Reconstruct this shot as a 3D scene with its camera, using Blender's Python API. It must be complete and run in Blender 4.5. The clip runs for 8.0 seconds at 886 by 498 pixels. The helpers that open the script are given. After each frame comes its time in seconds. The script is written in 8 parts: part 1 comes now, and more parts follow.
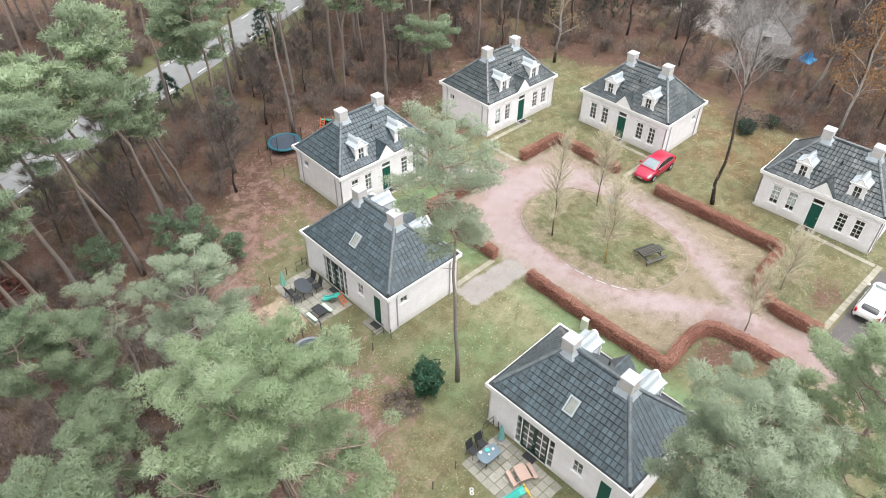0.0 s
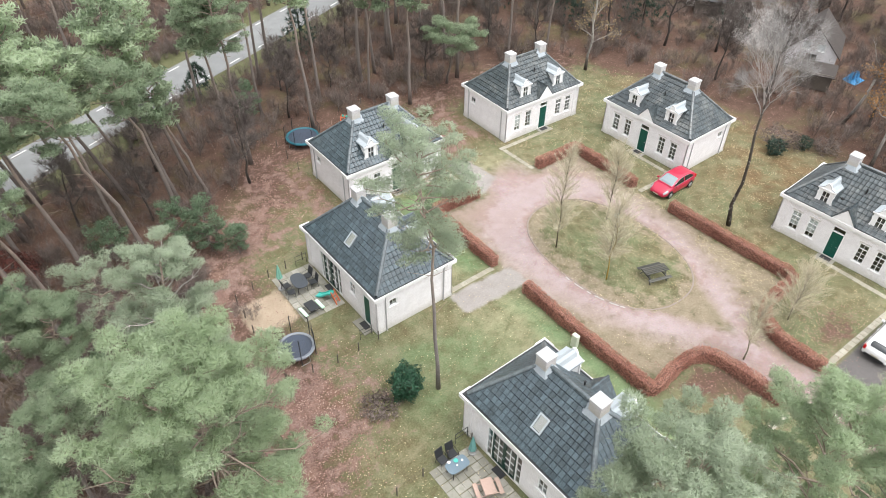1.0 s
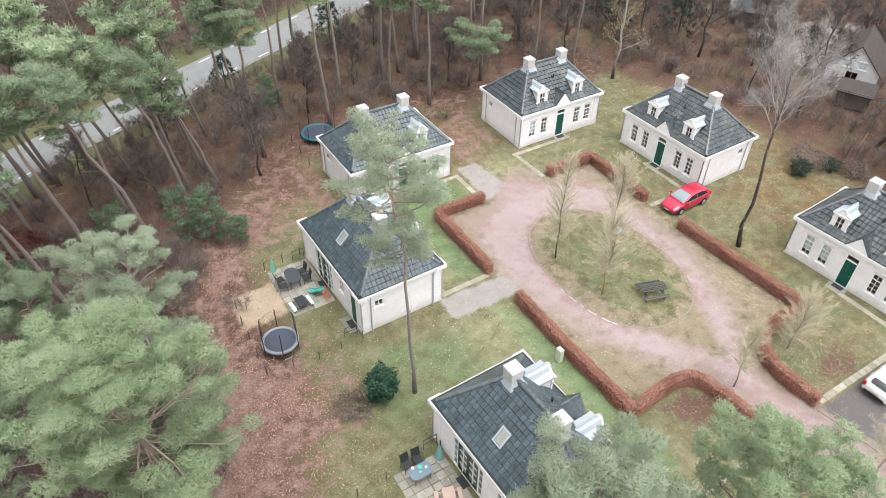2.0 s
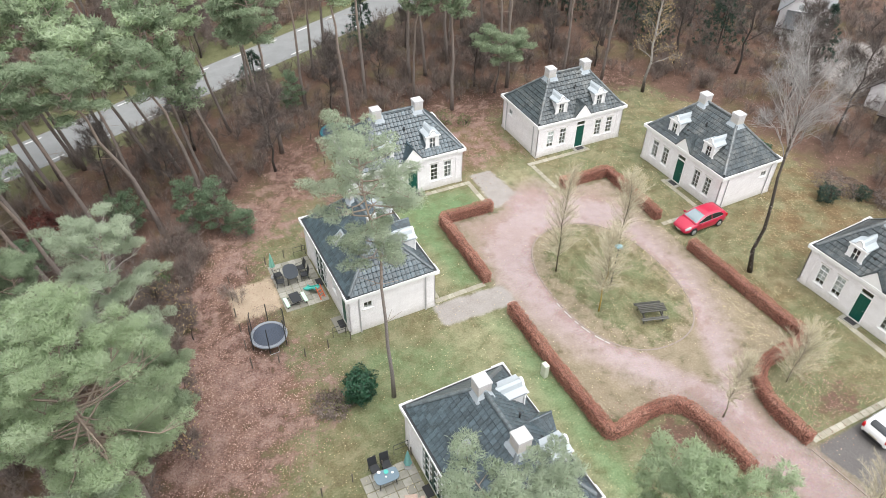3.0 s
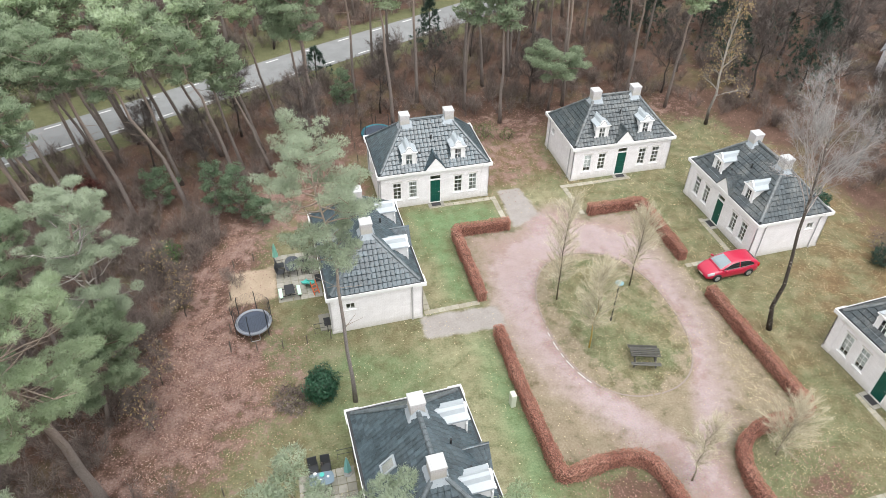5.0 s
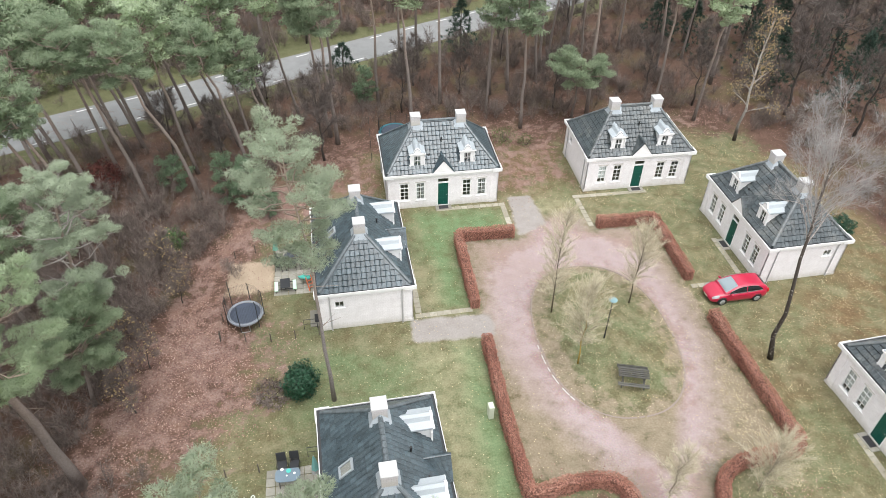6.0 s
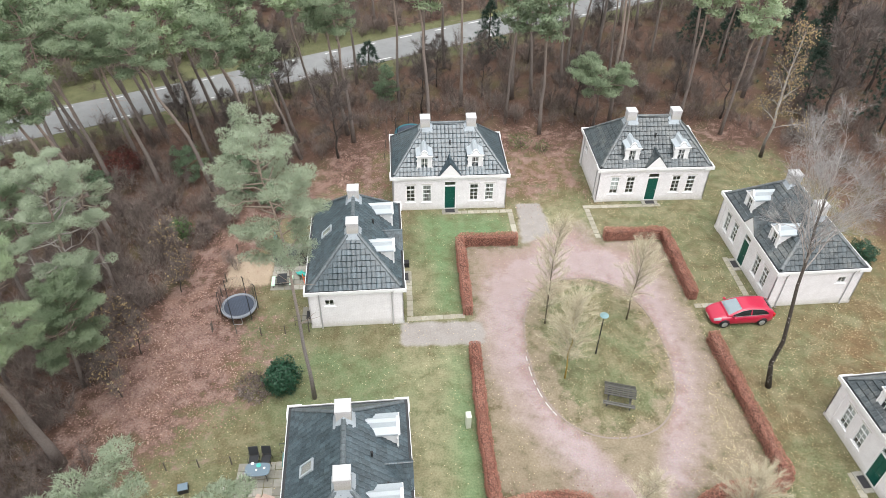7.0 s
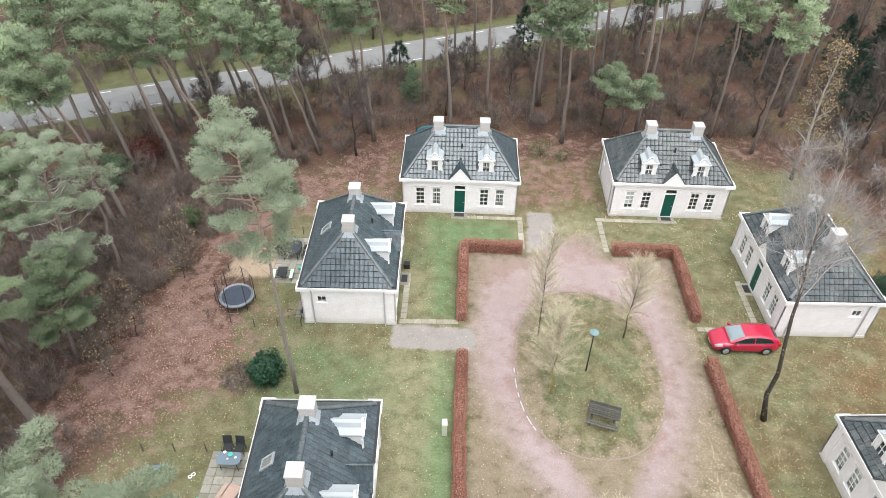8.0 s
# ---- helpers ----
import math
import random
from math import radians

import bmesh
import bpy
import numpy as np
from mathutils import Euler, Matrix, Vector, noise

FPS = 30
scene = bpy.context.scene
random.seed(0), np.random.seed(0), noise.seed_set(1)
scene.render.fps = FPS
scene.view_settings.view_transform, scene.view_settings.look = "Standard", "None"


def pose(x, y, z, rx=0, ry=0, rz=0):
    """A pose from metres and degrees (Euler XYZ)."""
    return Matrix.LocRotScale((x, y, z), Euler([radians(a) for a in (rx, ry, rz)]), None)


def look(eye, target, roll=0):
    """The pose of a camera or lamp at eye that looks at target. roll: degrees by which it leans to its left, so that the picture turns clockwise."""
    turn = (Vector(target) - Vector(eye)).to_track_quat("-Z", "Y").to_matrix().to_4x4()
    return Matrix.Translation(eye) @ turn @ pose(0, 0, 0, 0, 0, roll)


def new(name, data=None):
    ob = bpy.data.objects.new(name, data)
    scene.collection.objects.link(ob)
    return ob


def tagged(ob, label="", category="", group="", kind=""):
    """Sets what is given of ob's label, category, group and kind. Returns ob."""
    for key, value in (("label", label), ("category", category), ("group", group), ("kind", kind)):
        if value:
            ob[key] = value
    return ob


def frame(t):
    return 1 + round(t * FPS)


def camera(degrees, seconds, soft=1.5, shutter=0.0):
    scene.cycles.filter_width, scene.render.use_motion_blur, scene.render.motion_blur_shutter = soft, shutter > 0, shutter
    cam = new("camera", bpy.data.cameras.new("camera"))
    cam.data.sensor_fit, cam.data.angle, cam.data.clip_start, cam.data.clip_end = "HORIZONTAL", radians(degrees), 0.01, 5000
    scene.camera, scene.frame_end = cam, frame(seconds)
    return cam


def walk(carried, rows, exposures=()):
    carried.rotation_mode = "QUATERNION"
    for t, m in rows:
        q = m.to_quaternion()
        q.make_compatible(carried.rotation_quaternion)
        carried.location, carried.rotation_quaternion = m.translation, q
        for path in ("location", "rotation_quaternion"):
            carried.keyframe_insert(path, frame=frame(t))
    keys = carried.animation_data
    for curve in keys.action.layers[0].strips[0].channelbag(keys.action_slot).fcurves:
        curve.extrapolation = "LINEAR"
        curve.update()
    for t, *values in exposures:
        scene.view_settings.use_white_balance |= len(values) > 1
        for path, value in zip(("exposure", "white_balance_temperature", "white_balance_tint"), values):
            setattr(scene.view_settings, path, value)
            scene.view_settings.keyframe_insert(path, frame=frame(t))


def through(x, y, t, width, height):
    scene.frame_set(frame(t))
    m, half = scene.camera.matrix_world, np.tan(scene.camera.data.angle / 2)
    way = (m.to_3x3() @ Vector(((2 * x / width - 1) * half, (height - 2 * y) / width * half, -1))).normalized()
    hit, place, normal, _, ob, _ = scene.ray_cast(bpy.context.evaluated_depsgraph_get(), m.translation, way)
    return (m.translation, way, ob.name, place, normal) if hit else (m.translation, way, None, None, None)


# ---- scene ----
cam = camera(65.0, 8.0, soft=0.8)
PATH = [
    (0, (-36.498, -26.968, 32.997), (-35.458, -25.852, 31.703), 0.6),
    (0.5, (-34.9, -27.864, 33.091), (-33.92, -26.701, 31.792), 0.9),
    (1, (-33.378, -28.89, 33.177), (-32.452, -27.684, 31.878), 0.9),
    (1.5, (-31.7, -29.823, 33.264), (-30.832, -28.578, 31.962), 0.9),
    (3, (-26.574, -32.278, 33.34), (-25.895, -30.915, 32.044), 0.9),
    (3.5, (-24.751, -32.888, 33.335), (-24.14, -31.49, 32.041), 0.8),
    (4, (-22.924, -33.409, 33.284), (-22.383, -31.981, 31.993), 0.9),
    (4.5, (-21.215, -33.841, 33.252), (-20.745, -32.382, 31.966), 0.9),
    (6, (-15.726, -34.328, 33.385), (-15.47, -32.821, 32.095), 1.1),
    (6.5, (-13.941, -34.353, 33.409), (-13.755, -32.838, 32.116), 1.1),
    (7, (-12.123, -34.247, 33.427), (-12.007, -32.725, 32.135), 0.9),
    (7.5, (-10.25, -34.059, 33.377), (-10.212, -32.533, 32.085), 1.0),
    (8, (-8.4, -33.929, 33.352), (-8.438, -32.401, 32.062), 1.0),
]
walk(cam, [(t, look(eye, target, roll)) for t, eye, target, roll in PATH], [(0, 1.70), (2, 1.65), (5, 1.55), (8, 1.53)])

# ---- world, sun ----
world = bpy.data.worlds.new("overcast_sky")
scene.world = world
world.use_nodes = True
wn, wl = world.node_tree.nodes, world.node_tree.links
sky = wn.new("ShaderNodeTexSky")
sky.sky_type = 'NISHITA'
sky.sun_disc = False
SUN_EL, SUN_AZ = radians(74), radians(165)
sky.sun_elevation, sky.sun_rotation = SUN_EL, SUN_AZ
sky.air_density, sky.dust_density, sky.ozone_density = 1.0, 3.0, 1.0
grey = wn.new("ShaderNodeHueSaturation")
grey.inputs["Saturation"].default_value = 0.12
wl.new(sky.outputs[0], grey.inputs["Color"])
wl.new(grey.outputs[0], wn["Background"].inputs["Color"])
wn["Background"].inputs["Strength"].default_value = 0.15
sun = new("sun", bpy.data.lights.new("sun", "SUN"))
sun.data.energy, sun.data.angle, sun.data.color = 0.30, radians(60), (1.0, 0.985, 0.99)
sun_way = Vector((math.sin(SUN_AZ) * math.cos(SUN_EL), math.cos(SUN_AZ) * math.cos(SUN_EL), math.sin(SUN_EL)))
sun.matrix_world = look(60 * sun_way, (0, 0, 0))


# ---- materials ----
def mat(name, rough=0.7, metal=0.0, spec=0.5):
    m = bpy.data.materials.new(name)
    m.use_nodes = True
    b = m.node_tree.nodes["Principled BSDF"]
    b.inputs["Roughness"].default_value = rough
    b.inputs["Metallic"].default_value = metal
    b.inputs["Specular IOR Level"].default_value = spec
    return m, m.node_tree.nodes, m.node_tree.links, b


def tex_noise(n, l, vec, scale, detail=4, rough=0.6):
    t = n.new("ShaderNodeTexNoise")
    t.inputs["Scale"].default_value, t.inputs["Detail"].default_value, t.inputs["Roughness"].default_value = scale, detail, rough
    if vec is not None:
        l.new(vec, t.inputs["Vector"])
    return t.outputs["Fac"]


def ramp(n, l, fac, stops):
    r = n.new("ShaderNodeValToRGB")
    while len(r.color_ramp.elements) < len(stops):
        r.color_ramp.elements.new(0.5)
    for e, (p, c) in zip(r.color_ramp.elements, stops):
        e.position, e.color = p, (*c, 1) if len(c) == 3 else c
    l.new(fac, r.inputs["Fac"])
    return r.outputs["Color"]


def mixc(n, l, fac, a, b, mode='MIX'):
    x = n.new("ShaderNodeMix")
    x.data_type, x.blend_type = 'RGBA', mode
    for sock, v in ((x.inputs[0], fac), (x.inputs[6], a), (x.inputs[7], b)):
        if isinstance(v, (int, float)):
            sock.default_value = v
        elif isinstance(v, tuple):
            sock.default_value = (*v, 1)
        else:
            l.new(v, sock)
    return x.outputs[2]


def math_node(n, l, op, a, b=0.0, c=0.0):
    x = n.new("ShaderNodeMath")
    x.operation = op
    for sock, v in zip(x.inputs, (a, b, c)):
        if isinstance(v, (int, float)):
            sock.default_value = v
        else:
            l.new(v, sock)
    return x.outputs[0]


def bump(n, l, b, height, dist=0.02, strength=0.6):
    x = n.new("ShaderNodeBump")
    x.inputs["Distance"].default_value, x.inputs["Strength"].default_value = dist, strength
    l.new(height, x.inputs["Height"])
    l.new(x.outputs[0], b.inputs["Normal"])


def coords(n, which="Object"):
    return n.new("ShaderNodeTexCoord").outputs[which]


def world_pos(n):
    return n.new("ShaderNodeNewGeometry").outputs["Position"]


def island(n):
    return n.new("ShaderNodeNewGeometry").outputs["Random Per Island"]


def piece_random(n, l):
    a = island(n)
    o = n.new("ShaderNodeObjectInfo").outputs["Random"]
    return math_node(n, l, 'FRACT', math_node(n, l, 'ADD', a, o))


def plain(name, c, rough=0.6, metal=0.0, vary=0.12, scale=6.0, relief=0.003, spec=0.5):
    """A surface of one paint with stains at two scales and a slight relief."""
    m, n, l, b = mat(name, rough, metal, spec)
    v = coords(n)
    big, fine = tex_noise(n, l, v, scale * 0.15, 3), tex_noise(n, l, v, scale * 3, 5)
    f = math_node(n, l, 'MULTIPLY_ADD', fine, 0.5, math_node(n, l, 'MULTIPLY', big, 0.5))
    lo, hi = tuple(max(0, x * (1 - vary)) for x in c), tuple(min(1, x * (1 + vary)) for x in c)
    l.new(ramp(n, l, f, [(0.3, lo), (0.7, hi)]), b.inputs["Base Color"])
    r = n.new("ShaderNodeMapRange")
    r.inputs["To Min"].default_value, r.inputs["To Max"].default_value = max(0.03, rough - 0.08), min(1, rough + 0.08)
    l.new(fine, r.inputs["Value"])
    l.new(r.outputs[0], b.inputs["Roughness"])
    if relief:
        bump(n, l, b, fine, relief, 0.5)
    return m


def leafy(name, colours, rough=0.6, through=0.25, spec=0.3, speckle=0.6):
    """Leaves, needles or twigs: each island takes its own tone."""
    m, n, l, b = mat(name, rough, 0.0, spec)
    big = tex_noise(n, l, world_pos(n), 0.5, 2)
    r = math_node(n, l, 'MULTIPLY_ADD', big, 1.0, math_node(n, l, 'MULTIPLY', island(n), speckle))
    r = math_node(n, l, 'SUBTRACT', r, speckle * 0.5)
    step = 1 / (len(colours) - 1)
    col = ramp(n, l, r, [(i * step, c) for i, c in enumerate(colours)])
    l.new(col, b.inputs["Base Color"])
    if through:
        t = n.new("ShaderNodeBsdfTranslucent")
        l.new(col, t.inputs["Color"])
        s = n.new("ShaderNodeMixShader")
        s.inputs[0].default_value = through
        l.new(b.outputs[0], s.inputs[1])
        l.new(t.outputs[0], s.inputs[2])
        l.new(s.outputs[0], n["Material Output"].inputs["Surface"])
    return m


def tile_material(name, dark, light, lichen, amount):
    """Glazed concrete roof tile: each piece its own tone, pale and dark upright streaks, lichen spots and a wet sheen.
    """
    m, n, l, b = mat(name, 0.5, 0.0, 0.42)
    w = world_pos(n)
    mid = tuple((p + q) / 2 for p, q in zip(dark, light))
    col = ramp(n, l, piece_random(n, l), [(0.0, dark), (0.3, tuple(x * 0.75 for x in mid)), (0.7, mid), (1.0, light)])
    grain = tex_noise(n, l, w, 26, 4)
    col = mixc(n, l, 0.35, col, ramp(n, l, grain, [(0.32, tuple(x * 0.5 for x in dark)), (0.72, tuple(x * 1.3 for x in light))]))
    streak = n.new("ShaderNodeMapping")
    streak.inputs["Scale"].default_value = (7.0, 7.0, 0.7)
    l.new(w, streak.inputs["Vector"])
    run = tex_noise(n, l, streak.outputs[0], 1.0, 4, 0.7)
    col = mixc(n, l, math_node(n, l, 'MULTIPLY', ramp(n, l, run, [(0.5, (0, 0, 0)), (0.7, (1, 1, 1))]), 0.45), col, tuple(x * 1.5 for x in light))
    col = mixc(n, l, math_node(n, l, 'MULTIPLY', ramp(n, l, run, [(0.30, (1, 1, 1)), (0.45, (0, 0, 0))]), 0.5), col, tuple(x * 0.5 for x in dark))
    patch = math_node(n, l, 'MULTIPLY', tex_noise(n, l, w, 0.9, 3), tex_noise(n, l, w, 20, 5, 0.7))
    spot = ramp(n, l, patch, [(0.30 - 0.1 * amount, (0, 0, 0)), (0.38 - 0.06 * amount, (1, 1, 1))])
    col = mixc(n, l, math_node(n, l, 'MULTIPLY', spot, 0.2 + 0.4 * amount), col, lichen)
    l.new(col, b.inputs["Base Color"])
    l.new(ramp(n, l, grain, [(0.3, (0.30,) * 3), (0.8, (0.55,) * 3)]), b.inputs["Roughness"])
    b.inputs["Coat Weight"].default_value, b.inputs["Coat Roughness"].default_value = 0.5 - 0.45 * amount, 0.16
    bump(n, l, b, grain, 0.004, 0.5)
    return m


def wall_material(name, tone):
    """Painted brickwork with stained patches and a splashed foot."""
    m, n, l, b = mat(name, 0.75)
    v = coords(n)
    s = n.new("ShaderNodeSeparateXYZ")
    l.new(v, s.inputs[0])
    cxyz = n.new("ShaderNodeCombineXYZ")
    l.new(math_node(n, l, 'ADD', s.outputs[0], s.outputs[1]), cxyz.inputs[0])
    l.new(s.outputs[2], cxyz.inputs[1])
    br = n.new("ShaderNodeTexBrick")
    br.inputs["Scale"].default_value = 1.0
    br.inputs["Brick Width"].default_value, br.inputs["Row Height"].default_value = 0.22, 0.066
    br.inputs["Mortar Size"].default_value = 0.006
    br.inputs["Color1"].default_value, br.inputs["Color2"].default_value = (0.80 * tone, 0.78 * tone, 0.79 * tone, 1), (0.75 * tone, 0.73 * tone, 0.74 * tone, 1)
    br.inputs["Mortar"].default_value = (0.57 * tone ** 2, 0.55 * tone ** 2, 0.555 * tone ** 2, 1)
    l.new(cxyz.outputs[0], br.inputs["Vector"])
    stain = tex_noise(n, l, v, 1.3, 5, 0.65)
    col = mixc(n, l, ramp(n, l, stain, [(0.38, (0, 0, 0)), (0.8, (0.5, 0.5, 0.5))]), br.outputs["Color"], (0.51 * tone, 0.485 * tone, 0.485 * tone))
    # splashed and algae-stained plinth zone with an uneven upper edge
    low = n.new("ShaderNodeMapRange")
    low.inputs["From Min"].default_value, low.inputs["From Max"].default_value = 0.55, 0.0
    l.new(math_node(n, l, 'MULTIPLY_ADD', tex_noise(n, l, v, 5, 4), 0.7, math_node(n, l, 'SUBTRACT', s.outputs[2], 0.35)), low.inputs["Value"])
    col = mixc(n, l, math_node(n, l, 'MULTIPLY', low.outputs[0], 0.55), col, (0.40, 0.38, 0.31))
    l.new(col, b.inputs["Base Color"])
    bump(n, l, b, br.outputs["Fac"], -0.006, 0.6)
    return m


def plank_material(name, dark, light):
    """Weathered planks: each its own tone, grain along its length and algae spots."""
    m, n, l, b = mat(name, 0.75)
    v = coords(n)
    g = n.new("ShaderNodeMapping")
    g.inputs["Scale"].default_value = (1.5, 30, 30)
    l.new(v, g.inputs["Vector"])
    grain = tex_noise(n, l, g.outputs[0], 1.0, 5, 0.7)
    f = math_node(n, l, 'MULTIPLY_ADD', piece_random(n, l), 0.45, math_node(n, l, 'MULTIPLY', grain, 0.6))
    col = ramp(n, l, f, [(0.2, dark), (0.8, light)])
    col = mixc(n, l, ramp(n, l, tex_noise(n, l, world_pos(n), 6, 4), [(0.55, (0, 0, 0)), (0.7, (0.5,) * 3)]), col, (0.09, 0.11, 0.06))
    l.new(col, b.inputs["Base Color"])
    bump(n, l, b, grain, 0.006, 0.6)
    return m


M_WALL = wall_material("white_painted_brick", 1.06)
M_WHITE = plain("white_gloss_paint", (0.77, 0.77, 0.765), 0.4, vary=0.06)
M_CHIM = wall_material("whitewashed_chimney_brick", 0.76)
M_CAP = plain("chimney_cap_mortar", (0.44, 0.44, 0.44), 0.75, vary=0.1)
M_LEAD = plain("weathered_lead", (0.30, 0.335, 0.36), 0.45, 0.0, vary=0.2)
M_ZINC = plain("pale_zinc_roofing", (0.33, 0.365, 0.385), 0.42, 0.0, vary=0.12)
M_DECK = plain("roof_underlay", (0.03, 0.033, 0.036), 0.8)
M_GUTTER = plain("dark_gutter_lining", (0.03, 0.032, 0.035), 0.6)
M_PIPE = plain("zinc_downpipe", (0.40, 0.40, 0.40), 0.5)
M_GREEN = plain("dark_green_door_paint", (0.003, 0.075, 0.056), 0.35, vary=0.15)
M_GREEND = plain("deep_green_frame_paint", (0.006, 0.035, 0.024), 0.35, vary=0.15)
M_MAT = plain("coir_door_mat", (0.03, 0.03, 0.032), 0.95)
M_BLIND = plain("white_window_blind", (0.7, 0.7, 0.68), 0.8, vary=0.06)
# net curtain downstairs; in the dormers this grey stands in for reflected sky
M_NET_SKY = plain("net_curtain_and_sky_grey", (0.42, 0.41, 0.40), 0.9, vary=0.1)
M_ROOM = plain("dim_plaster_room", (0.35, 0.33, 0.30), 0.9)
M_TILE = tile_material("slate_blue_roof_tile", (0.014, 0.023, 0.028), (0.068, 0.099, 0.115), (0.10, 0.12, 0.12), 0.15)
M_TILE_OLD = tile_material("lichen_grown_roof_tile", (0.018, 0.025, 0.028), (0.066, 0.083, 0.090), (0.24, 0.24, 0.22), 0.5)
M_RIDGE = tile_material("blue_grey_ridge_tile", (0.062, 0.078, 0.086), (0.115, 0.137, 0.146), (0.14, 0.15, 0.15), 0.2)
M_RIDGE_OLD = tile_material("weathered_ridge_tile", (0.07, 0.082, 0.086), (0.125, 0.14, 0.145), (0.24, 0.225, 0.19), 0.5)
M_BLACK = plain("black_plastic", (0.012, 0.012, 0.013), 0.5)
M_CHAIR = plain("charcoal_mesh_chair", (0.02, 0.022, 0.025), 0.6)
M_STEEL = plain("galvanised_steel", (0.42, 0.43, 0.44), 0.4, 0.7)
M_TABLE = plain("grey_blue_tabletop", (0.13, 0.18, 0.22), 0.35)
M_WOODOLD = plank_material("weathered_dark_wood", (0.024, 0.023, 0.019), (0.098, 0.094, 0.084))
M_WOODPINK = plain("bleached_pink_wood", (0.42, 0.30, 0.25), 0.75, vary=0.2)
M_POSTWOOD = plain("grey_fence_wood", (0.10, 0.085, 0.07), 0.85, vary=0.3)
M_TURQ = plain("turquoise_plastic", (0.06, 0.42, 0.36), 0.45)
M_ORANGE = plain("orange_plastic", (0.62, 0.15, 0.06), 0.45)
M_YELLOW = plain("yellow_plastic", (0.75, 0.50, 0.06), 0.4)
M_PALEGREEN = plain("pale_green_plastic", (0.50, 0.72, 0.55), 0.45)
M_PARASOL = plain("faded_green_parasol_cloth", (0.16, 0.36, 0.28), 0.85)
M_TARP = plain("blue_tarpaulin", (0.05, 0.24, 0.48), 0.5)
M_TEAL = plain("teal_trampoline_pad", (0.02, 0.14, 0.18), 0.5)
M_PAD = plain("grey_trampoline_pad", (0.23, 0.25, 0.28), 0.5)
M_JUMP = plain("blue_black_jumping_mat", (0.045, 0.058, 0.085), 0.45)
M_BOX = plain("cream_meter_cabinet", (0.50, 0.53, 0.43), 0.5)


def slab_material(name, low, mid, high, moss):
    m, n, l, b = mat(name, 0.85)
    w = world_pos(n)
    col = ramp(n, l, piece_random(n, l), [(0.0, low), (0.5, mid), (1.0, high)])
    st = tex_noise(n, l, w, 3.5, 6, 0.7)
    col = mixc(n, l, ramp(n, l, st, [(0.45, (0, 0, 0)), (0.75, (0.7, 0.7, 0.7))]), col, moss)
    l.new(col, b.inputs["Base Color"])
    bump(n, l, b, tex_noise(n, l, w, 60, 4), 0.003, 0.5)
    return m


M_SLAB = slab_material("grey_concrete_slab", (0.205, 0.195, 0.165), (0.27, 0.26, 0.225), (0.345, 0.33, 0.29), (0.17, 0.17, 0.12))
M_PATHSLAB = slab_material("pale_sandy_path_slab", (0.26, 0.24, 0.19), (0.31, 0.29, 0.235), (0.365, 0.345, 0.285), (0.17, 0.16, 0.095))


def glass_material():
    m, n, l, b = mat("window_glass", 0.04)
    b.inputs["Base Color"].default_value = (0.85, 0.9, 0.9, 1)
    b.inputs["Transmission Weight"].default_value = 1.0
    b.inputs["IOR"].default_value = 1.45
    return m


M_GLASS = glass_material()


def bark(name, low, high, split, pale=None):
    """Bark, grey-brown below and warmer above a height in the tree's own metres."""
    m, n, l, b = mat(name, 0.9, 0.0, 0.2)
    v = coords(n)
    s = n.new("ShaderNodeSeparateXYZ")
    l.new(v, s.inputs[0])
    r = n.new("ShaderNodeMapRange")
    r.inputs["From Min"].default_value, r.inputs["From Max"].default_value = split - 2, split + 3
    l.new(math_node(n, l, 'MULTIPLY_ADD', tex_noise(n, l, v, 1.2, 3), 4.0, math_node(n, l, 'SUBTRACT', s.outputs[2], 2.0)), r.inputs["Value"])
    col = mixc(n, l, r.outputs[0], low, high)
    g = tex_noise(n, l, v, 14, 5, 0.7)
    col = mixc(n, l, 0.6, col, ramp(n, l, g, [(0.3, (0.25,) * 3), (0.7, (1.1,) * 3)]), 'MULTIPLY')
    if pale:
        col = mixc(n, l, ramp(n, l, tex_noise(n, l, v, 5, 4), [(0.60, (0, 0, 0)), (0.68, (1, 1, 1))]), col, pale)
    l.new(col, b.inputs["Base Color"])
    bump(n, l, b, g, 0.03, 0.8)
    return m


M_PINEBARK = bark("pine_bark", (0.228, 0.193, 0.173), (0.360, 0.283, 0.237), 7)
M_PALEBARK = bark("pale_grey_pine_bark", (0.24, 0.215, 0.20), (0.42, 0.34, 0.28), 8)
M_YOUNGBARK = bark("olive_young_stem", (0.13, 0.11, 0.075), (0.21, 0.18, 0.125), 5)
M_OAKBARK = bark("lichen_spotted_oak_bark", (0.07, 0.06, 0.05), (0.13, 0.11, 0.095), 8, (0.42, 0.40, 0.37))
M_PALELIMB = bark("pale_oak_limb", (0.30, 0.26, 0.24), (0.42, 0.38, 0.355), 5)
M_TWIGBARK = bark("pale_young_bark", (0.34, 0.30, 0.22), (0.42, 0.38, 0.30), 1)
M_YELLOWBARK = bark("yellow_lichen_stem", (0.42, 0.29, 0.07), (0.40, 0.33, 0.16), 2)
M_BIRCHBARK = bark("birch_bark", (0.09, 0.075, 0.065), (0.52, 0.49, 0.45), 2, (0.12, 0.10, 0.09))
M_DEADWOOD = bark("bare_grey_limb", (0.33, 0.29, 0.26), (0.45, 0.41, 0.38), 5)
M_GREYBARK = bark("grey_forest_bark", (0.08, 0.067, 0.06), (0.13, 0.11, 0.098), 6)
M_NEEDLE = leafy("pine_needles", [(0.194, 0.257, 0.163), (0.291, 0.370, 0.239), (0.388, 0.463, 0.314), (0.484, 0.556, 0.400)], 0.6, 0.6, 0.2, 0.2)
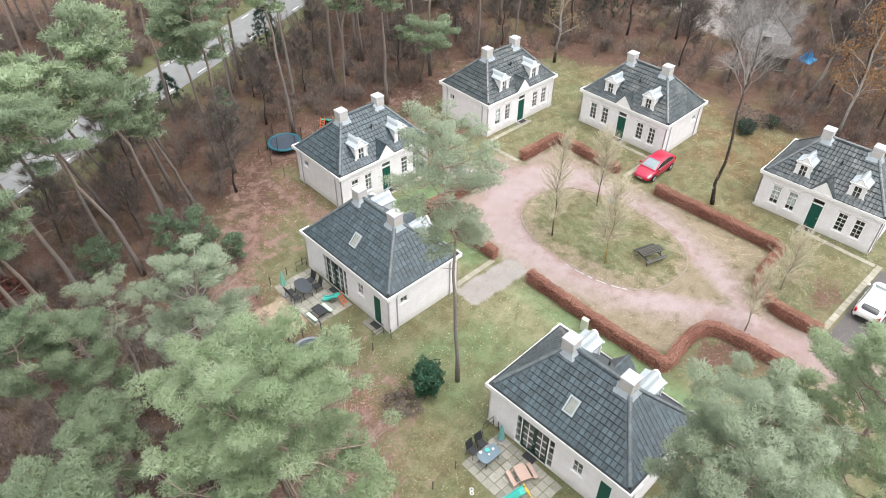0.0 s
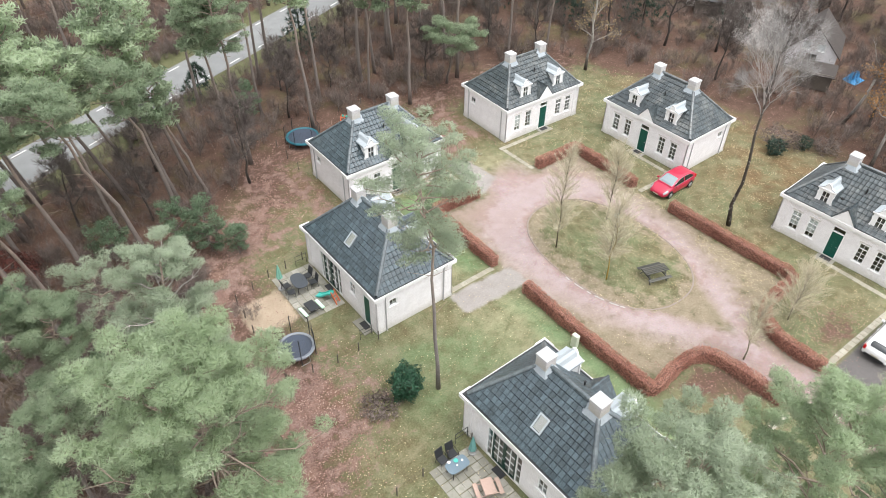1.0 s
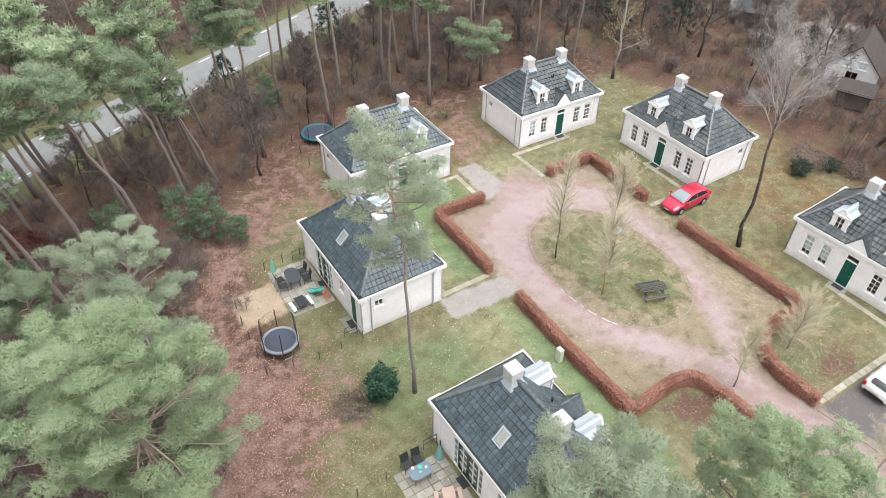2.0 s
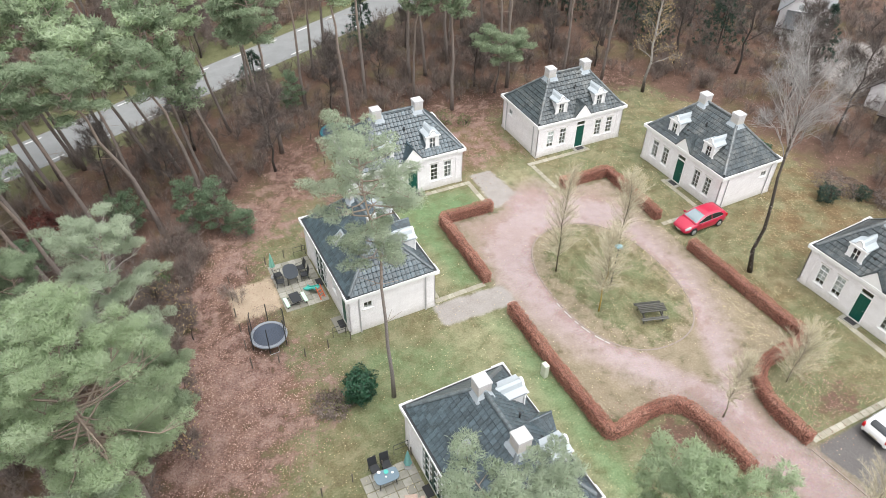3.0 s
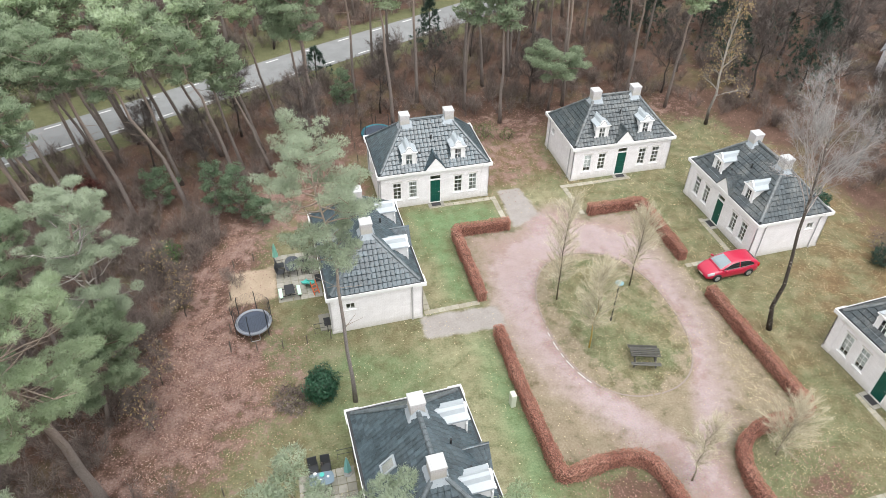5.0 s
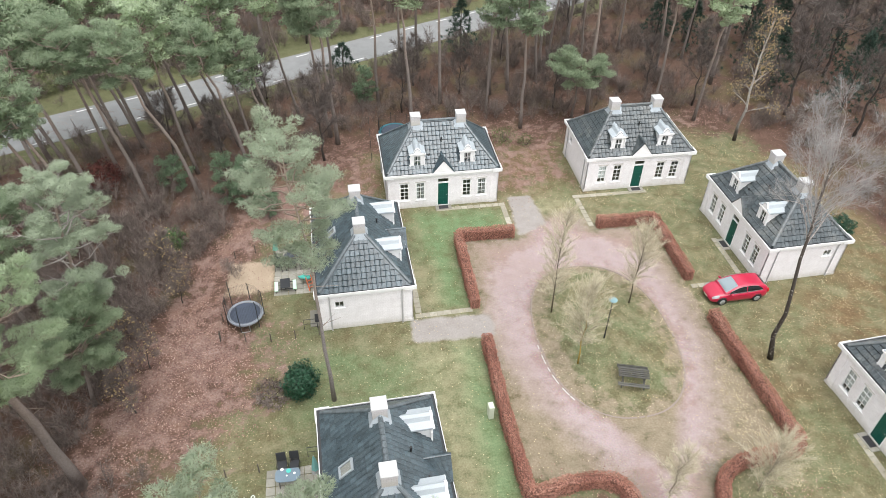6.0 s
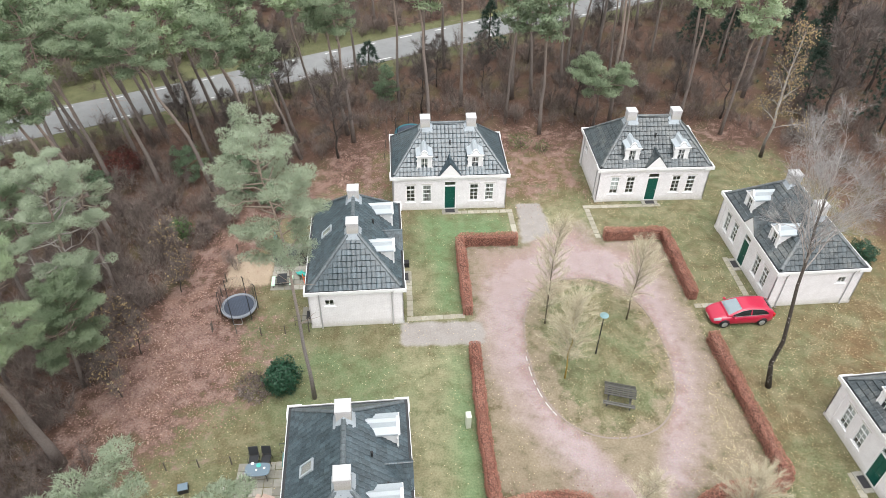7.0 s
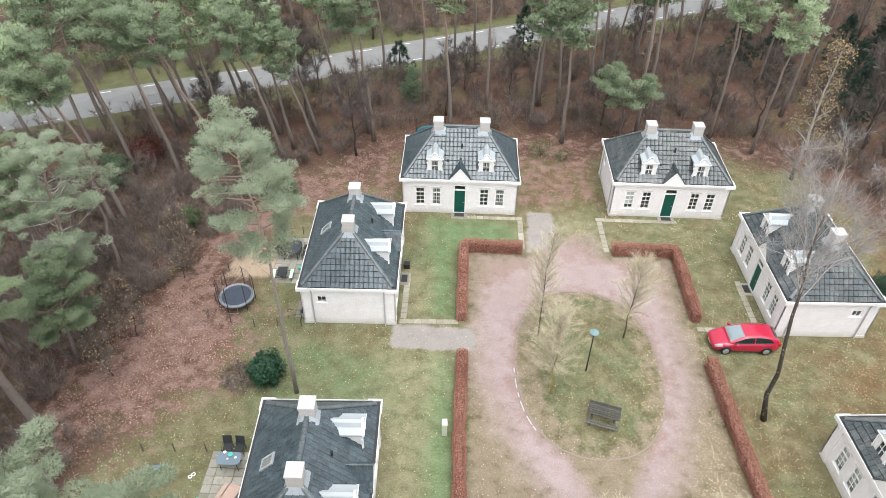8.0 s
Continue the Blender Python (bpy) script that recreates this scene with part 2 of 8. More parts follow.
M_NEEDLE_Y = leafy("yellowish_pine_needles", [(0.298, 0.380, 0.227), (0.408, 0.500, 0.314), (0.507, 0.598, 0.408), (0.606, 0.685, 0.514)], 0.6, 0.6, 0.2, 0.2)
M_NEEDLE_PALE = leafy("pale_grey_green_needles", [(0.316, 0.383, 0.270), (0.421, 0.488, 0.354), (0.505, 0.574, 0.433), (0.600, 0.654, 0.519)], 0.6, 0.6, 0.2, 0.2)
M_NEEDLE_DARK = leafy("dark_young_needles", [(0.11, 0.17, 0.10), (0.17, 0.25, 0.155), (0.24, 0.33, 0.21), (0.31, 0.40, 0.27)], 0.6, 0.5, 0.2, 0.2)
M_REDLEAF = leafy("dark_red_leaves", [(0.05, 0.016, 0.014), (0.12, 0.038, 0.030), (0.21, 0.075, 0.058)], 0.7, 0.2)
M_SPRUCE = leafy("dark_spruce_needles", [(0.018, 0.036, 0.026), (0.042, 0.072, 0.052), (0.075, 0.115, 0.085)], 0.6, 0.2)
M_HOLLY = leafy("dark_green_evergreen_leaves", [(0.006, 0.03, 0.014), (0.018, 0.075, 0.036), (0.05, 0.14, 0.08)], 0.4, 0.15, 0.5)
M_TWIG = leafy("fine_grey_twigs", [(0.075, 0.06, 0.053), (0.12, 0.10, 0.09), (0.18, 0.152, 0.14)], 0.85, 0.0)
M_TWIG_GREY = leafy("pale_grey_oak_twigs", [(0.186, 0.176, 0.163), (0.278, 0.269, 0.259), (0.362, 0.358, 0.352)], 0.85, 0.0)
M_TWIG_PALE = leafy("pale_budding_twigs", [(0.381, 0.337, 0.231), (0.514, 0.463, 0.337), (0.609, 0.562, 0.428)], 0.85, 0.0)
M_BRUSH = leafy("grey_brown_undergrowth_twigs", [(0.071, 0.052, 0.045), (0.124, 0.098, 0.085), (0.201, 0.163, 0.145), (0.305, 0.254, 0.225)], 0.9, 0.0)
M_HEDGE = leafy("copper_beech_leaves", [(0.18, 0.070, 0.050), (0.31, 0.135, 0.10), (0.43, 0.22, 0.165), (0.52, 0.33, 0.25)], 0.65, 0.2)
M_HEDGECORE = plain("hedge_inner_wood", (0.14, 0.068, 0.048), 0.9, vary=0.4)
M_AUTUMN = leafy("autumn_yellow_leaves", [(0.30, 0.21, 0.10), (0.44, 0.33, 0.17), (0.56, 0.45, 0.26)], 0.7, 0.3)
M_FALLEN = leafy("fallen_leaves", [(0.36, 0.24, 0.12), (0.52, 0.42, 0.23), (0.64, 0.57, 0.38), (0.55, 0.40, 0.24)], 0.8, 0.0)
M_LITTER = leafy("red_brown_leaf_litter", [(0.095, 0.046, 0.035), (0.205, 0.112, 0.087), (0.345, 0.220, 0.182), (0.56, 0.43, 0.36)], 0.85, 0.0)
M_GREENBUSH = leafy("green_shrub_leaves", [(0.03, 0.06, 0.022), (0.075, 0.125, 0.05), (0.14, 0.21, 0.085)], 0.6, 0.2)
M_HEATH = leafy("heath_tussocks", [(0.06, 0.075, 0.03), (0.12, 0.14, 0.06), (0.19, 0.20, 0.10)], 0.8, 0.1)


def ground_material():
    m, n, l, b = mat("ground_cover", 0.95, 0.0, 0.2)
    w = world_pos(n)

    def attr(name):
        a = n.new("ShaderNodeAttribute")
        a.attribute_name = name
        return a.outputs["Fac"]

    mid, fine, big, grain = tex_noise(n, l, w, 1.1, 5, 0.65), tex_noise(n, l, w, 9, 5, 0.7), tex_noise(n, l, w, 0.22, 4), tex_noise(n, l, w, 40, 3, 0.7)
    speck = math_node(n, l, 'MULTIPLY_ADD', fine, 0.5, math_node(n, l, 'MULTIPLY_ADD', mid, 0.35, math_node(n, l, 'MULTIPLY', grain, 0.25)))
    # dry olive lawn, lusher where it is tended
    lawn = ramp(n, l, speck, [(0.36, (0.048, 0.046, 0.023)), (0.52, (0.112, 0.105, 0.055)), (0.70, (0.215, 0.20, 0.118))])
    worn = ramp(n, l, speck, [(0.36, (0.060, 0.040, 0.021)), (0.52, (0.132, 0.093, 0.052)), (0.70, (0.23, 0.17, 0.105))])
    lawn = mixc(n, l, ramp(n, l, tex_noise(n, l, w, 0.34, 5, 0.65), [(0.42, (0, 0, 0)), (0.58, (0.9,) * 3)]), lawn, worn)
    lush = ramp(n, l, speck, [(0.36, (0.052, 0.098, 0.040)), (0.52, (0.108, 0.184, 0.084)), (0.70, (0.19, 0.265, 0.140))])
    col = mixc(n, l, math_node(n, l, 'MULTIPLY', attr("lush"), ramp(n, l, mid, [(0.28, (0.5,) * 3), (0.55, (1,) * 3)])), lawn, lush)
    ochre = ramp(n, l, speck, [(0.36, (0.110, 0.098, 0.056)), (0.52, (0.200, 0.180, 0.108)), (0.70, (0.30, 0.27, 0.180))])
    dry = math_node(n, l, 'MULTIPLY', ramp(n, l, tex_noise(n, l, w, 0.62, 6, 0.7), [(0.47, (0, 0, 0)), (0.64, (0.8,) * 3)]), math_node(n, l, 'MULTIPLY_ADD', attr("lush"), -0.75, 1.0))
    col = mixc(n, l, dry, col, ochre)
    straw = ramp(n, l, speck, [(0.36, (0.15, 0.14, 0.080)), (0.52, (0.265, 0.245, 0.15)), (0.70, (0.37, 0.345, 0.23))])
    col = mixc(n, l, math_node(n, l, 'MULTIPLY', attr("pale"), ramp(n, l, mid, [(0.34, (0.35,) * 3), (0.56, (1,) * 3)])), col, straw)
    rusty = ramp(n, l, speck, [(0.36, (0.060, 0.037, 0.018)), (0.52, (0.135, 0.086, 0.044)), (0.70, (0.23, 0.16, 0.09))])
    col = mixc(n, l, math_node(n, l, 'MULTIPLY', attr("rusty"), ramp(n, l, tex_noise(n, l, w, 0.45, 5, 0.65), [(0.40, (0.15,) * 3), (0.58, (0.85,) * 3)])), col, rusty)
    # forest floor with red-brown leaf litter
    floor = ramp(n, l, speck, [(0.35, (0.042, 0.025, 0.019)), (0.52, (0.098, 0.058, 0.043)), (0.72, (0.185, 0.118, 0.088))])
    moss = ramp(n, l, speck, [(0.35, (0.05, 0.045, 0.02)), (0.7, (0.155, 0.135, 0.07))])
    floor = mixc(n, l, ramp(n, l, big, [(0.5, (0, 0, 0)), (0.66, (0.75,) * 3)]), floor, moss)

    def soft(name, spread=0.5, low=0.32, high=0.68):
        f = math_node(n, l, 'ADD', attr(name), math_node(n, l, 'MULTIPLY', math_node(n, l, 'SUBTRACT', mid, 0.5), spread * 2))
        r = n.new("ShaderNodeMapRange")
        r.interpolation_type = 'SMOOTHSTEP'
        r.inputs["From Min"].default_value, r.inputs["From Max"].default_value = low, high
        l.new(f, r.inputs["Value"])
        return r.outputs[0]

    col = mixc(n, l, soft("wood", 0.9), col, floor)
    red = ramp(n, l, speck, [(0.36, (0.062, 0.034, 0.026)), (0.50, (0.152, 0.092, 0.075)), (0.66, (0.32, 0.228, 0.196))])
    red = mixc(n, l, ramp(n, l, tex_noise(n, l, w, 0.5, 5, 0.65), [(0.46, (0, 0, 0)), (0.66, (0.75,) * 3)]), red, ramp(n, l, speck, [(0.35, (0.055, 0.030, 0.020)), (0.7, (0.21, 0.118, 0.078))]))
    col = mixc(n, l, soft("litter", 1.0), col, red)
    verge = ramp(n, l, speck, [(0.35, (0.058, 0.064, 0.030)), (0.7, (0.165, 0.165, 0.085))])
    col = mixc(n, l, soft("verge", 0.8), col, verge)
    dirt = ramp(n, l, speck, [(0.35, (0.14, 0.105, 0.075)), (0.52, (0.225, 0.18, 0.13)), (0.70, (0.32, 0.265, 0.20))])
    col = mixc(n, l, math_node(n, l, 'MULTIPLY', soft("dirt", 0.8), 0.8), col, dirt)
    pebble = n.new("ShaderNodeTexVoronoi")
    pebble.inputs["Scale"].default_value = 28
    l.new(w, pebble.inputs["Vector"])
    gravel = ramp(n, l, speck, [(0.34, (0.215, 0.152, 0.145)), (0.52, (0.295, 0.222, 0.215)), (0.70, (0.375, 0.303, 0.295))])
    gravel = mixc(n, l, 0.22, gravel, pebble.outputs["Color"], 'SOFT_LIGHT')
    gravel = mixc(n, l, math_node(n, l, 'MULTIPLY', ramp(n, l, big, [(0.42, (0, 0, 0)), (0.6, (1,) * 3)]), 0.65), gravel, (0.265, 0.185, 0.16))
    gravel = mixc(n, l, math_node(n, l, 'MULTIPLY', soft("track", 0.7), 0.5), gravel, ramp(n, l, speck, [(0.34, (0.275, 0.22, 0.217)), (0.7, (0.405, 0.342, 0.338))]))
    col = mixc(n, l, soft("gravel", 0.3, 0.12, 0.95), col, gravel)
    greygr = ramp(n, l, speck, [(0.34, (0.20, 0.18, 0.165)), (0.7, (0.34, 0.315, 0.295))])
    col = mixc(n, l, soft("grey", 0.35), col, greygr)
    sand = ramp(n, l, speck, [(0.34, (0.27, 0.205, 0.145)), (0.7, (0.44, 0.355, 0.265))])
    col = mixc(n, l, soft("sand", 0.4), col, sand)
    tar = ramp(n, l, speck, [(0.34, (0.085, 0.078, 0.075)), (0.7, (0.15, 0.14, 0.135))])
    col = mixc(n, l, soft("tar", 0.08), col, tar)
    l.new(col, b.inputs["Base Color"])
    bump(n, l, b, math_node(n, l, 'ADD', fine, grain), 0.05, 0.7)
    return m


M_GROUND = ground_material()


def road_material():
    m, n, l, b = mat("worn_asphalt", 0.85)
    w = world_pos(n)
    s = tex_noise(n, l, w, 0.7, 5, 0.7)
    f = tex_noise(n, l, w, 30, 4)
    col = ramp(n, l, math_node(n, l, 'MULTIPLY_ADD', f, 0.4, math_node(n, l, 'MULTIPLY', s, 0.6)), [(0.3, (0.165, 0.168, 0.168)), (0.7, (0.24, 0.244, 0.244))])
    l.new(col, b.inputs["Base Color"])
    bump(n, l, b, f, 0.004, 0.5)
    return m


M_ROAD = road_material()
M_WHITESTONE = plain("whitened_kerb_stone", (0.50, 0.48, 0.46), 0.8, vary=0.3, scale=12)
M_MARK = plain("white_road_paint", (0.72, 0.72, 0.70), 0.7, vary=0.15)
M_KERB = plain("pale_kerb_stone", (0.25, 0.205, 0.175), 0.85, vary=0.2)


# ---- building helpers ----
class Mesh:
    """Vertices and faces gathered for one part."""

    def __init__(self):
        self.v, self.f = [], []

    def add(self, verts, faces):
        k = len(self.v)
        self.v += [tuple(p) for p in verts]
        self.f += [tuple(i + k for i in f) for f in faces]
        return self

    def box(self, x0, x1, y0, y1, z0, z1, m=None, bevel=0.0):
        """A box; with a bevel its top edges are chamfered."""
        if bevel:
            e = bevel
            v = [(x, y, z0) for x, y in ((x0, y0), (x1, y0), (x1, y1), (x0, y1))]
            v += [(x, y, z1 - e) for x, y in ((x0, y0), (x1, y0), (x1, y1), (x0, y1))]
            v += [(x, y, z1) for x, y in ((x0 + e, y0 + e), (x1 - e, y0 + e), (x1 - e, y1 - e), (x0 + e, y1 - e))]
            f = [(3, 2, 1, 0), (8, 9, 10, 11)] + [(a + k, (a + 1) % 4 + k, (a + 1) % 4 + 4 + k, a + 4 + k) for k in (0, 4) for a in range(4)]
        else:
            v = [(x, y, z) for z in (z0, z1) for x, y in ((x0, y0), (x1, y0), (x1, y1), (x0, y1))]
            f = [(3, 2, 1, 0), (4, 5, 6, 7)] + [(a, (a + 1) % 4, (a + 1) % 4 + 4, a + 4) for a in range(4)]
        if m is not None:
            v = [m @ Vector(p) for p in v]
        return self.add(v, f)

    def tube(self, path, radii, sides=6, cap=True):
        """A round rod along a path of points; radii: one or one a point."""
        path = [Vector(p) for p in path]
        if isinstance(radii, (int, float)):
            radii = [radii] * len(path)
        k = len(self.v)
        for i, (p, r) in enumerate(zip(path, radii)):
            d = (path[min(i + 1, len(path) - 1)] - path[max(i - 1, 0)]).normalized()
            a = d.orthogonal().normalized() if abs(d.z) < 0.9 else (Vector((1, 0, 0)) - d * d.x).normalized()
            b = d.cross(a)
            for s in range(sides):
                w = 2 * math.pi * s / sides
                self.v.append(tuple(p + r * (a * math.cos(w) + b * math.sin(w))))
        for i in range(len(path) - 1):
            for s in range(sides):
                t = (s + 1) % sides
                self.f.append((k + i * sides + s, k + i * sides + t, k + (i + 1) * sides + t, k + (i + 1) * sides + s))
        if cap:
            self.f.append(tuple(k + s for s in reversed(range(sides))))
            self.f.append(tuple(k + (len(path) - 1) * sides + s for s in range(sides)))
        return self

    def prism(self, poly, lo, hi, axis="y"):
        """A polygon of (a, b) drawn out along an axis."""
        put = {"y": lambda a, b, c: (a, c, b), "x": lambda a, b, c: (c, a, b), "z": lambda a, b, c: (a, b, c)}[axis]
        n = len(poly)
        v = [put(a, b, lo) for a, b in poly] + [put(a, b, hi) for a, b in poly]
        f = [tuple(reversed(range(n))), tuple(range(n, 2 * n))] + [(i, (i + 1) % n, (i + 1) % n + n, i + n) for i in range(n)]
        return self.add(v, f)

    def data(self, name, smooth=False):
        d = bpy.data.meshes.new(name)
        d.from_pydata(self.v, [], self.f)
        if smooth:
            d.polygons.foreach_set("use_smooth", [True] * len(d.polygons))
        d.update()
        return d


def fix_normals(d):
    bm = bmesh.new()
    bm.from_mesh(d)
    bmesh.ops.recalc_face_normals(bm, faces=bm.faces)
    bm.to_mesh(d)
    bm.free()


def part(name, mesh, material, parent=None, label="", smooth=False, m=None):
    """Links a Mesh (or ready mesh data) as one object under a thing."""
    if isinstance(mesh, Mesh):
        mesh = mesh.data(name, smooth)
        if len(mesh.polygons) < 4000:
            fix_normals(mesh)
    if material and not mesh.materials:
        mesh.materials.append(material)
    ob = new(name, mesh)
    ob.parent = parent
    if m is not None:
        ob.matrix_basis = m
    if label:
        tagged(ob, label)
    return ob


def tri_mesh(name, verts, tris, smooth=False, normals=None):
    """Mesh data from arrays of points and triangles."""
    d = bpy.data.meshes.new(name)
    verts, tris = np.asarray(verts, np.float32), np.asarray(tris, np.int32)
    d.vertices.add(len(verts))
    d.vertices.foreach_set("co", verts.ravel())
    d.loops.add(tris.size)
    d.loops.foreach_set("vertex_index", tris.ravel())
    d.polygons.add(len(tris))
    d.polygons.foreach_set("loop_start", np.arange(0, tris.size, 3, dtype=np.int32))
    d.polygons.foreach_set("use_smooth", np.full(len(tris), smooth))
    d.update()
    d.validate()
    if normals is not None:
        d.polygons.foreach_set("use_smooth", np.ones(len(tris), bool))
        d.normals_split_custom_set_from_vertices(np.asarray(normals, np.float32))
    return d


def thing(name, label, category, m=None, group="", kind=""):
    ob = new(name)
    ob.empty_display_size = 0.2
    if m is not None:
        ob.matrix_basis = m
    return tagged(ob, label, category, group, kind)


def poly_distance(x, y, poly):
    """Signed distance of points to a polygon, positive inside."""
    d, inside = np.full(x.shape, 1e9), np.zeros(x.shape, bool)
    for (ax, ay), (bx, by) in zip(poly, poly[1:] + poly[:1]):
        ex, ey = bx - ax, by - ay
        t = np.clip(((x - ax) * ex + (y - ay) * ey) / (ex * ex + ey * ey), 0, 1)
        d = np.minimum(d, np.hypot(x - ax - t * ex, y - ay - t * ey))
        if ay != by:
            inside ^= ((ay > y) != (by > y)) & (x < (bx - ax) * (y - ay) / (by - ay) + ax)
    return np.where(inside, d, -d)


# ---- plan ----
HOUSES = [
    ("A", -15.12, -15.62, 91.8), ("B", -15.26, 2.08, 91.0), ("C", -8.29, 13.02, 0.1),
    ("D", 8.0, 13.35, -0.4), ("E", 15.27, 2.37, -88.6), ("F", 15.41, -15.18, -86.6)]
COURT = [(-7.3, 5.2), (-7.2, -5.0), (-6.3, -8.6), (-4.6, -12.2), (-2.8, -15.2), (-1.9, -17.5), (-1.7, -24), (-0.9, -60), (3.8, -60), (2.6, -24), (1.7, -19),
         (2.0, -16.6), (3.5, -14.2), (5.1, -11), (6.0, -8), (6.5, -4.8), (6.9, 5.2), (2.5, 5.6), (1.8, 7.6), (-2.6, 7.4), (-3.1, 5.4)]
INNER = [(-7.5, 5.3), (-7.5, -15.4), (7.5, -15.4), (7.5, 5.3)]
YARD = [(-27.0, -26), (-28.0, -15), (-25.6, -10.4), (-22.6, -7.4), (-22.5, 1), (-21.8, 9.5), (-14.5, 14.5), (-14, 18), (-3, 18.2), (2, 16.8), (3, 18.6), (14, 18.8), (20.5, 17.5), (24, 10), (25, -4), (24, -26), (3, -34), (-9, -34)]
BEHIND = [(-20.5, 9.5), (-15.2, 11.5), (-14.2, 17.6), (-3, 18.6), (2.2, 17.4), (3, 19), (14, 19.2), (20, 18.4), (22, 22), (12, 23), (-4, 22.5), (-17, 21), (-22, 13)]
LITTER = [(-19.6, 14.4), (-23.2, 11.2), (-26.0, 7.2), (-27.0, 2.4), (-28.6, -0.6), (-30.8, -6.6), (-31.6, -11.0), (-28.6, -11.8), (-24.6, -9.0), (-21.8, -5.2), (-21.6, -3.0), (-24.2, -1.8), (-25.0, 1.4), (-24.9, 5.6), (-22.6, 7.9), (-18.5, 11.0)]
ROAD_NEAR = [(-190, -52), (-120, -14), (-80, 6.2), (-50.6, 20.0), (-31.8, 28.2), (-15.6, 36.0), (3.5, 44.9), (18.2, 51.8), (60, 72), (120, 101), (220, 150)]
ROAD_WIDTH = 5.3


# leaf-browned patches: under the hedge bend, beside the parking bay, beyond the eastern cottages
RUST = [([(-6.6, -16.4), (-3.8, -16.0), (-2.0, -17.2), (-1.9, -20.6), (-3.8, -20.2), (-5.6, -18.0)], 0.72), ([(3.2, -20.6), (4.6, -18.2), (7.4, -18.0), (8.4, -20.4), (6.0, -21.0)], 0.55),
        ([(13.5, -9.5), (25, -13), (26, 12), (19.0, 12), (18.6, -2.2), (13.2, -3.2)], 0.40), ([(7.6, -13.5), (11.0, -13.5), (10.6, -8.0), (8.2, -7.0)], 0.34),
        ([(-3.7, 19), (-3.7, 11.2), (-2.4, 10.4), (1.8, 12.2), (3.2, 11.6), (3.2, 19)], 0.52), ([(-15.4, 18), (-15.6, 9.5), (-12.9, 9.2), (-12.9, 17.6)], 0.56)]


def island_edge(a, grow=0.0):
    c, s = math.cos(a), math.sin(a)
    p = 2 / 2.35
    return (4.45 + grow) * math.copysign(abs(c) ** p, c), -5.25 + (6.65 + grow) * math.copysign(abs(s) ** p, s)


ISLAND = [island_edge(2 * math.pi * i / 72) for i in range(72)]


def road_point(s, side):
    """A point at s metres along the road, side metres in from its near edge."""
    left = s
    for (ax, ay), (bx, by) in zip(ROAD_NEAR, ROAD_NEAR[1:]):
        n = math.hypot(bx - ax, by - ay)
        if left <= n or (bx, by) == ROAD_NEAR[-1]:
            dx, dy = (bx - ax) / n, (by - ay) / n
            return ax + dx * left - dy * side, ay + dy * left + dx * side, math.atan2(dy, dx)
        left -= n


ROAD_LENGTH = sum(math.dist(a, b) for a, b in zip(ROAD_NEAR, ROAD_NEAR[1:]))
ROAD_POLY = [road_point(s, 0)[:2] for s in np.linspace(0, ROAD_LENGTH - 0.1, 60)] + [road_point(s, ROAD_WIDTH)[:2] for s in np.linspace(ROAD_LENGTH - 0.1, 0, 60)]


def relief(x, y):
    """Slight swell of the ground: flat in the yard, uneven in the wood."""
    out = np.clip(-poly_distance(x, y, YARD) / 6, 0, 1) * np.clip(-poly_distance(x, y, ROAD_POLY) / 5, 0, 1)
    return out * (0.22 * np.sin(x * 0.31 + 1) * np.sin(y * 0.27) + 0.12 * np.sin(x * 0.83 + y * 0.5) + 0.08 * np.sin(x * 1.7 - y * 1.3))


